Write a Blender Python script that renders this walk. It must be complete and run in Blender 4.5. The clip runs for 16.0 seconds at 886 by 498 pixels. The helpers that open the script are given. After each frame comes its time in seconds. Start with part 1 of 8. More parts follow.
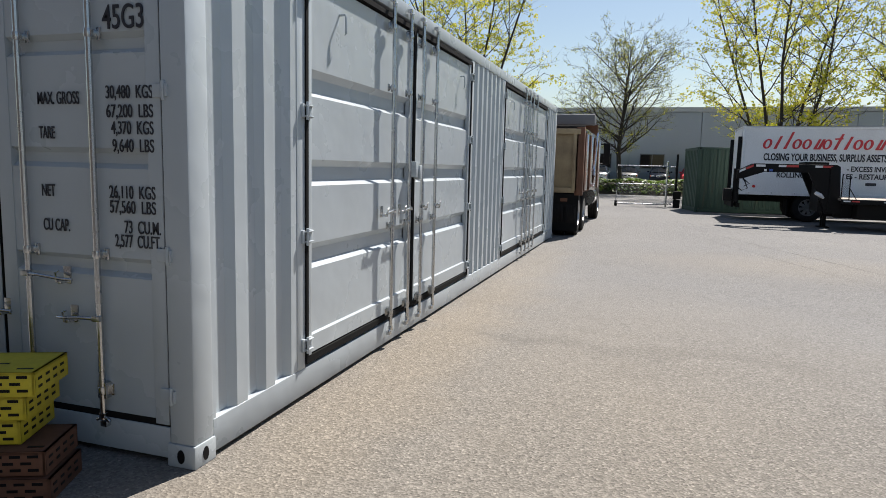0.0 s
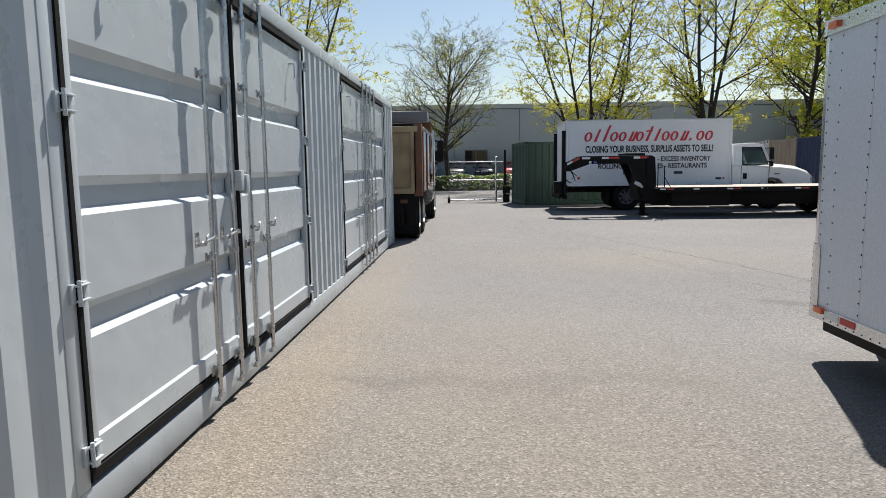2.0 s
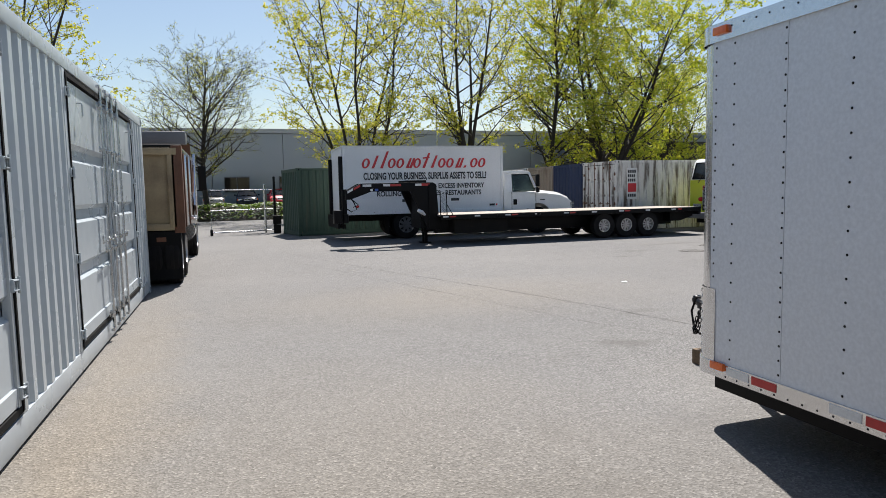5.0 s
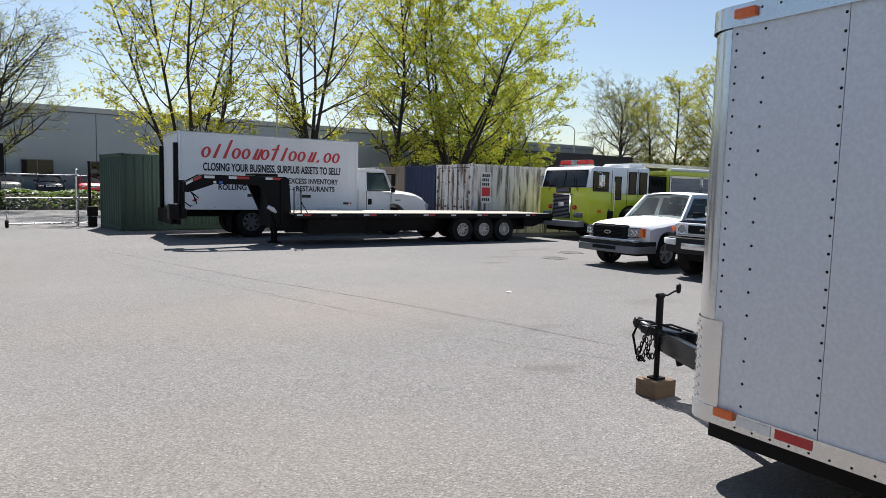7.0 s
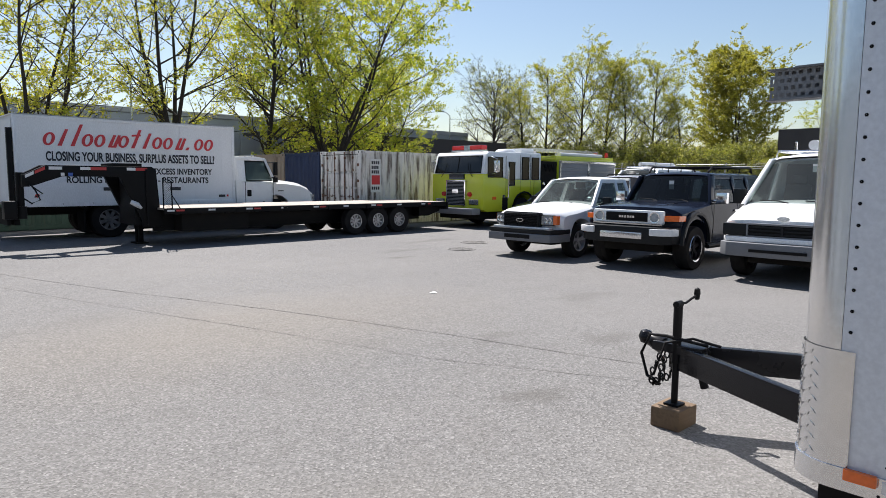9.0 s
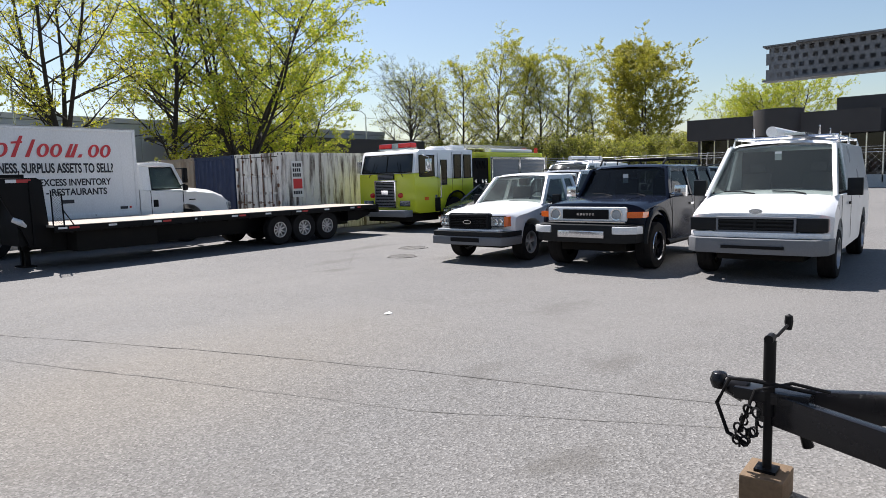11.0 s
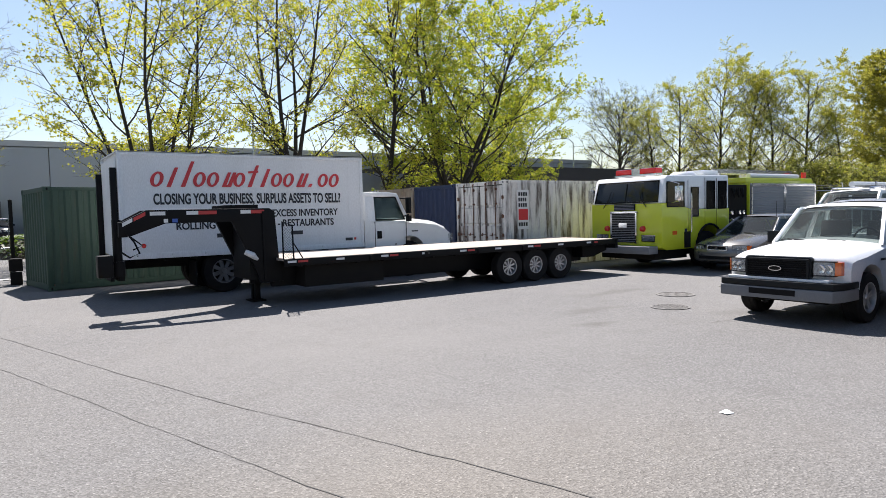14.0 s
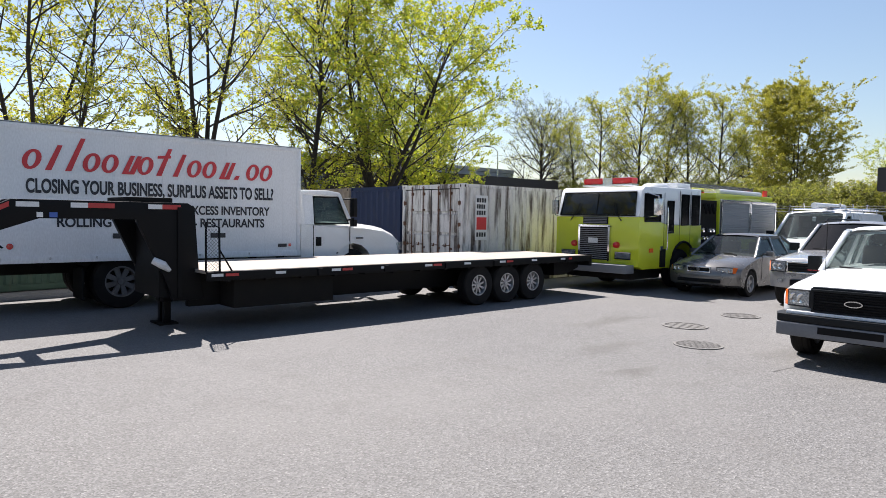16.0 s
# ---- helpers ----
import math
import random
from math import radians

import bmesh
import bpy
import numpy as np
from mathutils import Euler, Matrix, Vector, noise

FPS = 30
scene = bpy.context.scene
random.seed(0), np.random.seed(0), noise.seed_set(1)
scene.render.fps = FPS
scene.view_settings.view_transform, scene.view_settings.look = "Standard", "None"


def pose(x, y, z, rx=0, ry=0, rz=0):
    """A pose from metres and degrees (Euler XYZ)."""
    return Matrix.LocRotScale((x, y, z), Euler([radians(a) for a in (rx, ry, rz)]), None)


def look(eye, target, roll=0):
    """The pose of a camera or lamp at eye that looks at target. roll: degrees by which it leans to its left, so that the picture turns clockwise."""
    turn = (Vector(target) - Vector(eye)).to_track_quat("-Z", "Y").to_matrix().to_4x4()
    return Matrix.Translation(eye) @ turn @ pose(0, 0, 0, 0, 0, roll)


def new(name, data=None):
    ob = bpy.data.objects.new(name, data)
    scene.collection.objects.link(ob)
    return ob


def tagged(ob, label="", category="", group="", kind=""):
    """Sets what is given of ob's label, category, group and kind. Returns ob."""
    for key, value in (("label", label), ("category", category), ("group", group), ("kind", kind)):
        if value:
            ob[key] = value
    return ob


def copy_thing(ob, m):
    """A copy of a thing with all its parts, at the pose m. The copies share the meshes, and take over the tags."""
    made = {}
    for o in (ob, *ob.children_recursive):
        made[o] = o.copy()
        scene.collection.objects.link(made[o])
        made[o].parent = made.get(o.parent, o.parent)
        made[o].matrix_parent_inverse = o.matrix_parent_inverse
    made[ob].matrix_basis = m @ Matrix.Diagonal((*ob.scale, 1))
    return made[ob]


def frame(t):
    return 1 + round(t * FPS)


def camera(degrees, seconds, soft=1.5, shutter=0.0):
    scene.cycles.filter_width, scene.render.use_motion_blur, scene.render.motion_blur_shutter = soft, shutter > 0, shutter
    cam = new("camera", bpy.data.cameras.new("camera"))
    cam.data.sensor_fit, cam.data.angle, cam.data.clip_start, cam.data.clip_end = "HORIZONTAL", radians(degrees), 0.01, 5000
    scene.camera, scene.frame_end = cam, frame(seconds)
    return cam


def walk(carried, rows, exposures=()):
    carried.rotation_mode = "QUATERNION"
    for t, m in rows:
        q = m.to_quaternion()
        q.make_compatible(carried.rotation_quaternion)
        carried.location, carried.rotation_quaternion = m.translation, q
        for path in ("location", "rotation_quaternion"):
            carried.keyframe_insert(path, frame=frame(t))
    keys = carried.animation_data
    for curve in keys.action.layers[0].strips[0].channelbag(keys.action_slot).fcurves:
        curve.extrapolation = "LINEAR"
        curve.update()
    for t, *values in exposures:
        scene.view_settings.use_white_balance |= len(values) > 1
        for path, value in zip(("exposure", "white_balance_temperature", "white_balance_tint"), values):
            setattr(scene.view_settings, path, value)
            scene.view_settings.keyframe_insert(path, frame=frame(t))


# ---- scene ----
cam = camera(68.1, 16.0, 0.5)
PATH = [
    (0, (2.056, -2.572, 1.515), (1.463, -0.678, 1.268), 1.4),
    (0.5, (1.939, -2.333, 1.53), (1.558, -0.39, 1.249), 0.0),
    (1, (1.924, -1.986, 1.552), (1.629, -0.025, 1.294), 0.1),
    (1.5, (1.786, -1.739, 1.553), (1.515, 0.227, 1.312), 0.2),
    (2, (1.645, -1.517, 1.56), (1.554, 0.466, 1.314), -0.7),
    (2.5, (1.657, -1.227, 1.564), (1.701, 0.759, 1.333), -0.9),
    (3, (1.597, -0.964, 1.577), (1.679, 1.024, 1.377), -0.9),
    (3.5, (1.425, -0.743, 1.578), (1.687, 1.231, 1.391), -0.8),
    (4, (1.373, -0.465, 1.576), (1.8, 1.475, 1.346), -1.0),
    (4.2, (1.398, -0.329, 1.587), (1.859, 1.606, 1.377), -0.8),
    (6.3, (1.118, 1.014, 1.623), (2.030, 2.783, 1.429), -0.2),
    (6.5, (1.095, 1.182, 1.627), (2.056, 2.924, 1.425), 0.8),
    (7, (1.122, 1.499, 1.616), (2.195, 3.178, 1.436), 1.4),
    (7.5, (1.185, 1.866, 1.629), (2.324, 3.501, 1.455), 1.2),
    (8, (1.19, 2.237, 1.618), (2.394, 3.822, 1.416), 0.7),
    (8.5, (1.266, 2.586, 1.595), (2.573, 4.083, 1.373), 0.6),
    (9, (1.366, 2.951, 1.612), (2.74, 4.389, 1.401), 0.4),
    (9.2, (1.371, 3.088, 1.613), (2.773, 4.498, 1.400), 0.7),
    (11.3, (1.999, 4.353, 1.657), (3.546, 5.603, 1.441), -1.7),
    (11.5, (2.022, 4.464, 1.671), (3.528, 5.764, 1.468), -1.7),
    (12, (2.209, 4.826, 1.673), (3.551, 6.293, 1.454), -0.8),
    (12.5, (2.374, 5.228, 1.715), (3.609, 6.789, 1.513), -1.4),
    (13, (2.549, 5.711, 1.733), (3.684, 7.353, 1.619), -2.2),
    (13.5, (2.633, 6.182, 1.723), (3.746, 7.839, 1.611), -1.8),
    (14, (2.803, 6.639, 1.693), (3.923, 8.292, 1.582), -1.4),
    (14.5, (2.977, 7.225, 1.68), (4.118, 8.863, 1.566), -0.1),
    (15, (3.196, 7.874, 1.678), (4.37, 9.49, 1.572), 0.0),
    (15.5, (3.327, 8.578, 1.696), (4.577, 10.136, 1.599), 0.5),
    (16, (3.474, 9.322, 1.702), (4.814, 10.804, 1.608), 0.9),
]
walk(cam, [(t, look(eye, target, roll)) for t, eye, target, roll in PATH], [(0, 0.88, 6520, 11), (4, 0.87, 6500, 11), (7, 0.97, 6320, 12), (12, 1.05, 6320, 13), (16, 1.19, 6360, 14)])

# ---------------------------------------------------------------- light
SUN = Vector((0.22, 0.69, 1.0)).normalized()
world = bpy.data.worlds.new("world")
scene.world = world
world.use_nodes = True
wn = world.node_tree
sky = wn.nodes.new("ShaderNodeTexSky")
sky.sky_type = "NISHITA"
sky.sun_disc = False
sky.sun_elevation = math.asin(SUN.z)
sky.sun_rotation = math.atan2(SUN.x, SUN.y)
sky.air_density, sky.dust_density, sky.ozone_density = 1.2, 0.7, 1.4
wn.links.new(sky.outputs[0], wn.nodes["Background"].inputs[0])
wn.nodes["Background"].inputs[1].default_value = 0.058
sun_data = bpy.data.lights.new("sun", "SUN")
sun_data.energy, sun_data.angle, sun_data.color = 5.0, radians(0.53), (1.0, 0.955, 0.895)
sun = new("sun", sun_data)
sun.matrix_world = look(SUN * 60, (0, 0, 0))


# ---------------------------------------------------------------- materials
def nodes_of(name):
    m = bpy.data.materials.new(name)
    m.use_nodes = True
    return m, m.node_tree, m.node_tree.nodes["Principled BSDF"]


def add(nt, kind, **values):
    n = nt.nodes.new(kind)
    for k, v in values.items():
        n.inputs[k.replace("_", " ")].default_value = v
    return n


def noise_node(nt, vec, scale, detail=3.0, rough=0.55):
    n = add(nt, "ShaderNodeTexNoise", Scale=scale, Detail=detail, Roughness=rough)
    nt.links.new(vec, n.inputs["Vector"])
    return n.outputs["Fac"]


def ramp(nt, fac, a, b, ca=(0, 0, 0, 1), cb=(1, 1, 1, 1)):
    r = nt.nodes.new("ShaderNodeValToRGB")
    r.color_ramp.elements[0].position, r.color_ramp.elements[1].position = a, b
    r.color_ramp.elements[0].color, r.color_ramp.elements[1].color = ca, cb
    nt.links.new(fac, r.inputs[0])
    return r.outputs[0]


def mix(nt, fac, a, b, mode="MIX"):
    m = nt.nodes.new("ShaderNodeMix")
    m.data_type, m.blend_type = "RGBA", mode
    for sock, val in ((m.inputs["Factor"], fac), (m.inputs["A"], a), (m.inputs["B"], b)):
        if hasattr(val, "links"):
            nt.links.new(val, sock)
        else:
            sock.default_value = val
    return m.outputs["Result"]


def rgba(c):
    return (c[0], c[1], c[2], 1.0)


def bump(nt, bsdf, height, strength, dist=0.01):
    b = add(nt, "ShaderNodeBump", Strength=strength, Distance=dist)
    nt.links.new(height, b.inputs["Height"])
    nt.links.new(b.outputs[0], bsdf.inputs["Normal"])


def surface(name, col, rough=0.5, metal=0.0, dirt=None, amount=0.35, scale=1.5, grain=45.0, relief=0.15,
            stretch=(1, 1, 1), coat=0.0, spread=0.06, spec=0.5):
    """Paint, metal, wood, rubber: base colour, patches of dirt or wear at one scale, grain at another, fine relief."""
    m, nt, b = nodes_of(name)
    co = nt.nodes.new("ShaderNodeTexCoord").outputs["Object"]
    mp = add(nt, "ShaderNodeMapping")
    mp.inputs["Scale"].default_value = stretch
    nt.links.new(co, mp.inputs["Vector"])
    v = mp.outputs[0]
    big, small = noise_node(nt, v, scale, 5), noise_node(nt, v, grain, 3)
    dirt = dirt or tuple(c * 0.72 for c in col)
    fac = ramp(nt, big, 0.42, 0.72, (0, 0, 0, 1), (amount, amount, amount, 1))
    c1 = mix(nt, fac, rgba(col), rgba(dirt))
    c2 = mix(nt, ramp(nt, small, 0.35, 0.7, (1 - spread * 2, 1 - spread * 2, 1 - spread * 2, 1), (1, 1, 1, 1)), (0, 0, 0, 1), c1)
    nt.links.new(c2, b.inputs["Base Color"])
    rr = add(nt, "ShaderNodeMapRange")
    nt.links.new(big, rr.inputs["Value"])
    rr.inputs["To Min"].default_value, rr.inputs["To Max"].default_value = max(0.03, rough - 0.08), min(1, rough + 0.12)
    nt.links.new(rr.outputs[0], b.inputs["Roughness"])
    b.inputs["Metallic"].default_value = metal
    b.inputs["Coat Weight"].default_value = coat
    b.inputs["Specular IOR Level"].default_value = spec
    b.inputs["Coat Roughness"].default_value = 0.06
    if relief:
        bump(nt, b, small, relief, 0.004)
    return m


def sheet_paint(name, col, dust):
    """Glossy paint over slightly buckled sheet steel, dusty towards rough patches."""
    m, nt, b = nodes_of(name)
    co = nt.nodes.new("ShaderNodeTexCoord").outputs["Object"]
    big, mid, small = noise_node(nt, co, 1.3, 5), noise_node(nt, co, 3.2, 2), noise_node(nt, co, 160.0, 2)
    fac = ramp(nt, big, 0.45, 0.75, (0, 0, 0, 1), (0.25, 0.25, 0.25, 1))
    nt.links.new(mix(nt, fac, rgba(col), rgba(dust)), b.inputs["Base Color"])
    rr = add(nt, "ShaderNodeMapRange")
    nt.links.new(big, rr.inputs["Value"])
    rr.inputs["To Min"].default_value, rr.inputs["To Max"].default_value = 0.16, 0.42
    nt.links.new(rr.outputs[0], b.inputs["Roughness"])
    b.inputs["Specular IOR Level"].default_value = 0.6
    wave = nt.nodes.new("ShaderNodeBump")
    wave.inputs["Strength"].default_value, wave.inputs["Distance"].default_value = 0.22, 0.03
    nt.links.new(mid, wave.inputs["Height"])
    fine = nt.nodes.new("ShaderNodeBump")
    fine.inputs["Strength"].default_value, fine.inputs["Distance"].default_value = 0.05, 0.002
    nt.links.new(small, fine.inputs["Height"])
    nt.links.new(wave.outputs[0], fine.inputs["Normal"])
    nt.links.new(fine.outputs[0], b.inputs["Normal"])
    return m


def glass(name, tint=(0.55, 0.62, 0.6), clear=0.55, body=0.05):
    """Thin vehicle glass: part clear, part mirror-like."""
    m, nt, b = nodes_of(name)
    b.inputs["Base Color"].default_value = rgba(tuple(c * body for c in tint))
    b.inputs["Roughness"].default_value = 0.03
    b.inputs["Specular IOR Level"].default_value = 0.6
    b.inputs["IOR"].default_value = 1.52
    tr = nt.nodes.new("ShaderNodeBsdfTransparent")
    tr.inputs[0].default_value = rgba(tint)
    ms = nt.nodes.new("ShaderNodeMixShader")
    ms.inputs[0].default_value = clear
    nt.links.new(b.outputs[0], ms.inputs[1])
    nt.links.new(tr.outputs[0], ms.inputs[2])
    nt.links.new(ms.outputs[0], nt.nodes["Material Output"].inputs[0])
    return m


def asphalt_material():
    m, nt, b = nodes_of("weathered_asphalt")
    co = nt.nodes.new("ShaderNodeTexCoord").outputs["Object"]
    big, mid = noise_node(nt, co, 0.22, 5), noise_node(nt, co, 1.7, 6, 0.6)
    vor = add(nt, "ShaderNodeTexVoronoi", Scale=72.0)
    nt.links.new(co, vor.inputs["Vector"])
    grain = noise_node(nt, co, 38.0, 4, 0.7)
    stone = ramp(nt, vor.outputs["Color"], 0.15, 0.95, rgba((0.06, 0.058, 0.055)), rgba((0.46, 0.452, 0.44)))
    base = mix(nt, ramp(nt, grain, 0.35, 0.7), rgba((0.165, 0.162, 0.157)), stone)
    base = mix(nt, ramp(nt, big, 0.3, 0.75, (0.0, 0.0, 0.0, 1), (0.6, 0.6, 0.6, 1)), base, rgba((0.275, 0.266, 0.25)))
    sp = add(nt, "ShaderNodeTexVoronoi", Scale=27.0)
    nt.links.new(co, sp.inputs["Vector"])
    base = mix(nt, ramp(nt, sp.outputs["Distance"], 0.1, 0.26, (0.75, 0.75, 0.75, 1), (0, 0, 0, 1)), base, ramp(nt, sp.outputs["Color"], 0.2, 0.9, rgba((0.11, 0.105, 0.10)), rgba((0.5, 0.485, 0.46))))
    dark = ramp(nt, mid, 0.52, 0.78, (0, 0, 0, 1), (0.42, 0.42, 0.42, 1))
    base = mix(nt, dark, base, rgba((0.17, 0.16, 0.148)))
    # oil stains and a damp-looking worn band, each with a ragged edge
    warp = add(nt, "ShaderNodeTexNoise", Scale=1.3, Detail=4.0)
    nt.links.new(co, warp.inputs["Vector"])
    off = nt.nodes.new("ShaderNodeVectorMath")
    off.operation = "SCALE"
    nt.links.new(warp.outputs["Color"], off.inputs[0])
    off.inputs["Scale"].default_value = 0.9
    pos = nt.nodes.new("ShaderNodeVectorMath")
    pos.operation = "ADD"
    nt.links.new(co, pos.inputs[0])
    nt.links.new(off.outputs[0], pos.inputs[1])
    for x, y, sx, sy, k in ((1.7, 0.5, 3.2, 6.5, 0.38), (0.3, 4.5, 0.7, 9.0, 0.35), (4.5, 9.5, 4.0, 2.2, 0.22)):
        mp = add(nt, "ShaderNodeMapping")
        mp.vector_type = "TEXTURE"
        mp.inputs["Location"].default_value = (x + 0.45, y + 0.45, 0.45)
        mp.inputs["Scale"].default_value = (sx, sy, 3)
        nt.links.new(pos.outputs[0], mp.inputs["Vector"])
        ln = nt.nodes.new("ShaderNodeVectorMath")
        ln.operation = "LENGTH"
        nt.links.new(mp.outputs[0], ln.inputs[0])
        dust = mix(nt, 1.0, base, (1.25, 1.12, 0.92, 1), "MULTIPLY")
        base = mix(nt, ramp(nt, ln.outputs["Value"], 0.2, 1.2, (k * 1.6, k * 1.6, k * 1.6, 1), (0, 0, 0, 1)), base, dust)
    for x, y, sx, sy, k in ((9.95, 13.25, 0.5, 0.22, 0.55), (5.2, 5.95, 0.45, 0.2, 0.5), (7.2, 6.6, 0.5, 0.22, 0.4), (10.9, 14.3, 0.9, 0.3, 0.4),
                            (12.6, 12.6, 0.8, 0.35, 0.3), (9.2, 8.2, 0.7, 0.3, 0.3), (13.1, 15.6, 1.3, 0.4, 0.45), (1.9, 3.2, 2.3, 0.2, 0.2),
                            (1.0, 3.2, 0.5, 0.25, 0.15), (-0.3, 14.5, 0.9, 1.6, 0.35), (6.4, 7.4, 0.5, 0.22, 0.35)):
        mp = add(nt, "ShaderNodeMapping")
        mp.vector_type = "TEXTURE"
        mp.inputs["Location"].default_value = (x + 0.45, y + 0.45, 0.45)
        mp.inputs["Scale"].default_value = (sx, sy, 3)
        nt.links.new(pos.outputs[0], mp.inputs["Vector"])
        ln = nt.nodes.new("ShaderNodeVectorMath")
        ln.operation = "LENGTH"
        nt.links.new(mp.outputs[0], ln.inputs[0])
        base = mix(nt, ramp(nt, ln.outputs["Value"], 0.35, 1.15, (k, k, k, 1), (0, 0, 0, 1)), base, rgba((0.12, 0.112, 0.10)))
    base = mix(nt, 1.0, base, (0.69, 0.685, 0.685, 1), "MULTIPLY")
    nt.links.new(base, b.inputs["Base Color"])
    b.inputs["Roughness"].default_value = 0.88
    b.inputs["Specular IOR Level"].default_value = 0.3
    h = mix(nt, 0.5, vor.outputs["Distance"], grain)
    bump(nt, b, h, 0.9, 0.012)
    return m


def leaf_material(name, a, c):
    m, nt, b = nodes_of(name)
    g = nt.nodes.new("ShaderNodeNewGeometry")
    col = ramp(nt, g.outputs["Random Per Island"], 0.0, 1.0, rgba(a), rgba(c))
    nt.links.new(col, b.inputs["Base Color"])
    b.inputs["Roughness"].default_value = 0.5
    tl = nt.nodes.new("ShaderNodeBsdfTranslucent")
    nt.links.new(mix(nt, 1.0, col, (1.0, 1.0, 0.55, 1), "MULTIPLY"), tl.inputs[0])
    ms = nt.nodes.new("ShaderNodeMixShader")
    ms.inputs[0].default_value = 0.5
    nt.links.new(b.outputs[0], ms.inputs[1])
    nt.links.new(tl.outputs[0], ms.inputs[2])
    nt.links.new(ms.outputs[0], nt.nodes["Material Output"].inputs[0])
    return m


def plank_material():
    m, nt, b = nodes_of("sun_bleached_planks")
    co = nt.nodes.new("ShaderNodeTexCoord").outputs["Object"]
    mp = add(nt, "ShaderNodeMapping")
    mp.inputs["Scale"].default_value = (0.35, 6, 6)
    nt.links.new(co, mp.inputs["Vector"])
    n = noise_node(nt, mp.outputs[0], 9.0, 6, 0.65)
    oi = nt.nodes.new("ShaderNodeObjectInfo")
    c = ramp(nt, n, 0.3, 0.75, rgba((0.25, 0.21, 0.17)), rgba((0.46, 0.41, 0.35)))
    c = mix(nt, ramp(nt, oi.outputs["Random"], 0, 1, (0, 0, 0, 1), (0.4, 0.4, 0.4, 1)), c, rgba((0.33, 0.265, 0.21)))
    nt.links.new(c, b.inputs["Base Color"])
    b.inputs["Roughness"].default_value = 0.8
    bump(nt, b, n, 0.35, 0.006)
    return m


def rust_streaks(name, paint, rust, low=0.5, high=0.7):
    """Old container paint with rust running down it."""
    m, nt, b = nodes_of(name)
    co = nt.nodes.new("ShaderNodeTexCoord").outputs["Object"]
    mp = add(nt, "ShaderNodeMapping")
    mp.inputs["Scale"].default_value = (3.2, 3.2, 0.35)
    nt.links.new(co, mp.inputs["Vector"])
    st, fine = noise_node(nt, mp.outputs[0], 1.6, 6, 0.65), noise_node(nt, co, 26.0, 4)
    c = mix(nt, ramp(nt, st, low, high), rgba(paint), rgba(rust))
    c = mix(nt, ramp(nt, fine, 0.45, 0.75, (0, 0, 0, 1), (0.3, 0.3, 0.3, 1)), c, rgba(tuple(x * 0.55 for x in paint)))
    nt.links.new(c, b.inputs["Base Color"])
    b.inputs["Roughness"].default_value = 0.65
    bump(nt, b, fine, 0.2, 0.005)
    return m


ASPHALT = asphalt_material()
GREY_PAINT = sheet_paint("light_grey_container_paint", (0.43, 0.473, 0.497), (0.35, 0.365, 0.375))
ROOF_GREY = surface("container_roof_paint", (0.62, 0.63, 0.63), 0.5, relief=0.05)
GALV = surface("galvanised_steel", (0.56, 0.57, 0.58), 0.24, 1.0, dirt=(0.30, 0.30, 0.30), amount=0.3, scale=6, relief=0.06)
RUBBER = surface("black_rubber", (0.012, 0.012, 0.012), 0.8, relief=0.2, grain=60, spec=0.12)
TYRE = surface("tyre_rubber", (0.016, 0.015, 0.015), 0.85, dirt=(0.05, 0.046, 0.04), amount=0.3, scale=4, relief=0.3, spec=0.12)
BLACK = surface("black_paint", (0.009, 0.009, 0.010), 0.42, dirt=(0.018, 0.016, 0.014), amount=0.3, relief=0.1, spec=0.1)
BLACK_GLOSS = surface("glossy_black_paint", (0.008, 0.008, 0.010), 0.25, dirt=(0.02, 0.02, 0.02), amount=0.3, relief=0.04, coat=0.0, spec=0.25)
CHASSIS = surface("dirty_chassis", (0.016, 0.015, 0.014), 0.75, dirt=(0.03, 0.025, 0.02), amount=0.35, scale=3, spec=0.08)
WHITE = surface("white_vehicle_paint", (0.84, 0.85, 0.85), 0.28, dirt=(0.62, 0.61, 0.58), amount=0.22, relief=0.02, coat=0.5)
WHITE_BOX = surface("white_box_panel", (0.84, 0.85, 0.86), 0.42, dirt=(0.60, 0.60, 0.58), amount=0.3, scale=0.9, stretch=(1, 1, 0.4), relief=0.03)
TRAILER_SKIN = surface("white_trailer_skin", (0.73, 0.755, 0.79), 0.33, dirt=(0.64, 0.655, 0.67), amount=0.2, scale=0.8, relief=0.03)
ALU = surface("brushed_aluminium", (0.74, 0.74, 0.75), 0.17, 0.92, amount=0.2, relief=0.05)
SHUTTER = surface("dull_grey_shutter", (0.21, 0.215, 0.225), 0.45, 0.15, amount=0.2, relief=0.05)
RIM_STEEL = surface("dusty_grey_steel_rim", (0.20, 0.195, 0.19), 0.5, 0.3, dirt=(0.08, 0.07, 0.06), amount=0.5, scale=5)
CHROME = surface("chrome", (0.75, 0.75, 0.76), 0.1, 1.0, amount=0.1, relief=0.0)
ALLOY = surface("silver_wheel_alloy", (0.52, 0.52, 0.53), 0.32, 0.7, dirt=(0.2, 0.18, 0.16), amount=0.35, scale=6)
WINDOW = glass("vehicle_glass", (0.66, 0.78, 0.76), 0.52)
TINTED = glass("smoked_vehicle_glass", (0.34, 0.40, 0.41), 0.6, 0.02)
DARK_WINDOW = glass("tinted_glass", (0.10, 0.11, 0.12), 0.35)
LENS = glass("clear_lamp_lens", (0.9, 0.92, 0.93), 0.6, 0.35)
REFLECTOR = surface("lamp_reflector", (0.62, 0.63, 0.65), 0.22, 0.9, amount=0.1, relief=0.0)
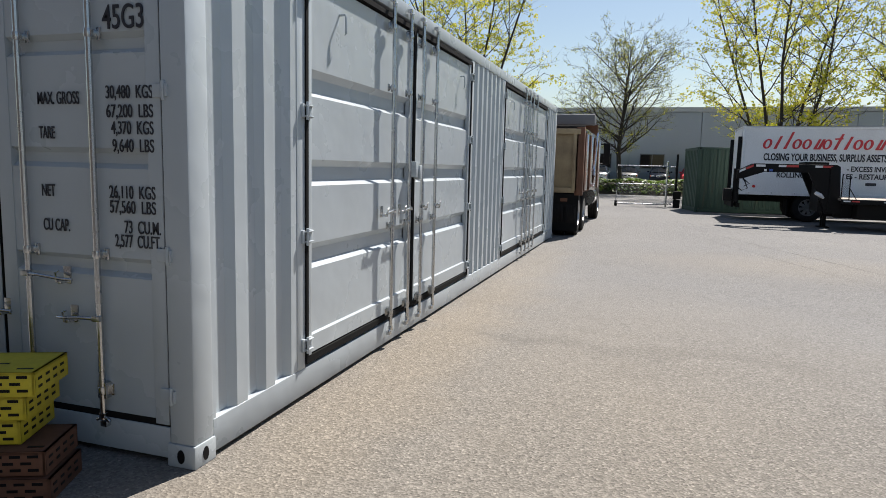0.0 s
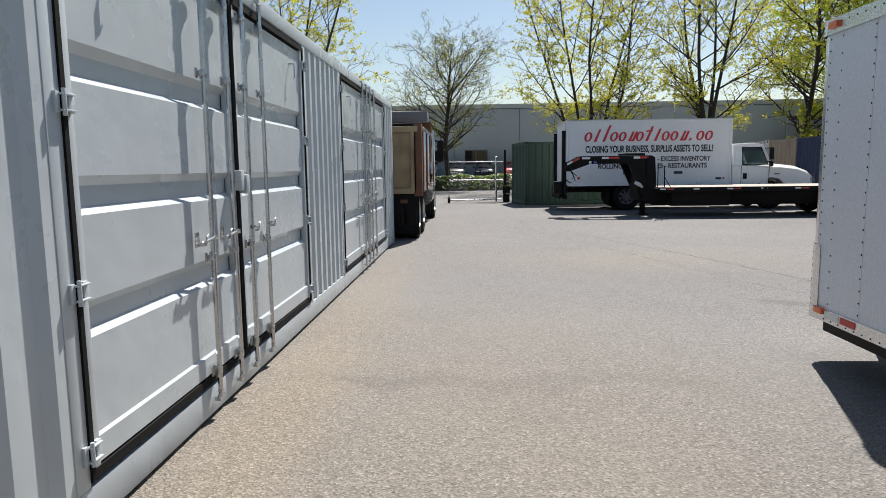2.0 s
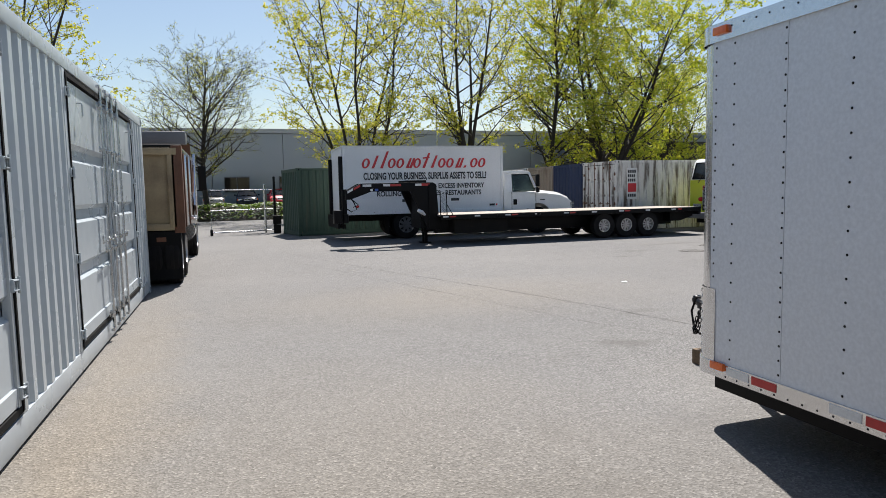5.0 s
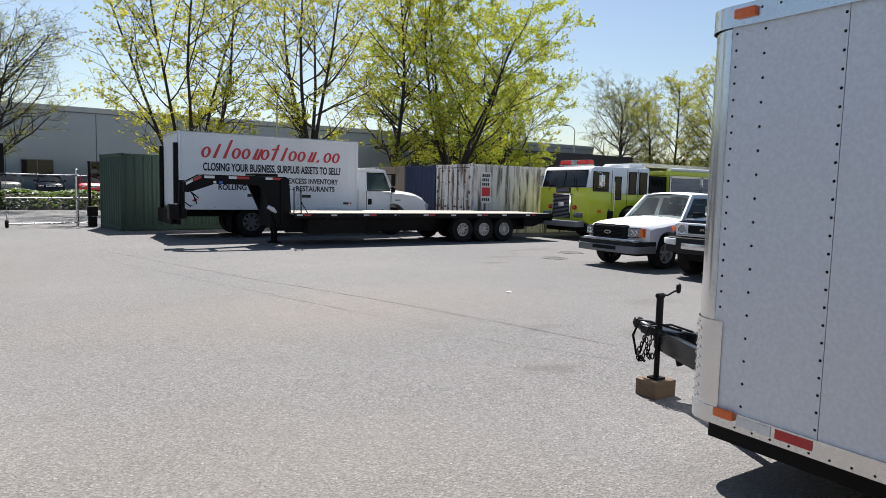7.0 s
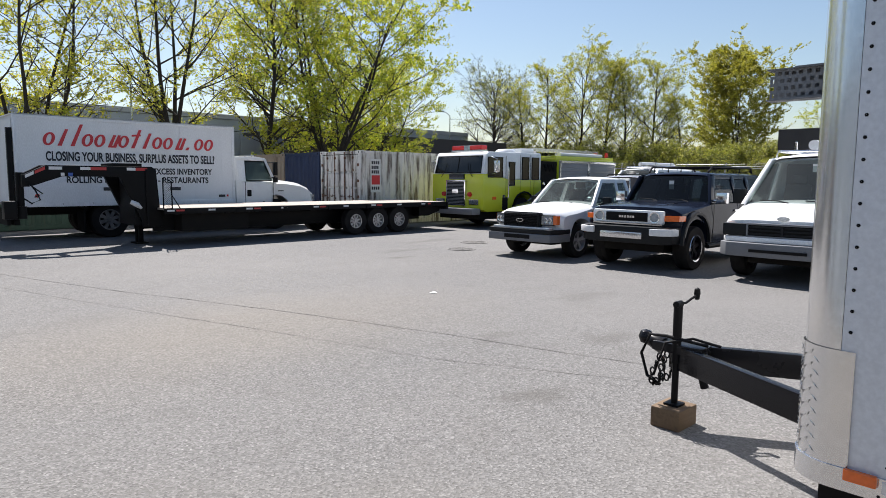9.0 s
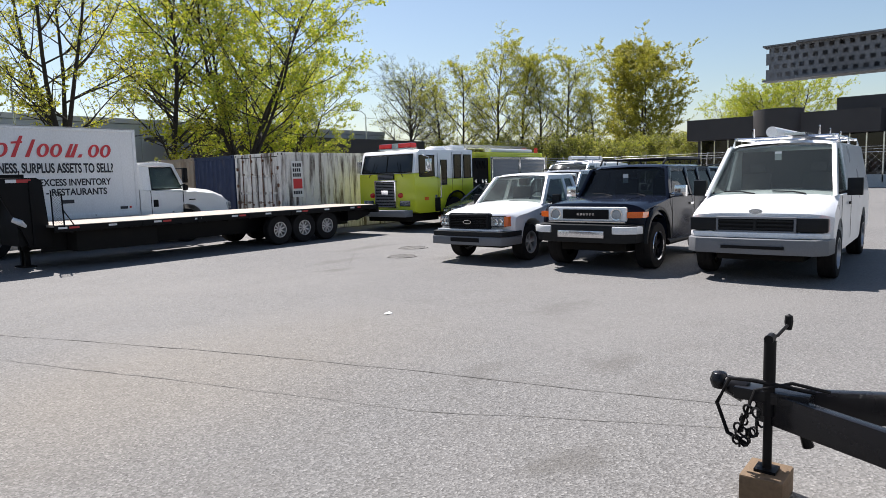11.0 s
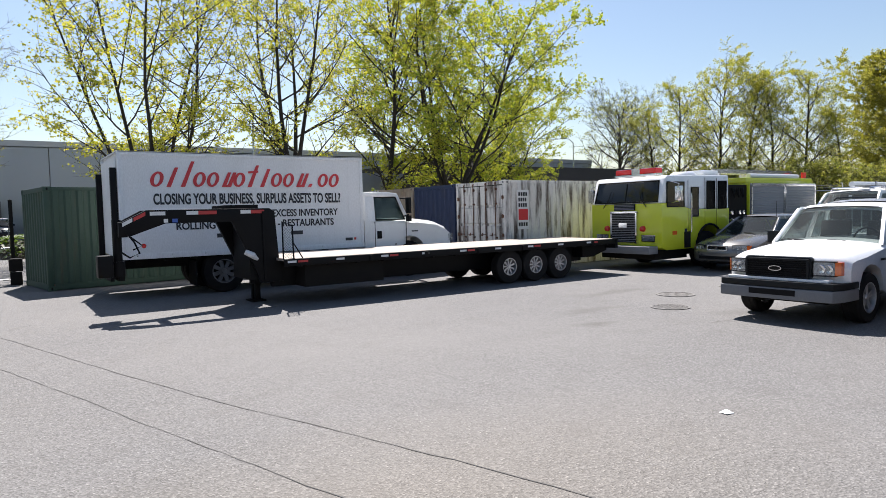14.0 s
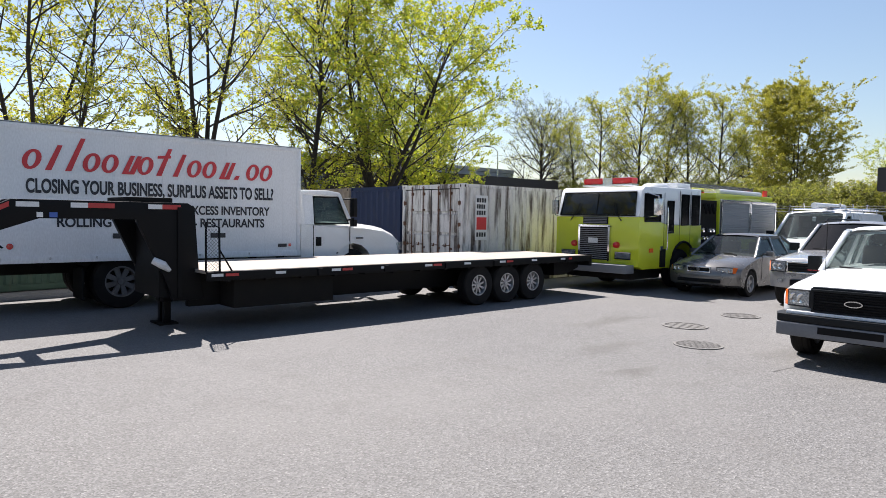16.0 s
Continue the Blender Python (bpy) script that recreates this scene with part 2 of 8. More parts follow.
AMBER = surface("amber_lens", (0.80, 0.14, 0.012), 0.2, relief=0.0, amount=0.1, coat=0.5)
RED_LENS = surface("red_lens", (0.62, 0.02, 0.02), 0.2, relief=0.0, amount=0.1, coat=0.5)
RED_PRINT = surface("red_vinyl", (0.62, 0.035, 0.045), 0.45, amount=0.15, relief=0.0)
BLACK_PRINT = surface("black_vinyl", (0.02, 0.022, 0.03), 0.5, amount=0.1, relief=0.0)
BLUE_PRINT = surface("blue_vinyl", (0.05, 0.12, 0.42), 0.5, amount=0.1, relief=0.0)
TAPE_WHITE = surface("reflective_white_tape", (0.75, 0.75, 0.74), 0.35, relief=0.0)
TAPE_RED = surface("reflective_red_tape", (0.50, 0.03, 0.03), 0.35, relief=0.0)
PLANK = plank_material()
GREEN_BOX = rust_streaks("green_container_paint", (0.024, 0.054, 0.036), (0.06, 0.05, 0.03), 0.55, 0.85)
BLUE_BOX = rust_streaks("blue_container_paint", (0.018, 0.030, 0.075), (0.06, 0.045, 0.04), 0.58, 0.85)
TAN_BOX = rust_streaks("tan_container_paint", (0.33, 0.26, 0.19), (0.14, 0.075, 0.04), 0.5, 0.8)
RUSTY_WHITE = rust_streaks("rusty_white_container_paint", (0.68, 0.66, 0.62), (0.085, 0.06, 0.045), 0.47, 0.62)
PALE_BOX = rust_streaks("pale_container_paint", (0.60, 0.60, 0.58), (0.30, 0.24, 0.18), 0.56, 0.8)
LIME = surface("lime_yellow_fire_paint", (0.60, 0.65, 0.03), 0.2, dirt=(0.50, 0.54, 0.04), amount=0.25, relief=0.02, coat=0.5)
SILVER = surface("silver_car_paint", (0.36, 0.365, 0.375), 0.26, 0.5, amount=0.2, relief=0.02, coat=0.6)
BEIGE = surface("champagne_car_paint", (0.19, 0.182, 0.172), 0.24, 0.5, amount=0.2, relief=0.02, coat=0.6)
NAVY = surface("dark_navy_car_paint", (0.008, 0.011, 0.021), 0.14, 0.0, amount=0.1, relief=0.0, coat=0.0, spec=0.14)
GREY_PLASTIC = surface("grey_bumper_plastic", (0.16, 0.165, 0.175), 0.5, relief=0.1)
DARK_PLASTIC = surface("dark_plastic", (0.014, 0.015, 0.016), 0.45, relief=0.15, spec=0.18)
INTERIOR = surface("cloth_interior", (0.06, 0.058, 0.055), 0.9, relief=0.2)
DUMP_STEEL = surface("worn_tan_dump_body", (0.34, 0.26, 0.15), 0.55, dirt=(0.12, 0.075, 0.045), amount=0.7, scale=2.2, relief=0.2)
RUST = surface("rusty_steel", (0.15, 0.065, 0.035), 0.75, dirt=(0.06, 0.035, 0.025), amount=0.6, scale=3, relief=0.3)
WOOD_BLOCK = surface("weathered_timber_block", (0.15, 0.098, 0.055), 0.8, dirt=(0.07, 0.048, 0.03), amount=0.5, scale=5, stretch=(1, 8, 8), relief=0.4)
YELLOW = surface("faded_yellow_steel", (0.55, 0.45, 0.02), 0.5, dirt=(0.30, 0.24, 0.05), amount=0.5, scale=4)
BARK = surface("tree_bark", (0.042, 0.034, 0.029), 0.9, dirt=(0.022, 0.018, 0.016), amount=0.7, scale=5, stretch=(4, 4, 1), relief=0.6)
CONCRETE = surface("grey_concrete_wall", (0.39, 0.415, 0.435), 0.8, dirt=(0.32, 0.34, 0.35), amount=0.4, scale=0.3, stretch=(1, 1, 0.3), relief=0.2)
DARK_CLADDING = surface("dark_brown_cladding", (0.045, 0.040, 0.040), 0.6, amount=0.3, scale=0.5)
BEAM_GREY = surface("dull_galvanised_beam", (0.20, 0.20, 0.205), 0.55, 0.4, dirt=(0.11, 0.105, 0.10), amount=0.5, scale=2)
LEAF_SPRING = leaf_material("spring_leaves", (0.28, 0.34, 0.035), (0.68, 0.60, 0.09))
LEAF_GREEN = leaf_material("fresh_green_leaves", (0.24, 0.34, 0.035), (0.62, 0.59, 0.07))
LEAF_OLIVE = leaf_material("olive_spring_leaves", (0.22, 0.23, 0.035), (0.55, 0.50, 0.08))
LEAF_BUD = leaf_material("budding_leaves", (0.20, 0.24, 0.05), (0.46, 0.44, 0.10))
DRAIN = surface("worn_cast_iron", (0.13, 0.122, 0.112), 0.7, dirt=(0.19, 0.18, 0.165), amount=0.8, scale=7, relief=0.3)
IVY = leaf_material("ivy_leaves", (0.04, 0.08, 0.02), (0.14, 0.2, 0.05))


# ---------------------------------------------------------------- mesh tools
class Shape:
    """Vertices and faces of one mesh."""

    def __init__(self):
        self.v, self.f = [], []

    def points(self, pts, faces):
        n = len(self.v)
        self.v += [tuple(p) for p in pts]
        self.f += [tuple(i + n for i in f) for f in faces]
        return self

    def box(self, x0, y0, z0, x1, y1, z1):
        p = [(x, y, z) for z in (z0, z1) for y in (y0, y1) for x in (x0, x1)]
        return self.points(p, [(0, 2, 3, 1), (4, 5, 7, 6), (0, 1, 5, 4), (2, 6, 7, 3), (0, 4, 6, 2), (1, 3, 7, 5)])

    def tube(self, pts, r, seg=8, caps=True):
        """A tube along points; r: one radius or one for each point."""
        pts = [Vector(p) for p in pts]
        rs = r if isinstance(r, (list, tuple)) else [r] * len(pts)
        rings, base = [], len(self.v)
        up = Vector((0, 0, 1))
        for i, p in enumerate(pts):
            d = (pts[min(i + 1, len(pts) - 1)] - pts[max(i - 1, 0)]).normalized()
            a = d.cross(up if abs(d.z) < 0.95 else Vector((1, 0, 0))).normalized()
            b = d.cross(a)
            for k in range(seg):
                t = 2 * math.pi * k / seg
                self.v.append(tuple(p + (a * math.cos(t) + b * math.sin(t)) * rs[i]))
        for i in range(len(pts) - 1):
            for k in range(seg):
                q = (k + 1) % seg
                self.f.append((base + i * seg + k, base + i * seg + q, base + (i + 1) * seg + q, base + (i + 1) * seg + k))
        if caps:
            self.f.append(tuple(base + k for k in range(seg))[::-1])
            self.f.append(tuple(base + (len(pts) - 1) * seg + k for k in range(seg)))
        return self

    def prism(self, poly, axis, a, b):
        """A polygon of two coordinates swept along an axis from a to b. 'y': poly is (x, z); 'x': (y, z); 'z': (x, y)."""
        n = len(poly)
        put = {"y": lambda p, t: (p[0], t, p[1]), "x": lambda p, t: (t, p[0], p[1]), "z": lambda p, t: (p[0], p[1], t)}[axis]
        pts = [put(p, a) for p in poly] + [put(p, b) for p in poly]
        faces = [tuple(range(n)), tuple(range(n, 2 * n))[::-1]] + [(i, i + n, (i + 1) % n + n, (i + 1) % n) for i in range(n)]
        return self.points(pts, faces)

    def lathe(self, prof, centre, axis="y", seg=28):
        """Profile of (radius, offset along the axis) turned about an axis through centre."""
        n, base, c = len(prof), len(self.v), Vector(centre)
        for k in range(seg):
            t = 2 * math.pi * k / seg
            for r, o in prof:
                d = {"y": (r * math.cos(t), o, r * math.sin(t)), "z": (r * math.cos(t), r * math.sin(t), o), "x": (o, r * math.cos(t), r * math.sin(t))}[axis]
                self.v.append(tuple(c + Vector(d)))
        for k in range(seg):
            q = (k + 1) % seg
            for i in range(n - 1):
                self.f.append((base + k * n + i, base + q * n + i, base + q * n + i + 1, base + k * n + i + 1))
        return self

    def grid(self, rows):
        """Quads between rows of equally many points."""
        base, n = len(self.v), len(rows[0])
        for r in rows:
            self.v += [tuple(p) for p in r]
        for i in range(len(rows) - 1):
            for k in range(n - 1):
                self.f.append((base + i * n + k, base + i * n + k + 1, base + (i + 1) * n + k + 1, base + (i + 1) * n + k))
        return self

    def slab(self, quad, thick):
        """A plate: four corners and a thickness against its normal."""
        q = [Vector(p) for p in quad]
        nrm = (q[1] - q[0]).cross(q[3] - q[0]).normalized() * thick
        p = q + [a - nrm for a in q]
        return self.points(p, [(0, 1, 2, 3), (7, 6, 5, 4), (0, 4, 5, 1), (1, 5, 6, 2), (2, 6, 7, 3), (3, 7, 4, 0)])


def mesh_of(name, shape, material, bevel=0.0, smooth=35):
    me = bpy.data.meshes.new(name)
    me.from_pydata(shape.v, [], shape.f)
    bm = bmesh.new()
    bm.from_mesh(me)
    bmesh.ops.recalc_face_normals(bm, faces=bm.faces)
    if bevel:
        edges = [e for e in bm.edges if len(e.link_faces) == 2 and e.calc_face_angle(0) > 0.6]
        bmesh.ops.bevel(bm, geom=edges, offset=bevel, segments=2, profile=0.6, affect="EDGES", clamp_overlap=True)
    bm.to_mesh(me)
    bm.free()
    me.materials.append(material)
    if smooth:
        me.polygons.foreach_set("use_smooth", [True] * len(me.polygons))
        me.set_sharp_from_angle(angle=radians(smooth))
    return me


def thing(name, label, category, at=(0, 0, 0), turn=0.0, group="", kind=""):
    ob = new(name)
    ob.empty_display_size = 0.2
    ob.matrix_basis = pose(at[0], at[1], at[2], 0, 0, turn)
    return tagged(ob, label, category, group, kind)


def part(name, shape, material, parent, label="", bevel=0.0, smooth=35):
    ob = new(name, mesh_of(name, shape, material, bevel, smooth))
    ob.parent = parent
    if label:
        ob["label"] = label
    return ob


def single(name, shape, material, label, category, bevel=0.0, smooth=35, kind="", group=""):
    return tagged(new(name, mesh_of(name, shape, material, bevel, smooth)), label, category, group, kind)


def lettering(text, parent, left, width, height, material, name="lettering", bold=0.0, turn=(90, 0, 0)):
    """Writing with its lower left at left, of that width and capital height, standing on a face towards -y."""
    cu = bpy.data.curves.new(name, "FONT")
    cu.body, cu.extrude, cu.offset = text, 0.002, bold
    tmp = new(name, cu)
    me = bpy.data.meshes.new_from_object(tmp.evaluated_get(bpy.context.evaluated_depsgraph_get()))
    bpy.data.objects.remove(tmp)
    xs, ys = [v.co.x for v in me.vertices], [v.co.y for v in me.vertices]
    sx, sy = width / (max(xs) - min(xs)), height / 0.69
    me.transform(Matrix.Translation(left) @ pose(0, 0, 0, *turn) @ Matrix.Diagonal((sx, sy, 1, 1)) @ Matrix.Translation((-min(xs), 0, 0)))
    me.materials.clear()
    me.materials.append(material)
    ob = new(name, me)
    ob.parent = parent
    return ob


def wheel(parent, x, y, z, r, w, side, rim_material=ALLOY, rim_r=0.62, spokes=5, holes=False):
    """A tyre with a rim under it; side: -1 or 1, the way the outer face looks along y."""
    s = side
    prof = [(r * rim_r, -w / 2), (r * 0.80, -w / 2 * 1.04), (r * 0.95, -w / 2 * 0.98), (r, -w / 2 * 0.72), (r * 0.985, -w * 0.12), (r, -w * 0.1),
            (r, w * 0.1), (r * 0.985, w * 0.12), (r, w / 2 * 0.72), (r * 0.95, w / 2 * 0.98), (r * 0.80, w / 2 * 1.04), (r * rim_r, w / 2)]
    t = part("wheel", Shape().lathe(prof, (x, y, z), "y", 32), TYRE, parent)
    rr = r * rim_r
    face = s * w * 0.30
    rim = Shape().lathe([(rr, -w / 2), (rr * 1.03, s * w / 2 * 1.01), (rr * 0.94, s * w / 2), (rr * 0.88, s * w * 0.22), (rr * 0.86, -s * w * 0.2)], (x, y, z), "y", 32)
    rim.lathe([(0.001, face + s * 0.02), (rr * 0.2, face + s * 0.02), (rr * 0.26, face - s * 0.005), (rr * 0.30, face - s * 0.03)], (x, y, z), "y", 16)
    for k in range(spokes):
        a = 2 * math.pi * k / spokes + 0.3
        ca, sa = math.cos(a), math.sin(a)
        wd = rr * (0.5 if holes else 0.34) * 5 / max(spokes, 4) * 0.6
        i, o = rr * 0.22, rr * 0.92
        y0, y1 = y + face - s * 0.035, y + face + s * 0.006
        pts = []
        for yy in (y0, y1):
            for d, hw in ((i, wd * 0.7), (o, wd)):
                pts += [(x + ca * d - sa * hw, yy, z + sa * d + ca * hw), (x + ca * d + sa * hw, yy, z + sa * d - ca * hw)]
        rim.points(pts, [(0, 1, 3, 2), (4, 6, 7, 5), (0, 2, 6, 4), (1, 5, 7, 3), (2, 3, 7, 6), (0, 4, 5, 1)])
    part("rim", rim, rim_material, t)
    part("brake_drum", Shape().lathe([(0.001, -s * w * 0.12), (rr * 0.7, -s * w * 0.12), (rr * 0.84, -s * w * 0.25)], (x, y, z), "y", 20), CHASSIS, t)
    return t


# ---------------------------------------------------------------- ground
def build_ground():
    g = Shape()
    xs = [-400, -60, -20, -6, 0, 6, 12, 18, 24, 32, 60, 150, 400]
    ys = [-400, -60, -20, -6, 0, 6, 12, 18, 24, 30, 60, 150, 400]
    g.grid([[(x, y, 0) for x in xs] for y in ys])
    tagged(new("ground", mesh_of("ground", g, ASPHALT, smooth=0)), "pale worn asphalt yard with cracks and oil stains", "ground", kind="structure")


def ribbon(points, width, z, jitter=0.0, seed=1, step=0.18):
    """A thin wandering strip along points."""
    rnd = random.Random(seed)
    dense = []
    for (ax, ay), (bx, by) in zip(points, points[1:]):
        n = max(1, int(math.hypot(bx - ax, by - ay) / step))
        dense += [(ax + (bx - ax) * k / n, ay + (by - ay) * k / n) for k in range(n)]
    dense.append(points[-1])
    rows, off = [], 0.0
    for i, (x, y) in enumerate(dense):
        a, b = dense[max(i - 1, 0)], dense[min(i + 1, len(dense) - 1)]
        d = Vector((b[0] - a[0], b[1] - a[1])).normalized()
        off = off * 0.8 + rnd.uniform(-jitter, jitter)
        w = width * rnd.uniform(0.5, 1.3) / 2
        nx, ny = -d.y, d.x
        rows.append([(x + nx * (off - w), y + ny * (off - w), z), (x + nx * (off + w), y + ny * (off + w), z)])
    return Shape().grid(rows)


CRACK = surface("dark_crack_filler", (0.10, 0.095, 0.087), 0.9, relief=0.2)
CRACK_LINES = (
    [(2.6, 18.9), (3.16, 16.86), (4.26, 13.12), (4.93, 11.28), (5.31, 10.26), (6.01, 7.9), (6.38, 6.44), (6.7, 5.3)],
    [(2.4, 17.0), (3.01, 14.87), (3.9, 11.9), (4.67, 9.42), (5.31, 7.2), (6.3, 5.2), (7.2, 3.4)],
    [(0.9, 19.2), (1.6, 18.6), (2.4, 18.5), (3.2, 19.4)],
    [(0.7, 17.6), (1.2, 17.1), (1.9, 17.2), (2.1, 17.6), (1.5, 17.9), (0.9, 17.7)],
    [(10.6, 13.6), (11.4, 14.4), (12.4, 15.3)],
    [(11.3, 12.3), (12.3, 12.2), (13.2, 12.5)],
)


def build_cracks():
    for i, line in enumerate(CRACK_LINES):
        tagged(new("pavement_crack", mesh_of("pavement_crack", ribbon(line, (0.012, 0.008)[i] if i < 2 else 0.008, 0.004, 0.012, i + 3), CRACK, smooth=0)),
               "thin dark crack running through the asphalt", "crack", kind="structure")


def build_drain(x, y, r, grated):
    d = thing("storm_drain" if grated else "manhole_cover", "round rusty grated drain cover set in the asphalt" if grated else "flat round worn manhole cover in the asphalt",
              "drain" if grated else "manhole", (x, y, 0.004))
    part("rim", Shape().lathe([(r, 0), (r, 0.008), (r * 0.88, 0.008), (r * 0.88, 0)], (0, 0, 0), "z", 28), DRAIN, d)
    part("pit", Shape().lathe([(0.001, 0.001), (r * 0.88, 0.001)], (0, 0, 0), "z", 28), CRACK if grated else DRAIN, d)
    bars = 9 if grated else 5
    for k in range(bars):
        t = (k + 0.5) / bars * 2 - 1
        h = r * 0.87 * math.sqrt(max(0.02, 1 - t * t))
        part("bar", Shape().box(t * r * 0.86 - 0.018, -h, 0.001, t * r * 0.86 + 0.018, h, 0.007), DRAIN, d)


# ---------------------------------------------------------------- containers
def corrugated(y0, y1, z0, z1, face=0.0, depth=0.036, pitch=0.27, axis="y", flat=0.4):
    """A corrugated sheet along one axis; the outer crests lie at face."""
    n = max(1, round((y1 - y0) / pitch))
    p = (y1 - y0) / n
    line = [(y0, 0)]
    for i in range(n):
        a = y0 + i * p
        line += [(a + p * 0.10, 0), (a + p * 0.26, -depth), (a + p * 0.60, -depth), (a + p * 0.76, 0)]
    line.append((y1, 0))
    if axis == "y":
        rows = [[(face + d, y, z) for y, d in line] for z in (z0, z1)]
    else:
        rows = [[(x, face - d, z) for x, d in line] for z in (z0, z1)]
    return Shape().grid(rows)


def casting(parent, x, y, z, sx, sy, material):
    """A corner casting with a dark slot on its outer faces; sx, sy point outwards."""
    a, h = 0.165, 0.118
    c = part("corner_casting", Shape().box(x - (a if sx > 0 else 0), y - (a if sy > 0 else 0), z, x + (0 if sx > 0 else a), y + (0 if sy > 0 else a), z + h), material, parent, bevel=0.008)
    cx, cy = x - sx * a * 0.5, y - sy * a * 0.5
    def slot(w, hgt):
        return [(w * math.cos(t) * (1 if abs(math.cos(t)) < 0.5 else 0.9), hgt * math.sin(t)) for t in [2 * math.pi * k / 14 for k in range(14)]]
    part("slot", Shape().prism([(cx + u, z + h / 2 + v) for u, v in slot(0.024, 0.036)], "y", y + sy * 0.003, y - sy * 0.02), BLACK, c)
    part("slot", Shape().prism([(cy + u, z + h / 2 + v) for u, v in slot(0.024, 0.036)], "x", x + sx * 0.003, x - sx * 0.02), BLACK, c)


def lock_rod(parent, px, py, z0, z1, along, out, handle_z, handle_len, steel=GALV):
    """A galvanised locking bar with guides, cam keepers and a handle. along: unit step along the door, out: unit step outwards."""
    A, O, Z = Vector(along), Vector(out), Vector((0, 0, 1))
    base = Vector((px, py, 0)) + O * 0.036
    def block(g, c, wa, o0, o1, hz):
        lo, hi = c - A * wa + O * o0 - Z * hz, c + A * wa + O * o1 + Z * hz
        return g.box(min(lo.x, hi.x), min(lo.y, hi.y), lo.z, max(lo.x, hi.x), max(lo.y, hi.y), hi.z)
    rod = part("lock_rod", Shape().tube([base + Z * z0, base + Z * z1], 0.0155, 10), steel, parent)
    for k, fz in enumerate((0.06, 0.333, 0.751, 0.93)):
        c = base + Z * (z0 + (z1 - z0) * fz)
        g = block(Shape(), c, 0.026, -0.036, 0.006, 0.016 if 0 < k < 3 else 0.042)
        block(g, c - A * 0.034, 0.014, -0.036, -0.026, 0.03)
        block(g, c + A * 0.034, 0.014, -0.036, -0.026, 0.03)
        g.tube([c - Z * 0.02, c + Z * 0.02], 0.0205, 10)
        part("guide", g, steel, rod, bevel=0.004)
    for zz, s in ((z0 + 0.005, -1), (z1 - 0.005, 1)):
        c = base + Z * zz
        g = Shape().tube([c - A * 0.042 + Z * 0.012 * s, c - A * 0.014 - Z * 0.004 * s, c + A * 0.014 - Z * 0.004 * s, c + A * 0.042 + Z * 0.012 * s], 0.0095, 8)
        block(g, c + Z * 0.03 * s, 0.02, -0.034, 0.004, 0.014)
        block(g, c - Z * 0.018 * s, 0.017, -0.012, 0.014, 0.012)
        part("cam_keeper", g, steel, rod, bevel=0.003)
    if handle_len:
        c = base + Z * handle_z + O * 0.014
        e = c + A * handle_len
        g = Shape().tube([c, c + A * handle_len * 0.3 + O * 0.012, c + A * handle_len * 0.8 + O * 0.006 - Z * 0.012, e - Z * 0.014], [0.0115, 0.0095, 0.0095, 0.008], 8)
        block(g, c, 0.024, -0.012, 0.016, 0.014)
        h = part("handle", g, steel, rod, bevel=0.003)
        m = c + A * handle_len * 0.74
        k = block(Shape(), m - Z * 0.03, 0.013, -0.05, 0.008, 0.008)
        k.tube([m - A * 0.012 - Z * 0.032 + O * 0.01, m - A * 0.012 + Z * 0.02 + O * 0.018, m + A * 0.012 + Z * 0.03 + O * 0.016], 0.006, 6)
        block(k, m - O * 0.045, 0.024, -0.006, 0.002, 0.045)
        part("handle_catch", k, steel, h, bevel=0.002)
    return rod


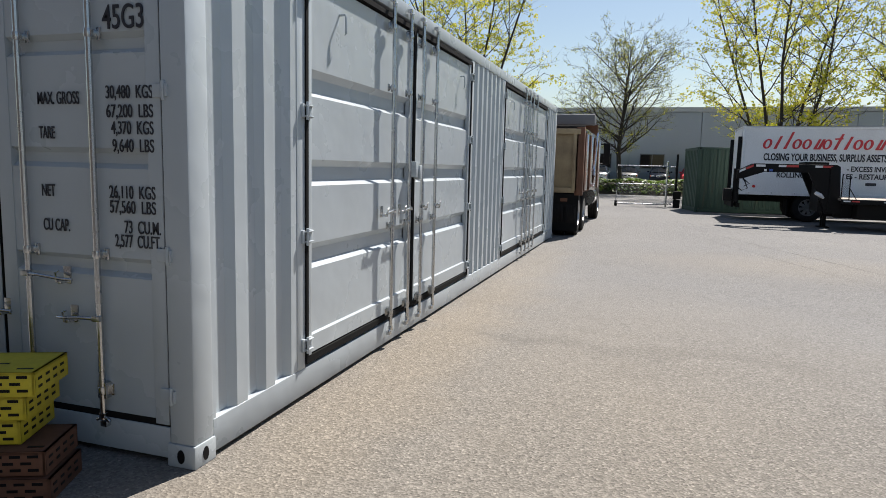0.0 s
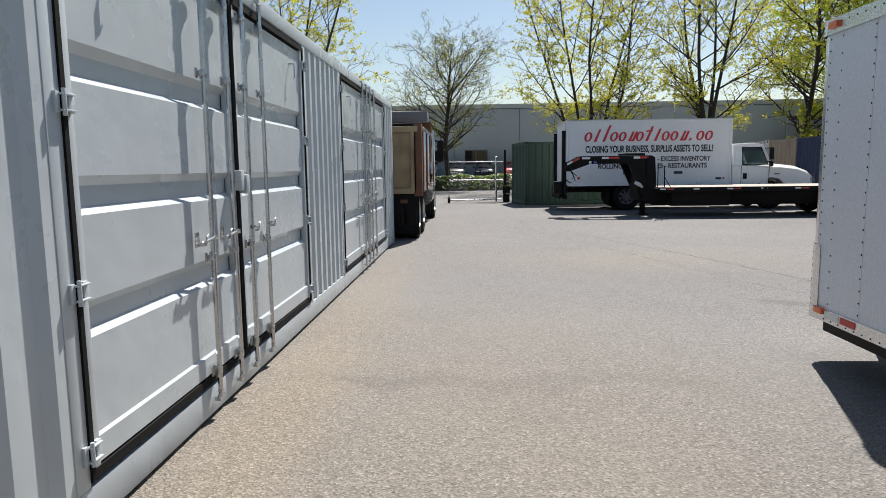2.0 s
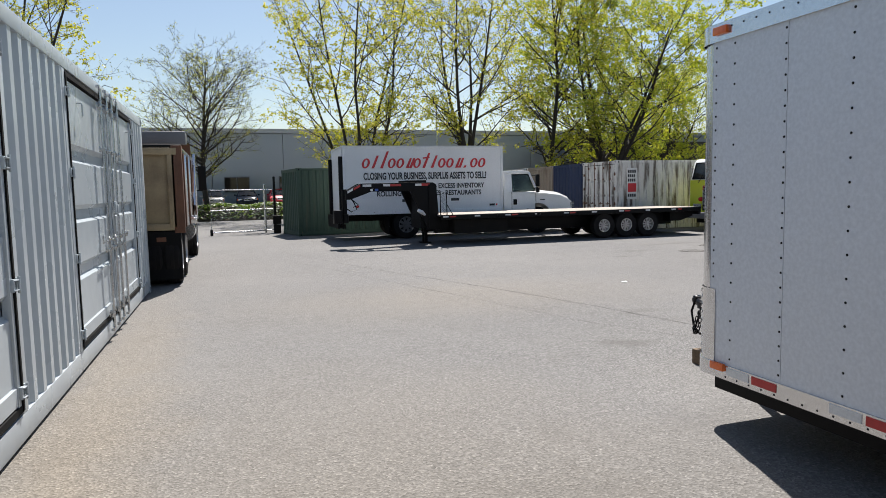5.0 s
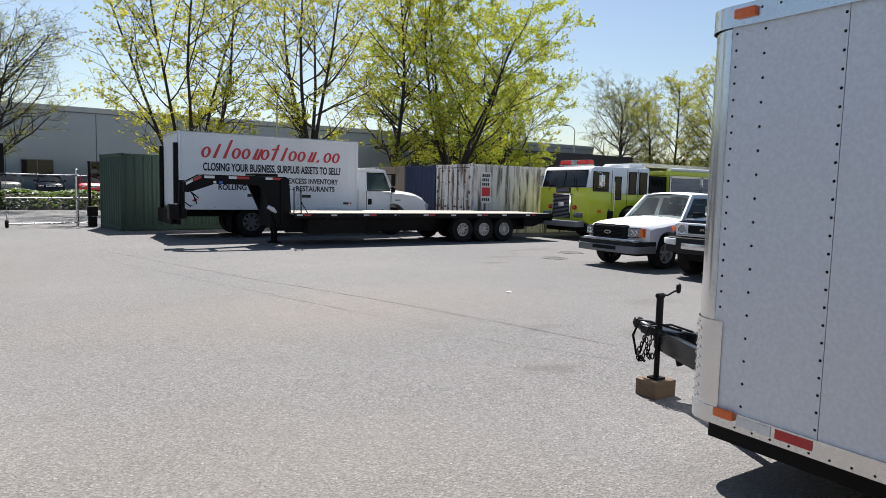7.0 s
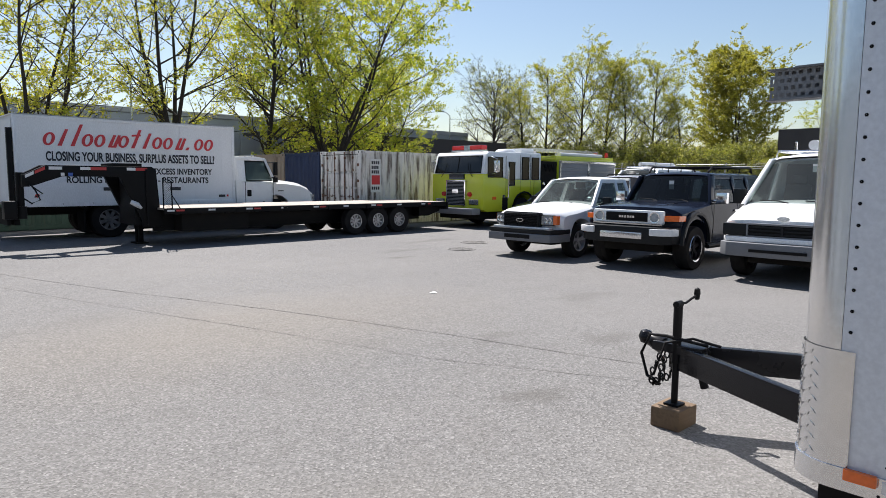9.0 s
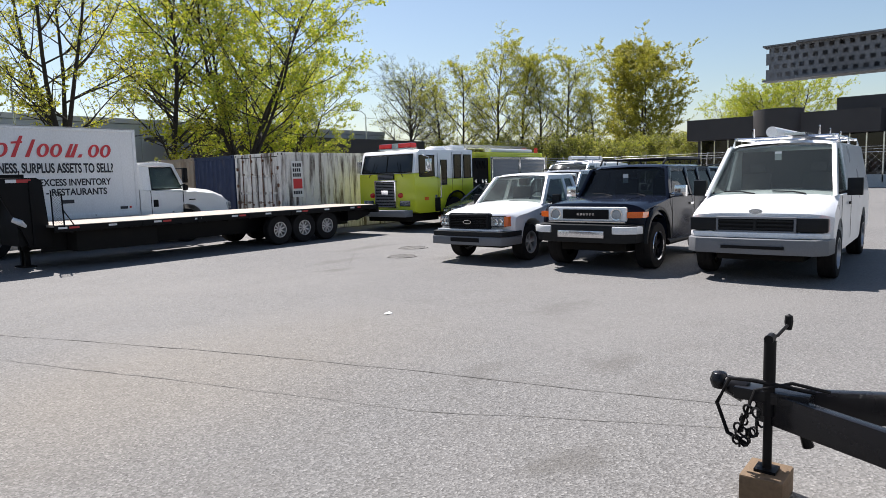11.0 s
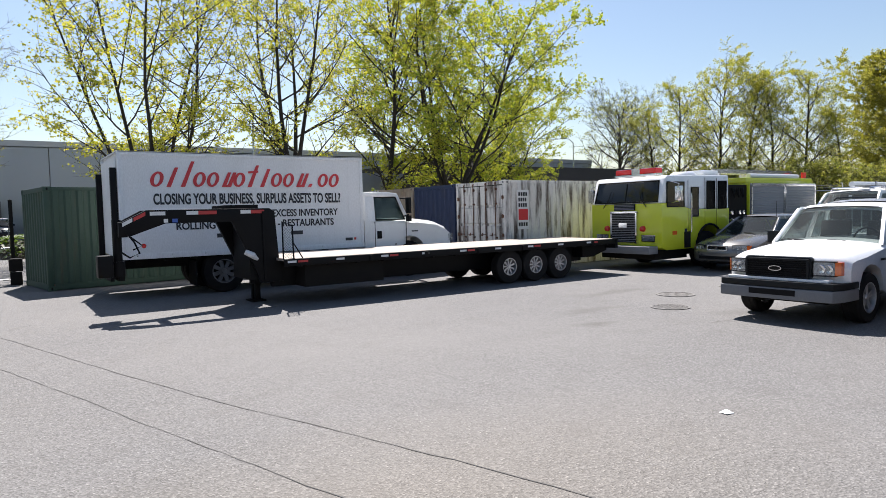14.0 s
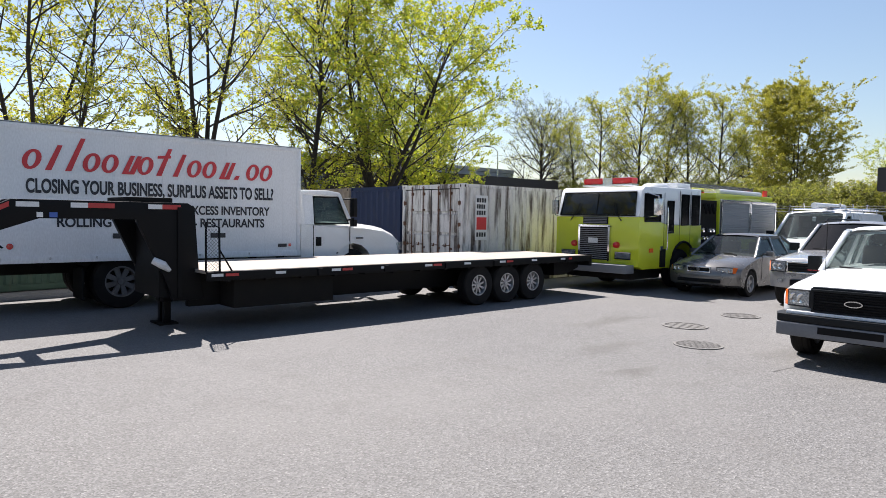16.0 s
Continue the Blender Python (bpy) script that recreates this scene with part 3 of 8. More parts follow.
def side_leaf(parent, y0, y1, z0, z1, hinge_low, rods, handle_dir):
    """A side door leaf with three pressed channels, a frame, a rubber seal, rods and hinges. The face lies at x = -0.012."""
    F, D = -0.012, 0.042
    chans = [(0.845, 0.97), (1.38, 1.51), (1.945, 2.075)]
    prof = [(z0 + 0.02, F), (0.40, F), (0.412, F - 0.014)]
    for a, b in chans:
        prof += [(a - 0.004, F - 0.014), (a + 0.03, F - 0.014 - D), (b - 0.01, F - 0.014 - D), (b + 0.035, F - 0.014)]
    prof += [(z1 - 0.02, F - 0.014)]
    e = 0.085
    leaf = part("side_door", Shape().grid([[(x, y, z) for z, x in prof] for y in (y0 + e, y1 - e)]), GREY_PAINT, parent, "light grey pressed steel door leaf", smooth=20)
    for a, b in ((y0 + 0.026, y0 + e), (y1 - e, y1 - 0.026)):
        part("leaf_edge", Shape().box(F - 0.05, a, z0, F + 0.004, b, z1), GREY_PAINT, leaf, bevel=0.006)
    part("backing", Shape().box(F - 0.085, y0 + 0.012, z0, F - 0.062, y1 - 0.012, z1), GREY_PAINT, leaf)
    g = Shape()
    g.box(F - 0.04, y0 - 0.002, z0 - 0.03, F + 0.014, y0 + 0.027, z1 + 0.03)
    g.box(F - 0.04, y1 - 0.027, z0 - 0.03, F + 0.014, y1 + 0.002, z1 + 0.03)
    g.box(F - 0.04, y0, z0 - 0.04, F + 0.008, y1, z0 + 0.008)
    g.box(F - 0.04, y0, z1 - 0.004, F + 0.012, y1, z1 + 0.034)
    part("seal", g, RUBBER, leaf, "black rubber door seal")
    for yy in rods:
        lock_rod(leaf, 0.0, yy, z0 - 0.12, z1 + 0.10, (0, 1, 0), (1, 0, 0), 1.15 if handle_dir else 0, -0.20 if handle_dir < 0 else 0.14)
    hy = y0 if hinge_low else y1
    for zz in (0.36, 1.06, 1.84, 2.56):
        o = -1 if hinge_low else 1
        h = Shape().box(-0.02, hy - 0.05, zz - 0.042, 0.006, hy - 0.022, zz + 0.042) if hinge_low else Shape().box(-0.02, hy + 0.022, zz - 0.042, 0.006, hy + 0.05, zz + 0.042)
        h.box(-0.02, min(hy - o * 0.03, hy - o * 0.068), zz - 0.042, 0.010, max(hy - o * 0.03, hy - o * 0.068), zz + 0.042)
        h.tube([(0.018, hy + o * 0.014, zz - 0.055), (0.018, hy + o * 0.014, zz + 0.055)], 0.0095, 8)
        h.box(-0.005, min(hy + o * 0.03, hy - o * 0.06), zz + 0.028, 0.024, max(hy + o * 0.03, hy - o * 0.06), zz + 0.036)
        h.box(-0.005, min(hy + o * 0.03, hy - o * 0.06), zz - 0.036, 0.024, max(hy + o * 0.03, hy - o * 0.06), zz - 0.028)
        part("hinge", h, GREY_PAINT, leaf, bevel=0.003)
    ty = y0 + 0.5 if hinge_low else y1 - 0.42
    part("tie_back", Shape().tube([(F - 0.02, ty, 2.52), (F + 0.03, ty, 2.52), (F + 0.036, ty, 2.50), (F + 0.036, ty, 2.40), (F + 0.028, ty, 2.385)], 0.008, 8), GREY_PAINT, leaf)
    return leaf


def build_main_container():
    L, W, H = 12.19, 2.44, 2.896
    c = thing("shipping_container", "light grey forty foot high cube container with double side doors", "container")
    for x, sx in ((0.0, 1), (-W, -1)):
        for y, sy in ((0.0, -1), (L, 1)):
            for z in (0.0, H - 0.118):
                casting(c, x, y, z, sx, sy, GREY_PAINT)
            post = Shape().box(min(x - sx * 0.006, x - sx * 0.15), min(y - sy * 0.006, y - sy * 0.16), 0.118, max(x - sx * 0.006, x - sx * 0.15), max(y - sy * 0.006, y - sy * 0.16), H - 0.118)
            part("corner_post", post, GREY_PAINT, c, bevel=0.012)
    for x in (-0.008, -W + 0.06):
        part("bottom_rail", Shape().box(x - 0.05, 0.16, 0.03, x, L - 0.16, 0.205), GREY_PAINT, c, bevel=0.006)
        part("top_rail", Shape().box(x - 0.06, 0.16, H - 0.135, x + 0.004, L - 0.16, H - 0.012), GREY_PAINT, c, bevel=0.008)
    for y in (0.02, L - 0.09):
        part("end_sill", Shape().box(-W + 0.16, y, 0.03, -0.16, y + 0.07, 0.19), GREY_PAINT, c, bevel=0.006)
        part("end_header", Shape().box(-W + 0.16, y, H - 0.15, -0.16, y + 0.07, H - 0.012), GREY_PAINT, c, bevel=0.006)
    roof = Shape().grid([[(x, y, H - 0.014 - (0.018 if k % 4 in (1, 2) else 0)) for k, y in enumerate([0.16 + i * (L - 0.32) / 120 for i in range(121)])] for x in (-W + 0.06, -0.06)])
    part("roof", roof, ROOF_GREY, c, smooth=0)
    part("floor", Shape().box(-W + 0.05, 0.05, 0.12, -0.07, L - 0.05, 0.17), WOOD_BLOCK, c)
    z0, z1 = 0.205, H - 0.135
    for a, b in ((0.155, 1.0), (5.09, 6.74), (10.97, L - 0.155)):
        part("corrugated_panel", corrugated(a, b, z0, z1, -0.012, pitch=0.25), GREY_PAINT, c, smooth=25)
    part("corrugated_panel", Shape().grid([[(-W + 0.02 + (0.036 if k % 4 in (1, 2) else 0), y, z) for k, y in enumerate([0.15 + i * (L - 0.3) / 172 for i in range(173)])] for z in (z0, z1)]), GREY_PAINT, c, smooth=0)
    for a in (1.0, 4.99, 6.74, 10.87):
        part("door_post", Shape().box(-0.10, a, z0, -0.008, a + 0.1, z1), GREY_PAINT, c, bevel=0.006)
    for a, m, b in ((1.10, 3.045, 4.99), (6.84, 8.855, 10.87)):
        side_leaf(c, a, m, 0.265, 2.70, True, (m - 0.595, m - 0.205), -1)
        side_leaf(c, m, b, 0.265, 2.70, False, (m + 0.12, m + 0.515), 1)
        lb = part("lock_box", Shape().box(-0.01, m - 0.075, 1.42, 0.05, m - 0.005, 1.56), GREY_PAINT, c, bevel=0.008)
        part("lock_box_cover", Shape().box(0.0, m + 0.002, 1.40, 0.062, m + 0.07, 1.53), GREY_PAINT, lb, bevel=0.01)
    # end doors, in the shade
    for s, (a, b) in enumerate(((-1.215, -0.16), (-2.28, -1.225))):
        prof, F = [(0.20, 0.03)], 0.03
        for lo, hi in ((0.93, 1.03), (1.47, 1.57), (2.02, 2.12)):
            prof += [(lo, F), (lo + 0.025, F + 0.035), (hi - 0.025, F + 0.035), (hi, F)]
        prof += [(2.74, F)]
        d = part("end_door", Shape().grid([[(x, y, z) for z, y in prof] for x in (a + 0.1, b - 0.09)]), GREY_PAINT, c, smooth=20)
        part("leaf_edge", Shape().box(a + 0.008, F - 0.006, 0.2, a + 0.1, F + 0.05, 2.74), GREY_PAINT, d, bevel=0.004)
        part("leaf_edge", Shape().box(b - 0.09, F - 0.006, 0.2, b - 0.008, F + 0.05, 2.74), GREY_PAINT, d, bevel=0.004)
        g = Shape().box(a - 0.006, F, 0.19, a + 0.008, F + 0.04, 2.75)
        g.box(b - 0.008, F, 0.19, b + 0.014, F + 0.04, 2.75)
        g.box(a, F - 0.002, 0.185, b, F + 0.04, 0.225)
        part("seal", g, RUBBER, d)
        part("backing", Shape().box(a, 0.085, 0.19, b, 0.1, 2.75), GREY_PAINT, d)
        for x in ((-0.55, -1.0) if s == 0 else (-1.42, -1.86)):
            lock_rod(d, x, F, 0.19, 2.75, (1, 0, 0), (0, -1, 0), 0.72 if x > -0.8 or s else 0.92, -0.26 if x > -0.8 else 0.3)
        for zz in (0.36, 1.06, 1.84, 2.5):
            hx = -0.13 if s == 0 else -2.31
            h = Shape().box(hx - 0.075, 0.012, zz - 0.032, hx - 0.012, 0.03, zz + 0.032)
            h.tube([(hx - 0.004, 0.004, zz - 0.045), (hx - 0.004, 0.004, zz + 0.045)], 0.011, 8)
            h.box(hx + 0.012, -0.008, zz - 0.03, hx + 0.022, 0.02, zz + 0.03)
            part("hinge", h, GREY_PAINT, d, bevel=0.003)
    y = 0.022
    for text, x, z, w in (("45G3", -0.46, 2.14, 0.24),
                          ("MAX. GROSS", -0.885, 1.79, 0.265), ("30,480  KGS", -0.455, 1.815, 0.275), ("67,200  LBS", -0.455, 1.725, 0.275),
                          ("TARE", -0.885, 1.62, 0.10), ("4,370  KGS", -0.43, 1.645, 0.25), ("9,640  LBS", -0.425, 1.56, 0.245),
                          ("NET", -0.885, 1.33, 0.085), ("26,110  KGS", -0.455, 1.335, 0.275), ("57,560  LBS", -0.455, 1.262, 0.275),
                          ("CU CAP.", -0.885, 1.155, 0.17), ("73  CU.M.", -0.37, 1.165, 0.215), ("2,577  CU.FT.", -0.43, 1.095, 0.275)):
        lettering(text, c, (x - 0.03, y, z - 0.008), w, 0.11 if text == "45G3" else 0.061, BLACK_PRINT, bold=0.004)


def old_container(label, at, turn, length, height, material, doors="none", sides=True):
    """A weathered container; its near corner is the origin, the long side runs along +x, the end looks towards -x."""
    W = 2.44
    c = thing("shipping_container", label, "container", at, turn)
    for x, sx in ((0.0, -1), (length, 1)):
        for y, sy in ((0.0, -1), (W, 1)):
            for z in (0, height - 0.118):
                casting(c, x, y, z, sx, sy, material)
            part("corner_post", Shape().box(min(x - sx * 0.006, x - sx * 0.13), min(y - sy * 0.006, y - sy * 0.13), 0.118, max(x - sx * 0.006, x - sx * 0.13), max(y - sy * 0.006, y - sy * 0.13), height - 0.118), material, c, bevel=0.01)
    for y in (0.008, W - 0.068):
        part("bottom_rail", Shape().box(0.165, y, 0.02, length - 0.165, y + 0.06, 0.17), material, c, bevel=0.006)
        part("top_rail", Shape().box(0.165, y, height - 0.10, length - 0.165, y + 0.06, height - 0.01), material, c, bevel=0.006)
        part("corrugated_panel", corrugated(0.13, length - 0.13, 0.17, height - 0.1, y + (0.012 if y < 1 else 0.05), -0.036 if y < 1 else 0.036, 0.28, "x"), material, c, smooth=0)
    part("roof", Shape().box(0.05, 0.05, height - 0.03, length - 0.05, W - 0.05, height - 0.012), material, c)
    part("floor", Shape().box(0.05, 0.05, 0.12, length - 0.05, W - 0.05, 0.17), WOOD_BLOCK, c)
    for x in (0.01, length - 0.07):
        part("end_sill", Shape().box(x, 0.165, 0.02, x + 0.06, W - 0.165, 0.17), material, c)
        part("end_header", Shape().box(x, 0.165, height - 0.12, x + 0.06, W - 0.165, height - 0.01), material, c)
    part("end_wall", corrugated(0.13, W - 0.13, 0.17, height - 0.12, length - 0.02, 0.036, 0.27), material, c, smooth=0)
    if doors == "none":
        part("end_wall", corrugated(0.13, W - 0.13, 0.17, height - 0.12, 0.02, -0.036, 0.27), material, c, smooth=0)
    else:
        for a, b in ((0.15, W / 2 - 0.01), (W / 2 + 0.01, W - 0.15)):
            prof = [(0.19, 0.03)]
            step = (height - 0.4) / 4
            for k in (1, 2, 3):
                z = 0.2 + k * step
                prof += [(z - 0.05, 0.03), (z - 0.025, 0.06), (z + 0.025, 0.06), (z + 0.05, 0.03)]
            prof += [(height - 0.14, 0.03)]
            d = part("end_door", Shape().grid([[(x, y, z) for z, x in prof] for y in (a + 0.05, b - 0.05)]), material, c, smooth=20)
            part("leaf_edge", Shape().box(0.024, a, 0.19, 0.08, a + 0.05, height - 0.14), material, d)
            part("leaf_edge", Shape().box(0.024, b - 0.05, 0.19, 0.08, b, height - 0.14), material, d)
            part("seal", Shape().box(0.018, a - 0.012, 0.18, 0.07, a, height - 0.13).box(0.018, b, 0.18, 0.07, b + 0.012, height - 0.13).box(0.016, a, 0.17, 0.07, b, 0.195).box(0.016, a, height - 0.145, 0.07, b, height - 0.125), RUBBER, d)
            for zz in (0.4, 0.95, 1.5, 2.05):
                hy = a - 0.03 if a < 1 else b + 0.03
                part("hinge", Shape().box(0.0, hy - 0.05, zz, 0.03, hy + 0.05, zz + 0.09).tube([(-0.004, hy, zz - 0.02), (-0.004, hy, zz + 0.11)], 0.012, 6), RUST, d)
            for k in (0.28, 0.72):
                lock_rod(d, 0.03, a + (b - a) * k, 0.12, height - 0.08, (0, 1, 0), (-1, 0, 0), 1.0, 0.28, RUST)
    return c


# ---------------------------------------------------------------- enclosed cargo trailer
def build_cargo_trailer():
    X0, X1, Y0, Y1, Z0, Z1, R = 4.35, 6.72, -2.9, 3.90, 0.35, 2.62, 0.18
    t = thing("cargo_trailer", "white enclosed cargo trailer with riveted sides and aluminium nose", "trailer")
    def plan(inset, r, front):
        a = [(X0 + inset, Y0), (X0 + inset, front - r)]
        a += [(X0 + inset + r - r * math.cos(k * math.pi / 16), front - r + r * math.sin(k * math.pi / 16)) for k in range(1, 9)]
        return a + [(X1 + X0 - x, y) for x, y in a[::-1]]
    def skin(pl, z0, z1):
        return Shape().grid([[(x, y, z) for x, y in pl] for z in (z0, z1)])
    # flat sides, split in panels with a thin seam between
    ys = [Y0, -1.8, -0.57, 0.66, 1.89, 3.12, Y1 - R]
    for x, s in ((X0, 1), (X1, -1)):
        for a, b in zip(ys, ys[1:]):
            part("side_panel", Shape().box(min(x, x + s * 0.03), a + 0.002, Z0 + 0.09, max(x, x + s * 0.03), b - 0.002, Z1 - 0.10), TRAILER_SKIN, t)
        part("wall_core", Shape().box(min(x + s * 0.008, x + s * 0.04), Y0, Z0, max(x + s * 0.008, x + s * 0.04), Y1 - R, Z1 - 0.02), BLACK, t)
    nose = plan(0.0, R, Y1)
    part("nose", skin(nose[1:-1], Z0 + 0.09, Z1 - 0.1), ALU, t, "curved polished aluminium nose corner")
    part("front_panel", Shape().box(X0 + R + 0.06, Y1 - 0.02, Z0 + 0.09, X1 - R - 0.06, Y1 + 0.005, Z1 - 0.1), TRAILER_SKIN, t)
    for z0, z1, o in ((Z0, Z0 + 0.095, 0.012), (Z1 - 0.105, Z1 + 0.01, 0.012)):
        pl = [(x + (-o if x < 5.5 else o), y) for x, y in plan(0.0, R, Y1 + o)]
        part("trim_rail", skin(pl, z0, z1).grid([[(x, y, z1) for x, y in pl], [(x + (0.1 if x < 5.5 else -0.1), y - (0.1 if y > Y1 - R else 0), z1 + 0.012) for x, y in pl]]), ALU, t, "extruded aluminium trim rail")
    pl = plan(0.06, R, Y1 - 0.04)
    part("roof", Shape().points([(x, y, Z1 + 0.015) for x, y in pl], [tuple(range(len(pl)))]), ALU, t)
    part("floor", Shape().points([(x, y, Z0 + 0.02) for x, y in pl], [tuple(range(len(pl)))]), WOOD_BLOCK, t)
    part("rear_door", Shape().box(X0, Y0 - 0.04, Z0, X1, Y0, Z1), TRAILER_SKIN, t)
    # tread plate stone guard round the nose corner
    gp = [(x - 0.006 if x < 5.5 else x + 0.006, y + 0.006) for x, y in plan(0.0, R, Y1)]
    gp[0] = (gp[0][0], 3.665)
    gp[-1] = (gp[-1][0], 3.665)
    gz0, gz1 = Z0 + 0.06, 0.93
    g = part("stone_guard", skin(gp, gz0, gz1), ALU, t, "diamond tread plate stone guard")
    tread, rnd = Shape(), random.Random(4)
    dense, acc = [], 0.0
    for (ax, ay), (bx, by) in zip(gp, gp[1:]):
        L = math.hypot(bx - ax, by - ay)
        n = max(1, int(L / 0.012))
        for k in range(n):
            dense.append((ax + (bx - ax) * k / n, ay + (by - ay) * k / n, (by - ay) / L, -(bx - ax) / L))
    for row in range(18):
        z = gz0 + 0.02 + row * 0.0275
        for i in range((row % 2) * 2 + 10, len(dense) - 3, 5):
            x, y, nx, ny = dense[i]
            if x > 5.6 or y < 3.76:
                continue
            nx, ny = -nx, -ny
            tx, ty = -ny, nx
            s = 1 if (row + i // 5) % 2 else -1
            px, py = x + nx * 0.006, y + ny * 0.006
            d = 0.0135
            tread.points([(px - tx * d, py - ty * d, z - s * d), (px - nx * 0.006 + tx * 0.003, py - ny * 0.006 + ty * 0.003, z - 0.007), (px + tx * d, py + ty * d, z + s * d), (px - nx * 0.006 - tx * 0.003, py - ny * 0.006 - ty * 0.003, z + 0.007)], [(0, 1, 2, 3)])
    part("tread", tread, ALU, g, smooth=0)["kind"] = "stuff"
    # rivets
    rv = Shape()
    for y in (3.69, 3.53, 3.135, 2.71, 2.30, 1.905, 1.48, 1.07, 0.675, 0.25, -0.16, -0.555, -0.98, -1.39, -1.785, -2.2):
        n = 24 if y in (3.69, 3.135, 1.905, 0.675, -0.555, -1.785) else 17
        for k in range(n):
            z = Z0 + 0.14 + (Z1 - Z0 - 0.28) * k / (n - 1)
            rv.lathe([(0.001, -0.004), (0.006, -0.003), (0.008, 0.0)], (X0 - 0.0005, y, z), "x", 6)
    for y in [3.55 - 0.1 * k for k in range(62)]:
        for z in (Z0 + 0.02, Z1 - 0.03):
            rv.lathe([(0.001, -0.004), (0.005, -0.003), (0.007, 0.0)], (X0 - 0.0125, y, z), "x", 6)
    part("rivets", rv, BLACK, t, smooth=0)["kind"] = "stuff"
    for y, z, m in ((3.65, Z1 - 0.045, AMBER), (3.63, Z0 + 0.075, AMBER), (-2.7, Z0 + 0.055, RED_LENS)):
        part("marker_lamp", Shape().box(X0 - 0.035, y - 0.075, z - 0.022, X0 - 0.008, y + 0.045, z + 0.028), m, t, bevel=0.008)
    y = 3.54
    for k in range(8):
        m = (TAPE_WHITE, TAPE_RED)[k % 2]
        part("reflective_tape", Shape().box(X0 - 0.016, y - 0.19, Z0 + 0.035, X0 - 0.011, y, Z0 + 0.085), m, t)
        y -= 0.215 if k % 2 == 0 else 0.55
    # frame, axles, wheels
    for x in (X0 + 0.12, X1 - 0.2):
        part("frame_rail", Shape().box(x, Y0 + 0.1, Z0 - 0.13, x + 0.08, Y1 - 0.1, Z0), BLACK, t)
    for y in (-0.75, 0.15):
        part("axle", Shape().tube([(X0 + 0.2, y, 0.34), (X1 - 0.2, y, 0.34)], 0.04), CHASSIS, t)
        wheel(t, X0 + 0.22, y, 0.34, 0.34, 0.2, -1)
        wheel(t, X1 - 0.22, y, 0.34, 0.34, 0.2, 1)
    # A-frame tongue, coupler, jack, chains, wiring
    zc = 0.425
    tip = (5.45, 5.04)
    for sx in (X0 + 0.42, X1 - 0.42):
        d = Vector((tip[0] - sx, tip[1] - (Y1 - 0.4), 0)).normalized()
        n = Vector((-d.y, d.x, 0)) * 0.03
        a, b = Vector((sx, Y1 - 0.4, zc)), Vector((tip[0], tip[1] - 0.05, zc + 0.03))
        h = Vector((0, 0, 0.08))
        p = [a - n - h, a + n - h, a + n + h, a - n + h, b - n - h, b + n - h, b + n + h, b - n + h]
        part("tongue_beam", Shape().points(p, [(0, 1, 2, 3), (4, 7, 6, 5), (0, 4, 5, 1), (1, 5, 6, 2), (2, 6, 7, 3), (3, 7, 4, 0)]), BLACK_GLOSS, t, bevel=0.006)
    part("coupler", Shape().box(tip[0] - 0.075, tip[1] - 0.28, zc + 0.06, tip[0] + 0.075, tip[1] + 0.06, zc + 0.12).tube([(tip[0], tip[1] + 0.02, zc + 0.08), (tip[0], tip[1] + 0.12, zc + 0.11)], [0.06, 0.045], 12).lathe([(0.001, 0.05), (0.035, 0.04), (0.05, 0.0), (0.035, -0.04), (0.001, -0.05)], (tip[0], tip[1] + 0.15, zc + 0.12), "z", 12), BLACK_GLOSS, t, bevel=0.004)
    jx, jy = 5.40, 4.94
    jack = part("jack", Shape().tube([(jx, jy, 0.15), (jx, jy, 0.45)], 0.022, 12).tube([(jx, jy, 0.42), (jx, jy, 0.80)], 0.029, 14).box(jx - 0.05, jy - 0.05, 0.135, jx + 0.05, jy + 0.05, 0.15), BLACK, t)
    part("crank", Shape().tube([(jx, jy, 0.80), (jx, jy, 0.82), (jx + 0.06, jy - 0.02, 0.815), (jx + 0.11, jy - 0.04, 0.845), (jx + 0.15, jy - 0.05, 0.86)], 0.008, 8).lathe([(0.001, 0.04), (0.018, 0.03), (0.021, 0.0), (0.015, -0.04), (0.001, -0.045)], (jx + 0.155, jy - 0.05, 0.872), "z", 10).tube([(jx - 0.035, jy, 0.812), (jx + 0.035, jy, 0.812)], 0.022, 10), BLACK, jack)
    for sx in (-1, 1):
        chain = Shape()
        for k in range(11):
            u = k / 10
            cx, cy, cz = jx + sx * 0.05 - 0.02 + 0.1 * u * sx * 0.3, jy + 0.08 + 0.05 * math.sin(u * 5), zc + 0.03 - 0.17 * math.sin(u * math.pi)
            ring = [(cx + 0.02 * math.cos(a) * (1 if k % 2 else 0.3), cy + 0.02 * math.cos(a) * (0.3 if k % 2 else 1), cz + 0.024 * math.sin(a)) for a in [i * math.pi / 4 for i in range(9)]]
            chain.tube(ring, 0.006, 5, False)
        part("safety_chain", chain, BLACK, t)
    part("wiring", Shape().tube([(jx + 0.02, jy - 0.2, zc + 0.14), (jx - 0.03, jy + 0.06, zc + 0.17), (jx - 0.02, jy + 0.18, zc + 0.16), (jx - 0.02, jy + 0.24, zc + 0.02), (jx - 0.04, jy + 0.18, zc - 0.12), (jx - 0.05, jy + 0.08, zc - 0.16)], 0.011, 8)
         .tube([(jx + 0.1, jy - 0.25, zc + 0.13), (jx + 0.02, jy - 0.1, zc + 0.17), (jx - 0.06, jy + 0.05, zc + 0.13), (jx - 0.07, jy + 0.12, zc - 0.1)], 0.009, 8), BLACK, t)
    part("breakaway_plug", Shape().tube([(jx + 0.05, jy - 0.14, zc - 0.05), (jx + 0.07, jy - 0.17, zc - 0.15)], [0.018, 0.028], 10), BLACK, t)
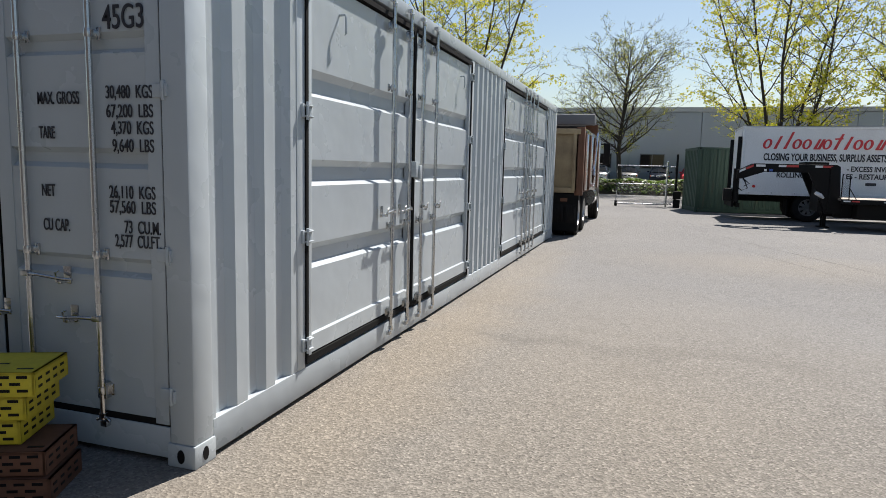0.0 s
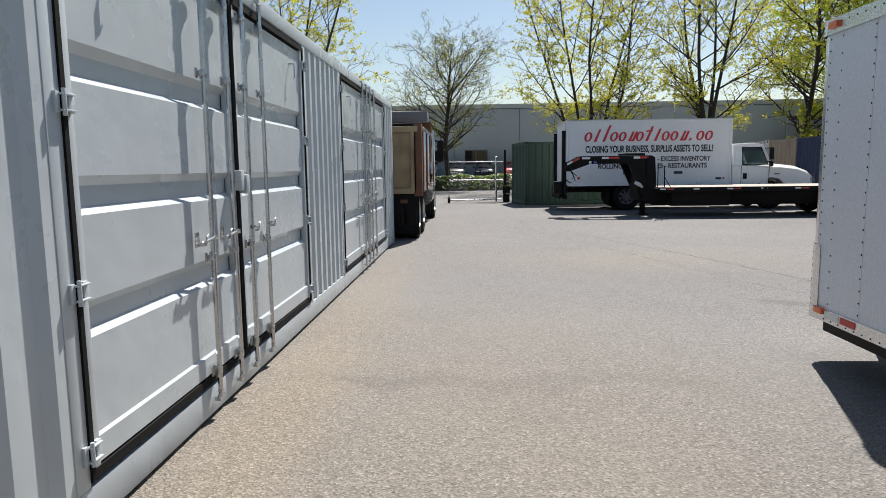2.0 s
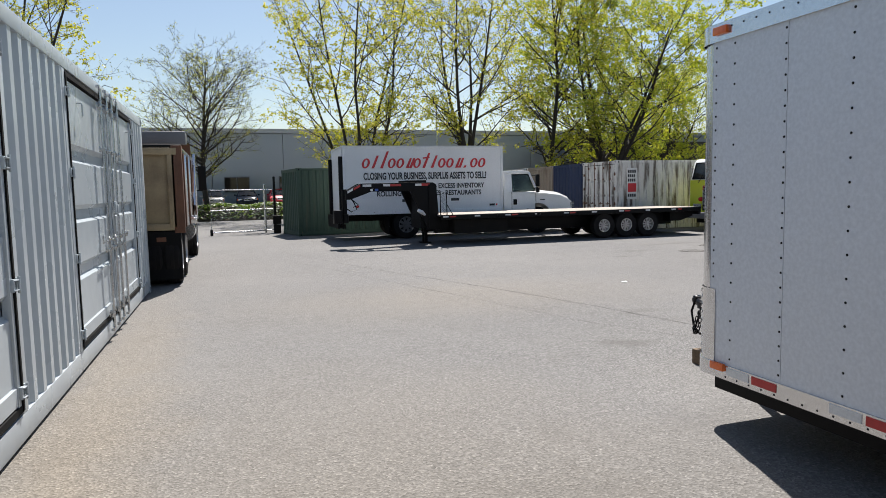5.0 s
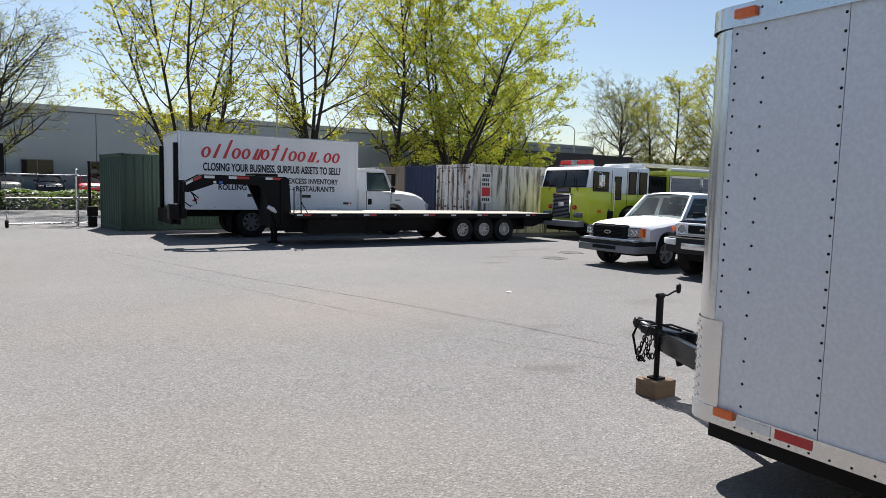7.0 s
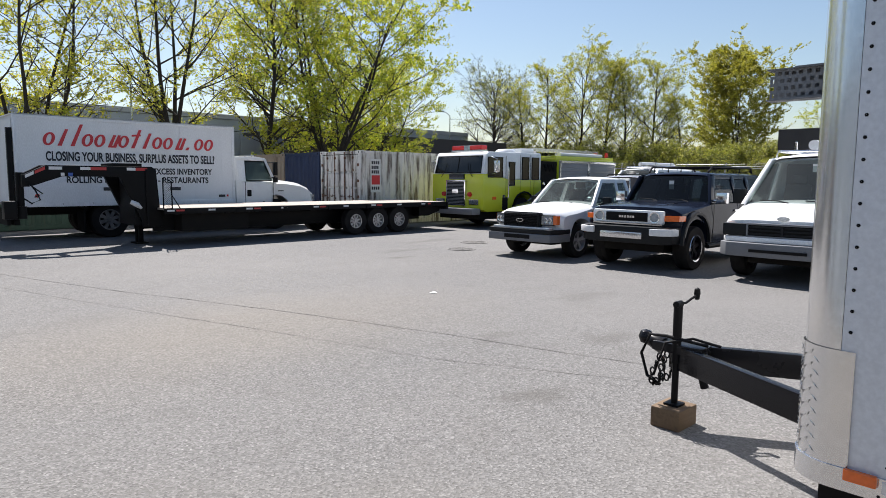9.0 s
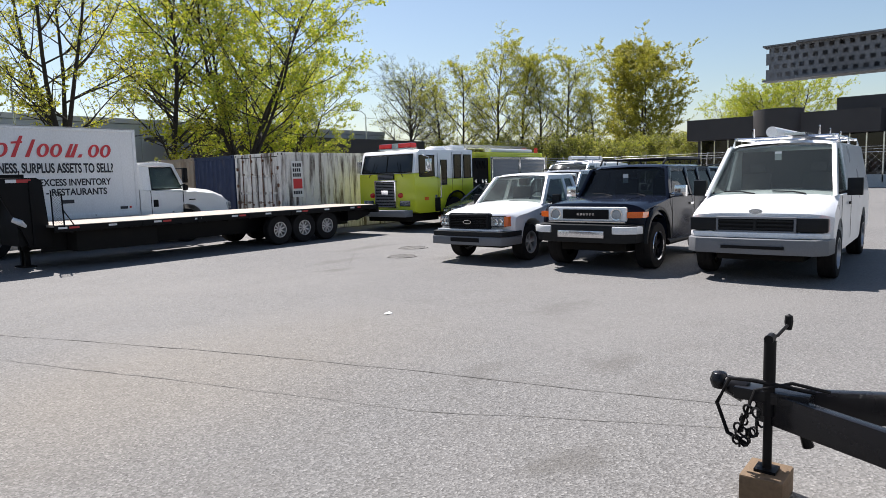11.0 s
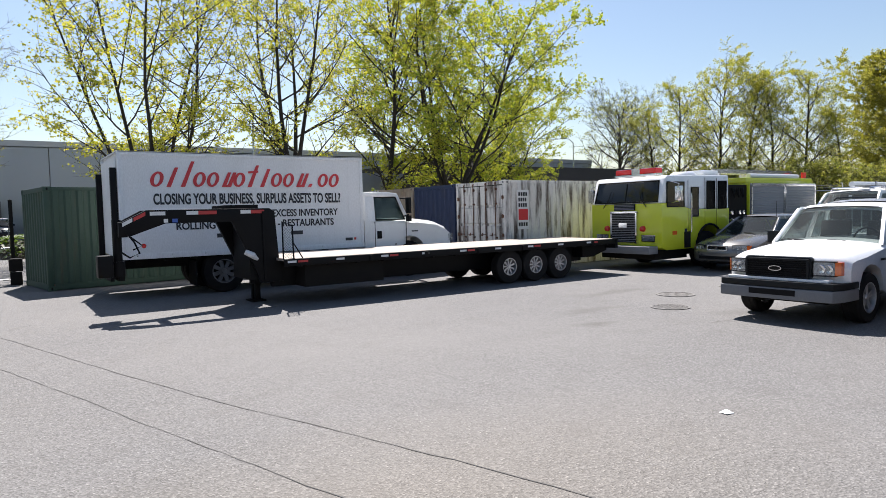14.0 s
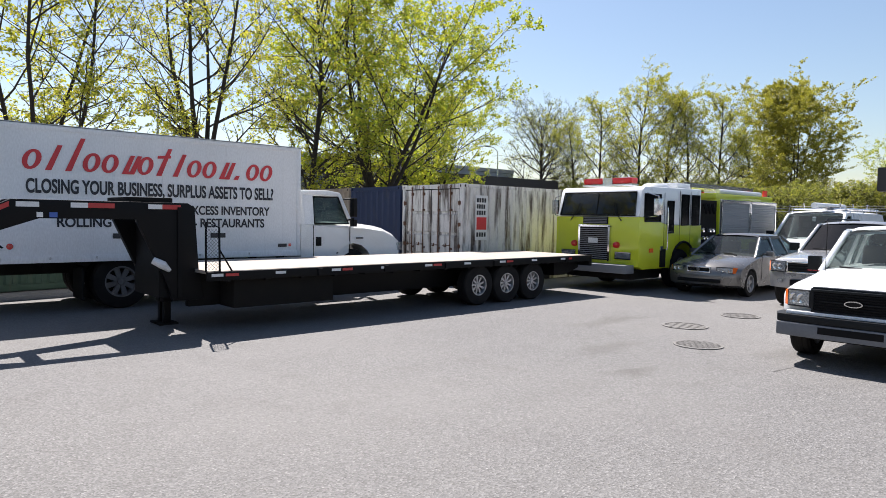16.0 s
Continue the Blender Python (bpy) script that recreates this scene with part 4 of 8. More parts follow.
    single("timber_block", Shape().box(jx - 0.125, jy - 0.10, 0.0, jx + 0.125, jy + 0.10, 0.135), WOOD_BLOCK, "weathered square timber block under the trailer jack", "block", bevel=0.01)


# ---------------------------------------------------------------- gooseneck flatbed
def build_flatbed():
    t = thing("flatbed_trailer", "long black gooseneck flatbed trailer with bleached plank deck", "trailer")
    X0, X1, YN, YF, ZT = 7.15, 16.15, 18.25, 20.70, 0.90
    n = 13
    w = (YF - YN - 0.14) / n
    pl = mesh_of("plank", Shape().box(X0 + 0.05, 0.004, ZT - 0.045, X1 - 0.05, w - 0.004, ZT + 0.004), PLANK)
    for k in range(n):
        ob = new("plank", pl)
        ob.parent = t
        ob.location = (0, YN + 0.07 + k * w, 0)
    for y in (YN, YF - 0.07):
        part("side_rail", Shape().box(X0, y, ZT - 0.13, X1, y + 0.07, ZT), BLACK, t, bevel=0.006)
    for y in (18.95, 19.85):
        part("main_beam", Shape().box(X0, y, 0.34, X1 - 0.6, y + 0.14, ZT - 0.06), BLACK, t, bevel=0.006)
    for k in range(15):
        x = X0 + 0.3 + k * (X1 - X0 - 0.6) / 14
        part("cross_member", Shape().box(x, YN + 0.06, ZT - 0.16, x + 0.06, YF - 0.06, ZT - 0.05), BLACK, t)
    part("tail_beam", Shape().box(X1 - 0.05, YN, ZT - 0.24, X1 + 0.05, YF, ZT), BLACK, t, bevel=0.008)
    part("dovetail", Shape().prism([(X1 - 0.9, ZT - 0.1), (X1, ZT - 0.15), (X1, ZT - 0.3), (X1 - 0.5, 0.45), (X1 - 0.9, 0.45)], "y", YN + 0.35, YF - 0.35), BLACK, t)
    x, k = X0 + 0.05, 0
    while x < X1 - 0.3:
        part("reflective_tape", Shape().box(x, YN - 0.004, ZT - 0.07, x + 0.17, YN, ZT - 0.03), TAPE_WHITE, t)
        if k % 2 == 0:
            part("reflective_tape", Shape().box(x + 0.205, YN - 0.004, ZT - 0.07, x + 0.40, YN, ZT - 0.03), TAPE_RED, t)
        x += 0.98
        k += 1
    for x in (8.9, 10.2, 11.6, 12.9, 15.2):
        part("stake_pocket", Shape().box(x, YN - 0.03, ZT - 0.12, x + 0.09, YN, ZT - 0.02), BLACK, t)
    for x in (12.60, 13.41, 14.22):
        part("axle", Shape().tube([(x, 18.5, 0.40), (x, 20.45, 0.40)], 0.055), CHASSIS, t)
        wheel(t, x, 18.46, 0.40, 0.395, 0.24, -1, ALLOY, 0.5, 9)
        wheel(t, x, 20.48, 0.40, 0.395, 0.24, 1, ALLOY, 0.5, 9)
    part("toolbox", Shape().box(7.6, 18.42, 0.34, 9.3, 18.9, 0.76), CHASSIS, t, bevel=0.01)
    # gooseneck: two side plates, a top box, the coupler and landing legs
    arm = [(4.52, 1.64), (4.95, 1.86), (7.10, 1.86), (7.20, 1.80), (7.26, 0.9), (7.34, 0.45), (6.9, 0.45), (6.75, 0.85), (6.40, 1.62), (5.25, 1.62), (4.70, 1.42), (4.52, 1.40)]
    for y, run in ((18.85, 0.12), (19.95, -0.62)):
        n = len(arm)
        pts = [(x, y + o + run * max(0.0, (6.3 - x) / 1.8), z) for o in (0.0, 0.12) for x, z in arm]
        part("neck_side", Shape().points(pts, [tuple(range(n)), tuple(range(n, 2 * n))[::-1]] + [(i, i + n, (i + 1) % n + n, (i + 1) % n) for i in range(n)]), BLACK, t, bevel=0.008)
        part("web_stiffener", Shape().box(6.95, y - 0.03, 0.5, 7.0, y + 0.15, 1.8), BLACK, t)
    part("neck_top", Shape().box(6.32, 18.95, 1.85, 6.92, 19.95, 1.93), CHASSIS, t, "shallow steel tray between the neck beams", bevel=0.01)
    part("neck_front", Shape().box(4.5, 18.96, 1.4, 4.64, 19.46, 1.66), BLACK, t, bevel=0.01)
    part("neck_cross", Shape().box(5.3, 18.95, 1.64, 5.45, 19.65, 1.78), BLACK, t)
    part("neck_cross", Shape().box(6.72, 18.95, 0.5, 6.86, 20.0, 1.6), BLACK, t)
    part("coupler", Shape().tube([(4.5, 19.2, 1.7), (4.5, 19.2, 0.86)], 0.075, 14).tube([(4.5, 19.2, 0.98), (4.5, 19.2, 0.72)], 0.11, 14), BLACK, t)
    part("coupler_box", Shape().box(4.16, 18.98, 0.72, 4.40, 19.25, 1.10), BLACK, t, bevel=0.02)
    part("air_hose", Shape().tube([(4.6, 18.92, 1.5), (4.72, 18.88, 1.32), (4.80, 18.88, 1.12), (4.65, 18.92, 1.05), (4.52, 18.96, 1.15)], 0.016, 8).tube([(4.62, 18.92, 1.45), (4.85, 18.88, 1.25), (4.7, 18.9, 1.18)], 0.014, 8), RUBBER, t)
    for y in (19.58, 19.78):
        leg = part("landing_leg", Shape().box(7.0, y, 0.35, 7.14, y + 0.14, 1.1).box(7.02, y + 0.02, 0.03, 7.12, y + 0.12, 0.4), BLACK, t, bevel=0.006)
        part("foot", Shape().box(6.93, y - 0.05, 0.0, 7.21, y + 0.19, 0.03), CHASSIS, leg)
    for y in (18.3, 20.6):
        hb = part("headboard_frame", Shape().tube([(7.34, y, 0.9), (7.33, y, 1.52), (7.14, y, 1.60), (7.14, y, 0.9), (7.34, y, 0.9)], 0.016, 8), BLACK, t)
        part("mesh", chain_link(7.15, y, 7.33, y, 0.92, 1.5, 0.05), BLACK, hb, smooth=0)["kind"] = "stuff"
        part("brace", Shape().tube([(7.34, y, 1.2), (7.52, y, 0.9)], 0.012, 6), BLACK, hb)
    part("ratchet_strap", Shape().tube([(6.6, 18.82, 1.05), (6.72, 18.76, 0.98), (6.82, 18.8, 0.90)], [0.05, 0.06, 0.03], 8), TAPE_WHITE, t, "crumpled white strap")
    def face(x):
        return 18.85 + 0.12 * max(0.0, (6.3 - x) / 1.8)
    for x0, x1, z0, z1, m in ((5.0, 5.25, 1.80, 1.80, TAPE_WHITE), (5.60, 5.80, 1.80, 1.80, TAPE_WHITE), (5.80, 6.12, 1.80, 1.80, TAPE_RED), (6.55, 6.74, 1.80, 1.80, TAPE_WHITE), (6.74, 7.0, 1.80, 1.80, TAPE_RED),
                             (5.36, 5.45, 1.67, 1.67, BLUE_PRINT), (5.22, 5.29, 1.67, 1.67, TAPE_WHITE), (4.56, 4.72, 1.615, 1.70, TAPE_WHITE), (4.74, 4.93, 1.705, 1.80, TAPE_RED)):
        q = [(x0, face(x0) - 0.006, z0 - 0.035), (x1, face(x1) - 0.006, z1 - 0.035), (x1, face(x1) - 0.006, z1 + 0.03), (x0, face(x0) - 0.006, z0 + 0.03)]
        part("reflective_tape", Shape().slab(q, 0.004), m, t)


# ---------------------------------------------------------------- vehicles
def arch(cx, r, cz, n=9):
    """Points over a wheel arch from front to rear."""
    return [(cx - r * math.cos(math.pi * k / (n - 1)), cz + r * math.sin(math.pi * k / (n - 1))) for k in range(n)]


def hull(profile, W, crown=0.03, nose=0.0, tuck=0.05, nose_len=0.8, bonnet=0.0):
    """A rounded body from a side profile of (x, z); nose: how far the front corners sweep back; bonnet: where the bonnet ends, before which its sides roll off."""
    cx = sum(p[0] for p in profile) / len(profile)
    zs = [p[1] for p in profile]
    zlo, zhi = min(zs), max(zs)
    x0 = min(p[0] for p in profile)
    half = (0, 0.25, 0.5, 0.68, 0.8, 0.88, 0.94, 0.975, 0.993, 1)
    rows = []
    for t in [-u for u in half[:0:-1]] + list(half):
        edge = max(0.0, (abs(t) - 0.9) / 0.1)
        roll = max(0.0, (abs(t) - 0.62) / 0.38) ** 2.4
        row = []
        for x, z in profile:
            k = max(0.0, 1 - (x - x0) / nose_len)
            up = (z - zlo) / (zhi - zlo)
            fore = min(1.0, max(0.0, (bonnet - x) / 0.35))
            xx = x + nose * k * abs(t) ** 2.5
            zz = z + crown * (1 - t * t) * max(0.0, up - 0.5) * 2 - tuck * 0.6 * edge * max(0.0, up - 0.55) * 2 - 0.10 * roll * fore * max(0.0, up - 0.5) * 2
            xx += (cx - xx) * 0.012 * edge
            belly = 0.035 * max(0.0, 0.45 - up) + 0.03 * max(0.0, up - 0.7) * 3
            row.append((xx, t * W / 2 * (1 - belly), zz))
        rows.append(row + [row[0]])
    s = Shape().grid(rows)
    n = len(profile)
    s.points([p for p in rows[0][:n]], [tuple(range(n))])
    s.points([p for p in rows[-1][:n]], [tuple(range(n))[::-1]])
    return s


def greenhouse(parent, paint, belt, roof, wb, wr, pillars, glass_mat=WINDOW, thick=0.05, roof_bow=0.04, rear_glass=True, front_label=""):
    """Roof, pillars and panes. belt: (x front, z, x rear, z); roof: (x front, x rear, z); wb, wr: half widths; pillars: pairs of x at belt and roof."""
    bx0, bz0, bx1, bz1 = belt
    rx0, rx1, rz = roof
    def bz(x):
        return bz0 + (bz1 - bz0) * (x - bx0) / (bx1 - bx0)
    rows = []
    for t in (-1, -0.96, -0.8, -0.4, 0, 0.4, 0.8, 0.96, 1):
        drop = 0.05 * max(0, (abs(t) - 0.8) / 0.2) ** 2
        rows.append([(x, t * wr, rz + roof_bow * (1 - t * t) - drop - e) for x, e in ((rx0, 0.05), (rx0 + 0.08, 0.012), (rx0 + 0.4, 0), (rx1 - 0.4, 0), (rx1 - 0.08, 0.012), (rx1, 0.05))])
    r = Shape().grid(rows)
    r.grid([[(x, y, z - 0.06) for x, y, z in row] for row in rows])
    part("roof", r, paint, parent)
    ps = [(bx0, rx0)] + list(pillars) + [(bx1, rx1)]
    for s in (-1, 1):
        for i, (b, r0) in enumerate(ps):
            w = thick * (1.25 if i in (0, len(ps) - 1) else 1)
            q = [(b - w, s * wb, bz(b)), (b + w, s * wb, bz(b)), (r0 + w, s * wr, rz - 0.04), (r0 - w, s * wr, rz - 0.04)]
            if s > 0:
                q = [q[1], q[0], q[3], q[2]]
            part("pillar", Shape().slab(q, 0.06), paint, parent, bevel=0.008)
        part("roof_edge", Shape().slab([(rx0 - 0.02, s * (wr + 0.003), rz - 0.10), (rx1 + 0.02, s * (wr + 0.003), rz - 0.10), (rx1, s * wr * 0.985, rz - 0.02), (rx0, s * wr * 0.985, rz - 0.02)][::(1 if s < 0 else -1)], 0.05), paint, parent)
        for (b0, r0), (b1, r1) in zip(ps, ps[1:]):
            q = [(b0 + thick, s * (wb - 0.012), bz(b0)), (b1 - thick, s * (wb - 0.012), bz(b1)), (r1 - thick, s * (wr - 0.012), rz - 0.09), (r0 + thick, s * (wr - 0.012), rz - 0.09)]
            part("side_window", Shape().slab(q if s < 0 else q[::-1], 0.006), glass_mat, parent, smooth=0).visible_shadow = False
    def bowed(xb, xr, zb, bow, sgn):
        rows = []
        for t in (-1, -0.6, -0.2, 0.2, 0.6, 1):
            c = bow * (1 - t * t)
            rows.append([(xb - sgn * c, t * (wb - 0.04), zb), (xr - sgn * c * 0.6, t * (wr - 0.04), rz - 0.05)])
        return Shape().grid(rows)
    part("windscreen", bowed(bx0 - 0.01, rx0 - 0.0, bz0 - 0.01, 0.10, 1), glass_mat, parent).visible_shadow = False
    if rear_glass:
        part("rear_window", bowed(bx1, rx1, bz1, 0.06, -1), glass_mat, parent).visible_shadow = False


def seats(parent, x, z, w, n=2):
    for k in range(n):
        y = (k - (n - 1) / 2) * w
        s = part("seat", Shape().box(x - 0.05, y - 0.24, z, x + 0.45, y + 0.24, z + 0.16).prism([(x + 0.36, z + 0.1), (x + 0.5, z + 0.1), (x + 0.62, z + 0.68), (x + 0.5, z + 0.68)], "y", y - 0.23, y + 0.23), INTERIOR, parent, bevel=0.03)
        part("headrest", Shape().box(x + 0.55, y - 0.12, z + 0.70, x + 0.65, y + 0.12, z + 0.86), INTERIOR, s, bevel=0.03)


def mirror(parent, x, y, z, s, material, w=0.16, h=0.2):
    m = part("door_mirror", Shape().box(x - 0.05, min(y, y + s * w), z, x + 0.06, max(y, y + s * w), z + h).tube([(x, y - s * 0.14, z + 0.03), (x, y + s * 0.02, z + 0.06)], 0.025, 8), material, parent, bevel=0.02)
    part("mirror_glass", Shape().box(x + 0.06, min(y + s * 0.02, y + s * (w - 0.02)), z + 0.02, x + 0.063, max(y + s * 0.02, y + s * (w - 0.02)), z + h - 0.02), CHROME, m)


def lamp_pair(parent, x, y, z, w, h, depth=0.08, amber=True, sweep=0.05):
    """Headlights at both sides with an amber corner."""
    for s in (-1, 1):
        a, b = s * (y - w / 2), s * (y + w / 2)
        q = [(x, a), (x + sweep, b), (x + sweep + depth, b), (x + depth, a)]
        l = part("headlight", Shape().prism(q, "z", z - h / 2, z + h / 2), LENS, parent, "clear headlight", bevel=0.008)
        part("lamp_bezel", Shape().prism([(x + 0.012, a - s * 0.014), (x + sweep + 0.012, b + s * 0.006), (x + sweep + depth, b + s * 0.006), (x + depth, a - s * 0.014)], "z", z - h / 2 - 0.014, z + h / 2 + 0.014), DARK_PLASTIC, l)
        part("reflector", Shape().prism([(px + 0.006, py * 0.998) for px, py in q[:2]] + [(x + sweep + 0.011, b * 0.998), (x + 0.011, a * 0.998)], "z", z - h / 2 + 0.008, z + h / 2 - 0.008), REFLECTOR, l)
        for f in (0.34, 0.7):
            cy = a + (b - a) * f
            part("bulb_bowl", Shape().lathe([(h * 0.15, 0.0), (h * 0.3, -0.004), (h * 0.34, 0.002)], (x + sweep * f + 0.002, cy, z), "x", 16), CHROME, l)
        if amber:
            c = s * (y + w / 2 + 0.055)
            part("turn_signal", Shape().prism([(x + sweep, b + s * 0.004), (x + sweep + 0.07, c), (x + sweep + 0.16, c), (x + sweep + 0.1, b + s * 0.004)], "z", z - h / 2, z + h / 2), AMBER, parent, "amber turn signal")


def grille(parent, x, w, z0, z1, bars, surround, bar_mat, back=BLACK, vertical=False):
    g = part("grille", Shape().box(x + 0.02, -w / 2, z0, x + 0.05, w / 2, z1), back, parent)
    fr = Shape().box(x - 0.01, -w / 2 - 0.03, z1, x + 0.05, w / 2 + 0.03, z1 + 0.03)
    fr.box(x - 0.01, -w / 2 - 0.03, z0 - 0.03, x + 0.05, w / 2 + 0.03, z0)
    fr.box(x - 0.01, -w / 2 - 0.03, z0, x + 0.05, -w / 2, z1).box(x - 0.01, w / 2, z0, x + 0.05, w / 2 + 0.03, z1)
    part("surround", fr, surround, g, bevel=0.008)
    for k in range(bars):
        if vertical:
            y = -w / 2 + w * (k + 0.5) / bars
            part("slat", Shape().box(x - 0.002, y - w / bars * 0.22, z0, x + 0.02, y + w / bars * 0.22, z1), bar_mat, g)
        else:
            z = z0 + (z1 - z0) * (k + 0.5) / bars
            part("slat", Shape().box(x - 0.002, -w / 2, z - (z1 - z0) / bars * 0.22, x + 0.02, w / 2, z + (z1 - z0) / bars * 0.22), bar_mat, g)


def emblem(parent, x, y, z, w, h, material=CHROME):
    part("badge", Shape().prism([(y + w / 2 * math.cos(a), z + h / 2 * math.sin(a)) for a in [k * math.pi / 8 for k in range(16)]], "x", x, x + 0.012), material, parent)


def wipers(parent, x, z, x2, z2, w):
    for y in (-w * 0.55, w * 0.2):
        part("wiper", Shape().tube([(x - 0.13, y, z + 0.02), (x - 0.06, y + w * 0.2, z + 0.05), (x - 0.04, y + w * 0.5, z + 0.06)], 0.012, 6), BLACK, parent)


def four_wheels(parent, xs, w, r, tw, **k):
    for x in xs:
        for s in (-1, 1):
            wheel(parent, x, s * (w / 2 - tw / 2 - 0.01), r, r, tw, s, **k)
        part("axle", Shape().tube([(x, -w / 2 + tw, r), (x, w / 2 - tw, r)], 0.06), CHASSIS, parent)


def underbody(parent, x0, x1, w, z0, z1):
    part("underbody", Shape().box(x0, -w / 2, z0, x1, w / 2, z1), CHASSIS, parent)


def build_pickup(at, turn):
    v = thing("pickup_truck", "white compact pickup truck with grey bumper", "pickup", at, turn)
    W, r = 1.72, 0.355
    prof = [(0.10, 0.46), (0.06, 0.62), (0.06, 0.80), (0.085, 0.89), (0.15, 0.945), (0.32, 0.985), (0.7, 1.02), (1.35, 1.065), (1.55, 1.08), (3.15, 1.10), (3.2, 1.10), (4.75, 1.10), (4.8, 1.05), (4.8, 0.55), (4.6, 0.52)]
    prof += arch(3.86, 0.45, 0.42)[::-1] + [(3.3, 0.36), (1.5, 0.36)] + arch(0.86, 0.45, 0.42)[::-1] + [(0.3, 0.44)]
    part("body", hull(prof, W, 0.07, 0.20, bonnet=1.45), WHITE, v)
    underbody(v, 0.3, 4.6, 1.1, 0.28, 0.75)
    four_wheels(v, (0.86, 3.86), W + 0.02, r, 0.235, rim_r=0.6, spokes=5)
    part("bumper", Shape().prism([(-0.12, -0.80), (-0.16, -0.4), (-0.16, 0.4), (-0.12, 0.80), (0.08, 0.87), (0.5, 0.875), (0.5, 0.84), (0.15, 0.8), (0.15, -0.8), (0.5, -0.84), (0.5, -0.875), (0.08, -0.87)], "z", 0.36, 0.52), GREY_PLASTIC, v, "grey painted front bumper", bevel=0.02)
    part("bumper_top", Shape().prism([(-0.10, -0.80), (-0.14, -0.4), (-0.14, 0.4), (-0.10, 0.80), (0.09, 0.868), (0.5, 0.872), (0.5, 0.84), (0.15, 0.8), (0.15, -0.8), (0.5, -0.84), (0.5, -0.872), (0.09, -0.868)], "z", 0.522, 0.615), DARK_PLASTIC, v, "black bumper pad", bevel=0.015)
    part("valance", Shape().box(-0.06, -0.72, 0.617, 0.08, 0.72, 0.655), WHITE, v, bevel=0.01)
    part("air_intake", Shape().box(-0.165, -0.33, 0.42, -0.13, 0.33, 0.50), BLACK, v)
    part("grille_shell", Shape().prism([(-0.47, 0.70), (-0.42, 0.63), (0.42, 0.63), (0.47, 0.70), (0.47, 0.93), (0.44, 0.955), (-0.44, 0.955), (-0.47, 0.93)], "x", -0.005, 0.10), DARK_PLASTIC, v, "black grille shell", bevel=0.012)
    grille(v, -0.03, 0.84, 0.68, 0.90, 7, DARK_PLASTIC, BLACK)
    part("grille_bar", Shape().box(-0.05, -0.36, 0.785, -0.034, 0.36, 0.798), DARK_PLASTIC, v)
    emblem(v, -0.07, 0, 0.79, 0.19, 0.075)
    emblem(v, -0.073, 0, 0.79, 0.165, 0.055, CHASSIS)
    lamp_pair(v, 0.02, 0.615, 0.80, 0.25, 0.18)
    greenhouse(v, WHITE, (1.45, 1.07, 3.05, 1.10), (1.98, 2.95, 1.66), 0.82, 0.66, [(2.52, 2.55)])
    part("dashboard", Shape().box(1.5, -0.72, 0.95, 1.85, 0.72, 1.1), INTERIOR, v, bevel=0.03)
    part("steering_wheel", Shape().tube([(1.98 + 0.06 * math.sin(a), -0.36 + 0.18 * math.cos(a), 1.13 + 0.17 * math.sin(a)) for a in [k * math.pi / 8 for k in range(17)]], 0.014, 6, False), BLACK, v)
    seats(v, 2.1, 0.72, 0.72)
    part("cargo_bed", Shape().box(3.15, -0.72, 0.85, 4.72, 0.72, 0.87), CHASSIS, v)
    for y in (-0.55, -0.4, -0.25, -0.1, 0.05, 0.2, 0.35, 0.5):
        part("headache_rack_bar", Shape().tube([(3.2, y, 1.1), (3.2, y, 1.62)], 0.012, 6), WHITE, v)
    part("headache_rack", Shape().tube([(3.2, -0.7, 1.1), (3.2, -0.66, 1.64), (3.2, 0.66, 1.64), (3.2, 0.7, 1.1)], 0.025, 8), WHITE, v)
    for s in (-1, 1):
        mirror(v, 1.72, s * 0.88, 1.05, s, DARK_PLASTIC)
        part("door_handle", Shape().box(2.75, s * 0.865 - 0.01, 0.93, 2.9, s * 0.865 + 0.01, 0.965), DARK_PLASTIC, v)
        part("door_seam", Shape().box(1.5, s * 0.862 - 0.002, 0.45, 1.512, s * 0.862 + 0.002, 1.05), BLACK, v)
        part("door_seam", Shape().box(3.0, s * 0.862 - 0.002, 0.45, 3.012, s * 0.862 + 0.002, 1.05), BLACK, v)
        part("taillight", Shape().box(4.72, s * 0.8 - 0.07, 0.72, 4.81, s * 0.8 + 0.07, 1.05), RED_LENS, v)
        part("vent_badge", Shape().box(1.2, s * 0.866 - 0.003, 0.86, 1.36, s * 0.866 + 0.003, 0.89), BLACK, v)
    part("aerial", Shape().tube([(1.3, 0.7, 1.05), (1.32, 0.7, 1.75)], 0.004, 5), BLACK, v)
    wipers(v, 1.45, 1.07, 0, 0, 0.8)
    return v


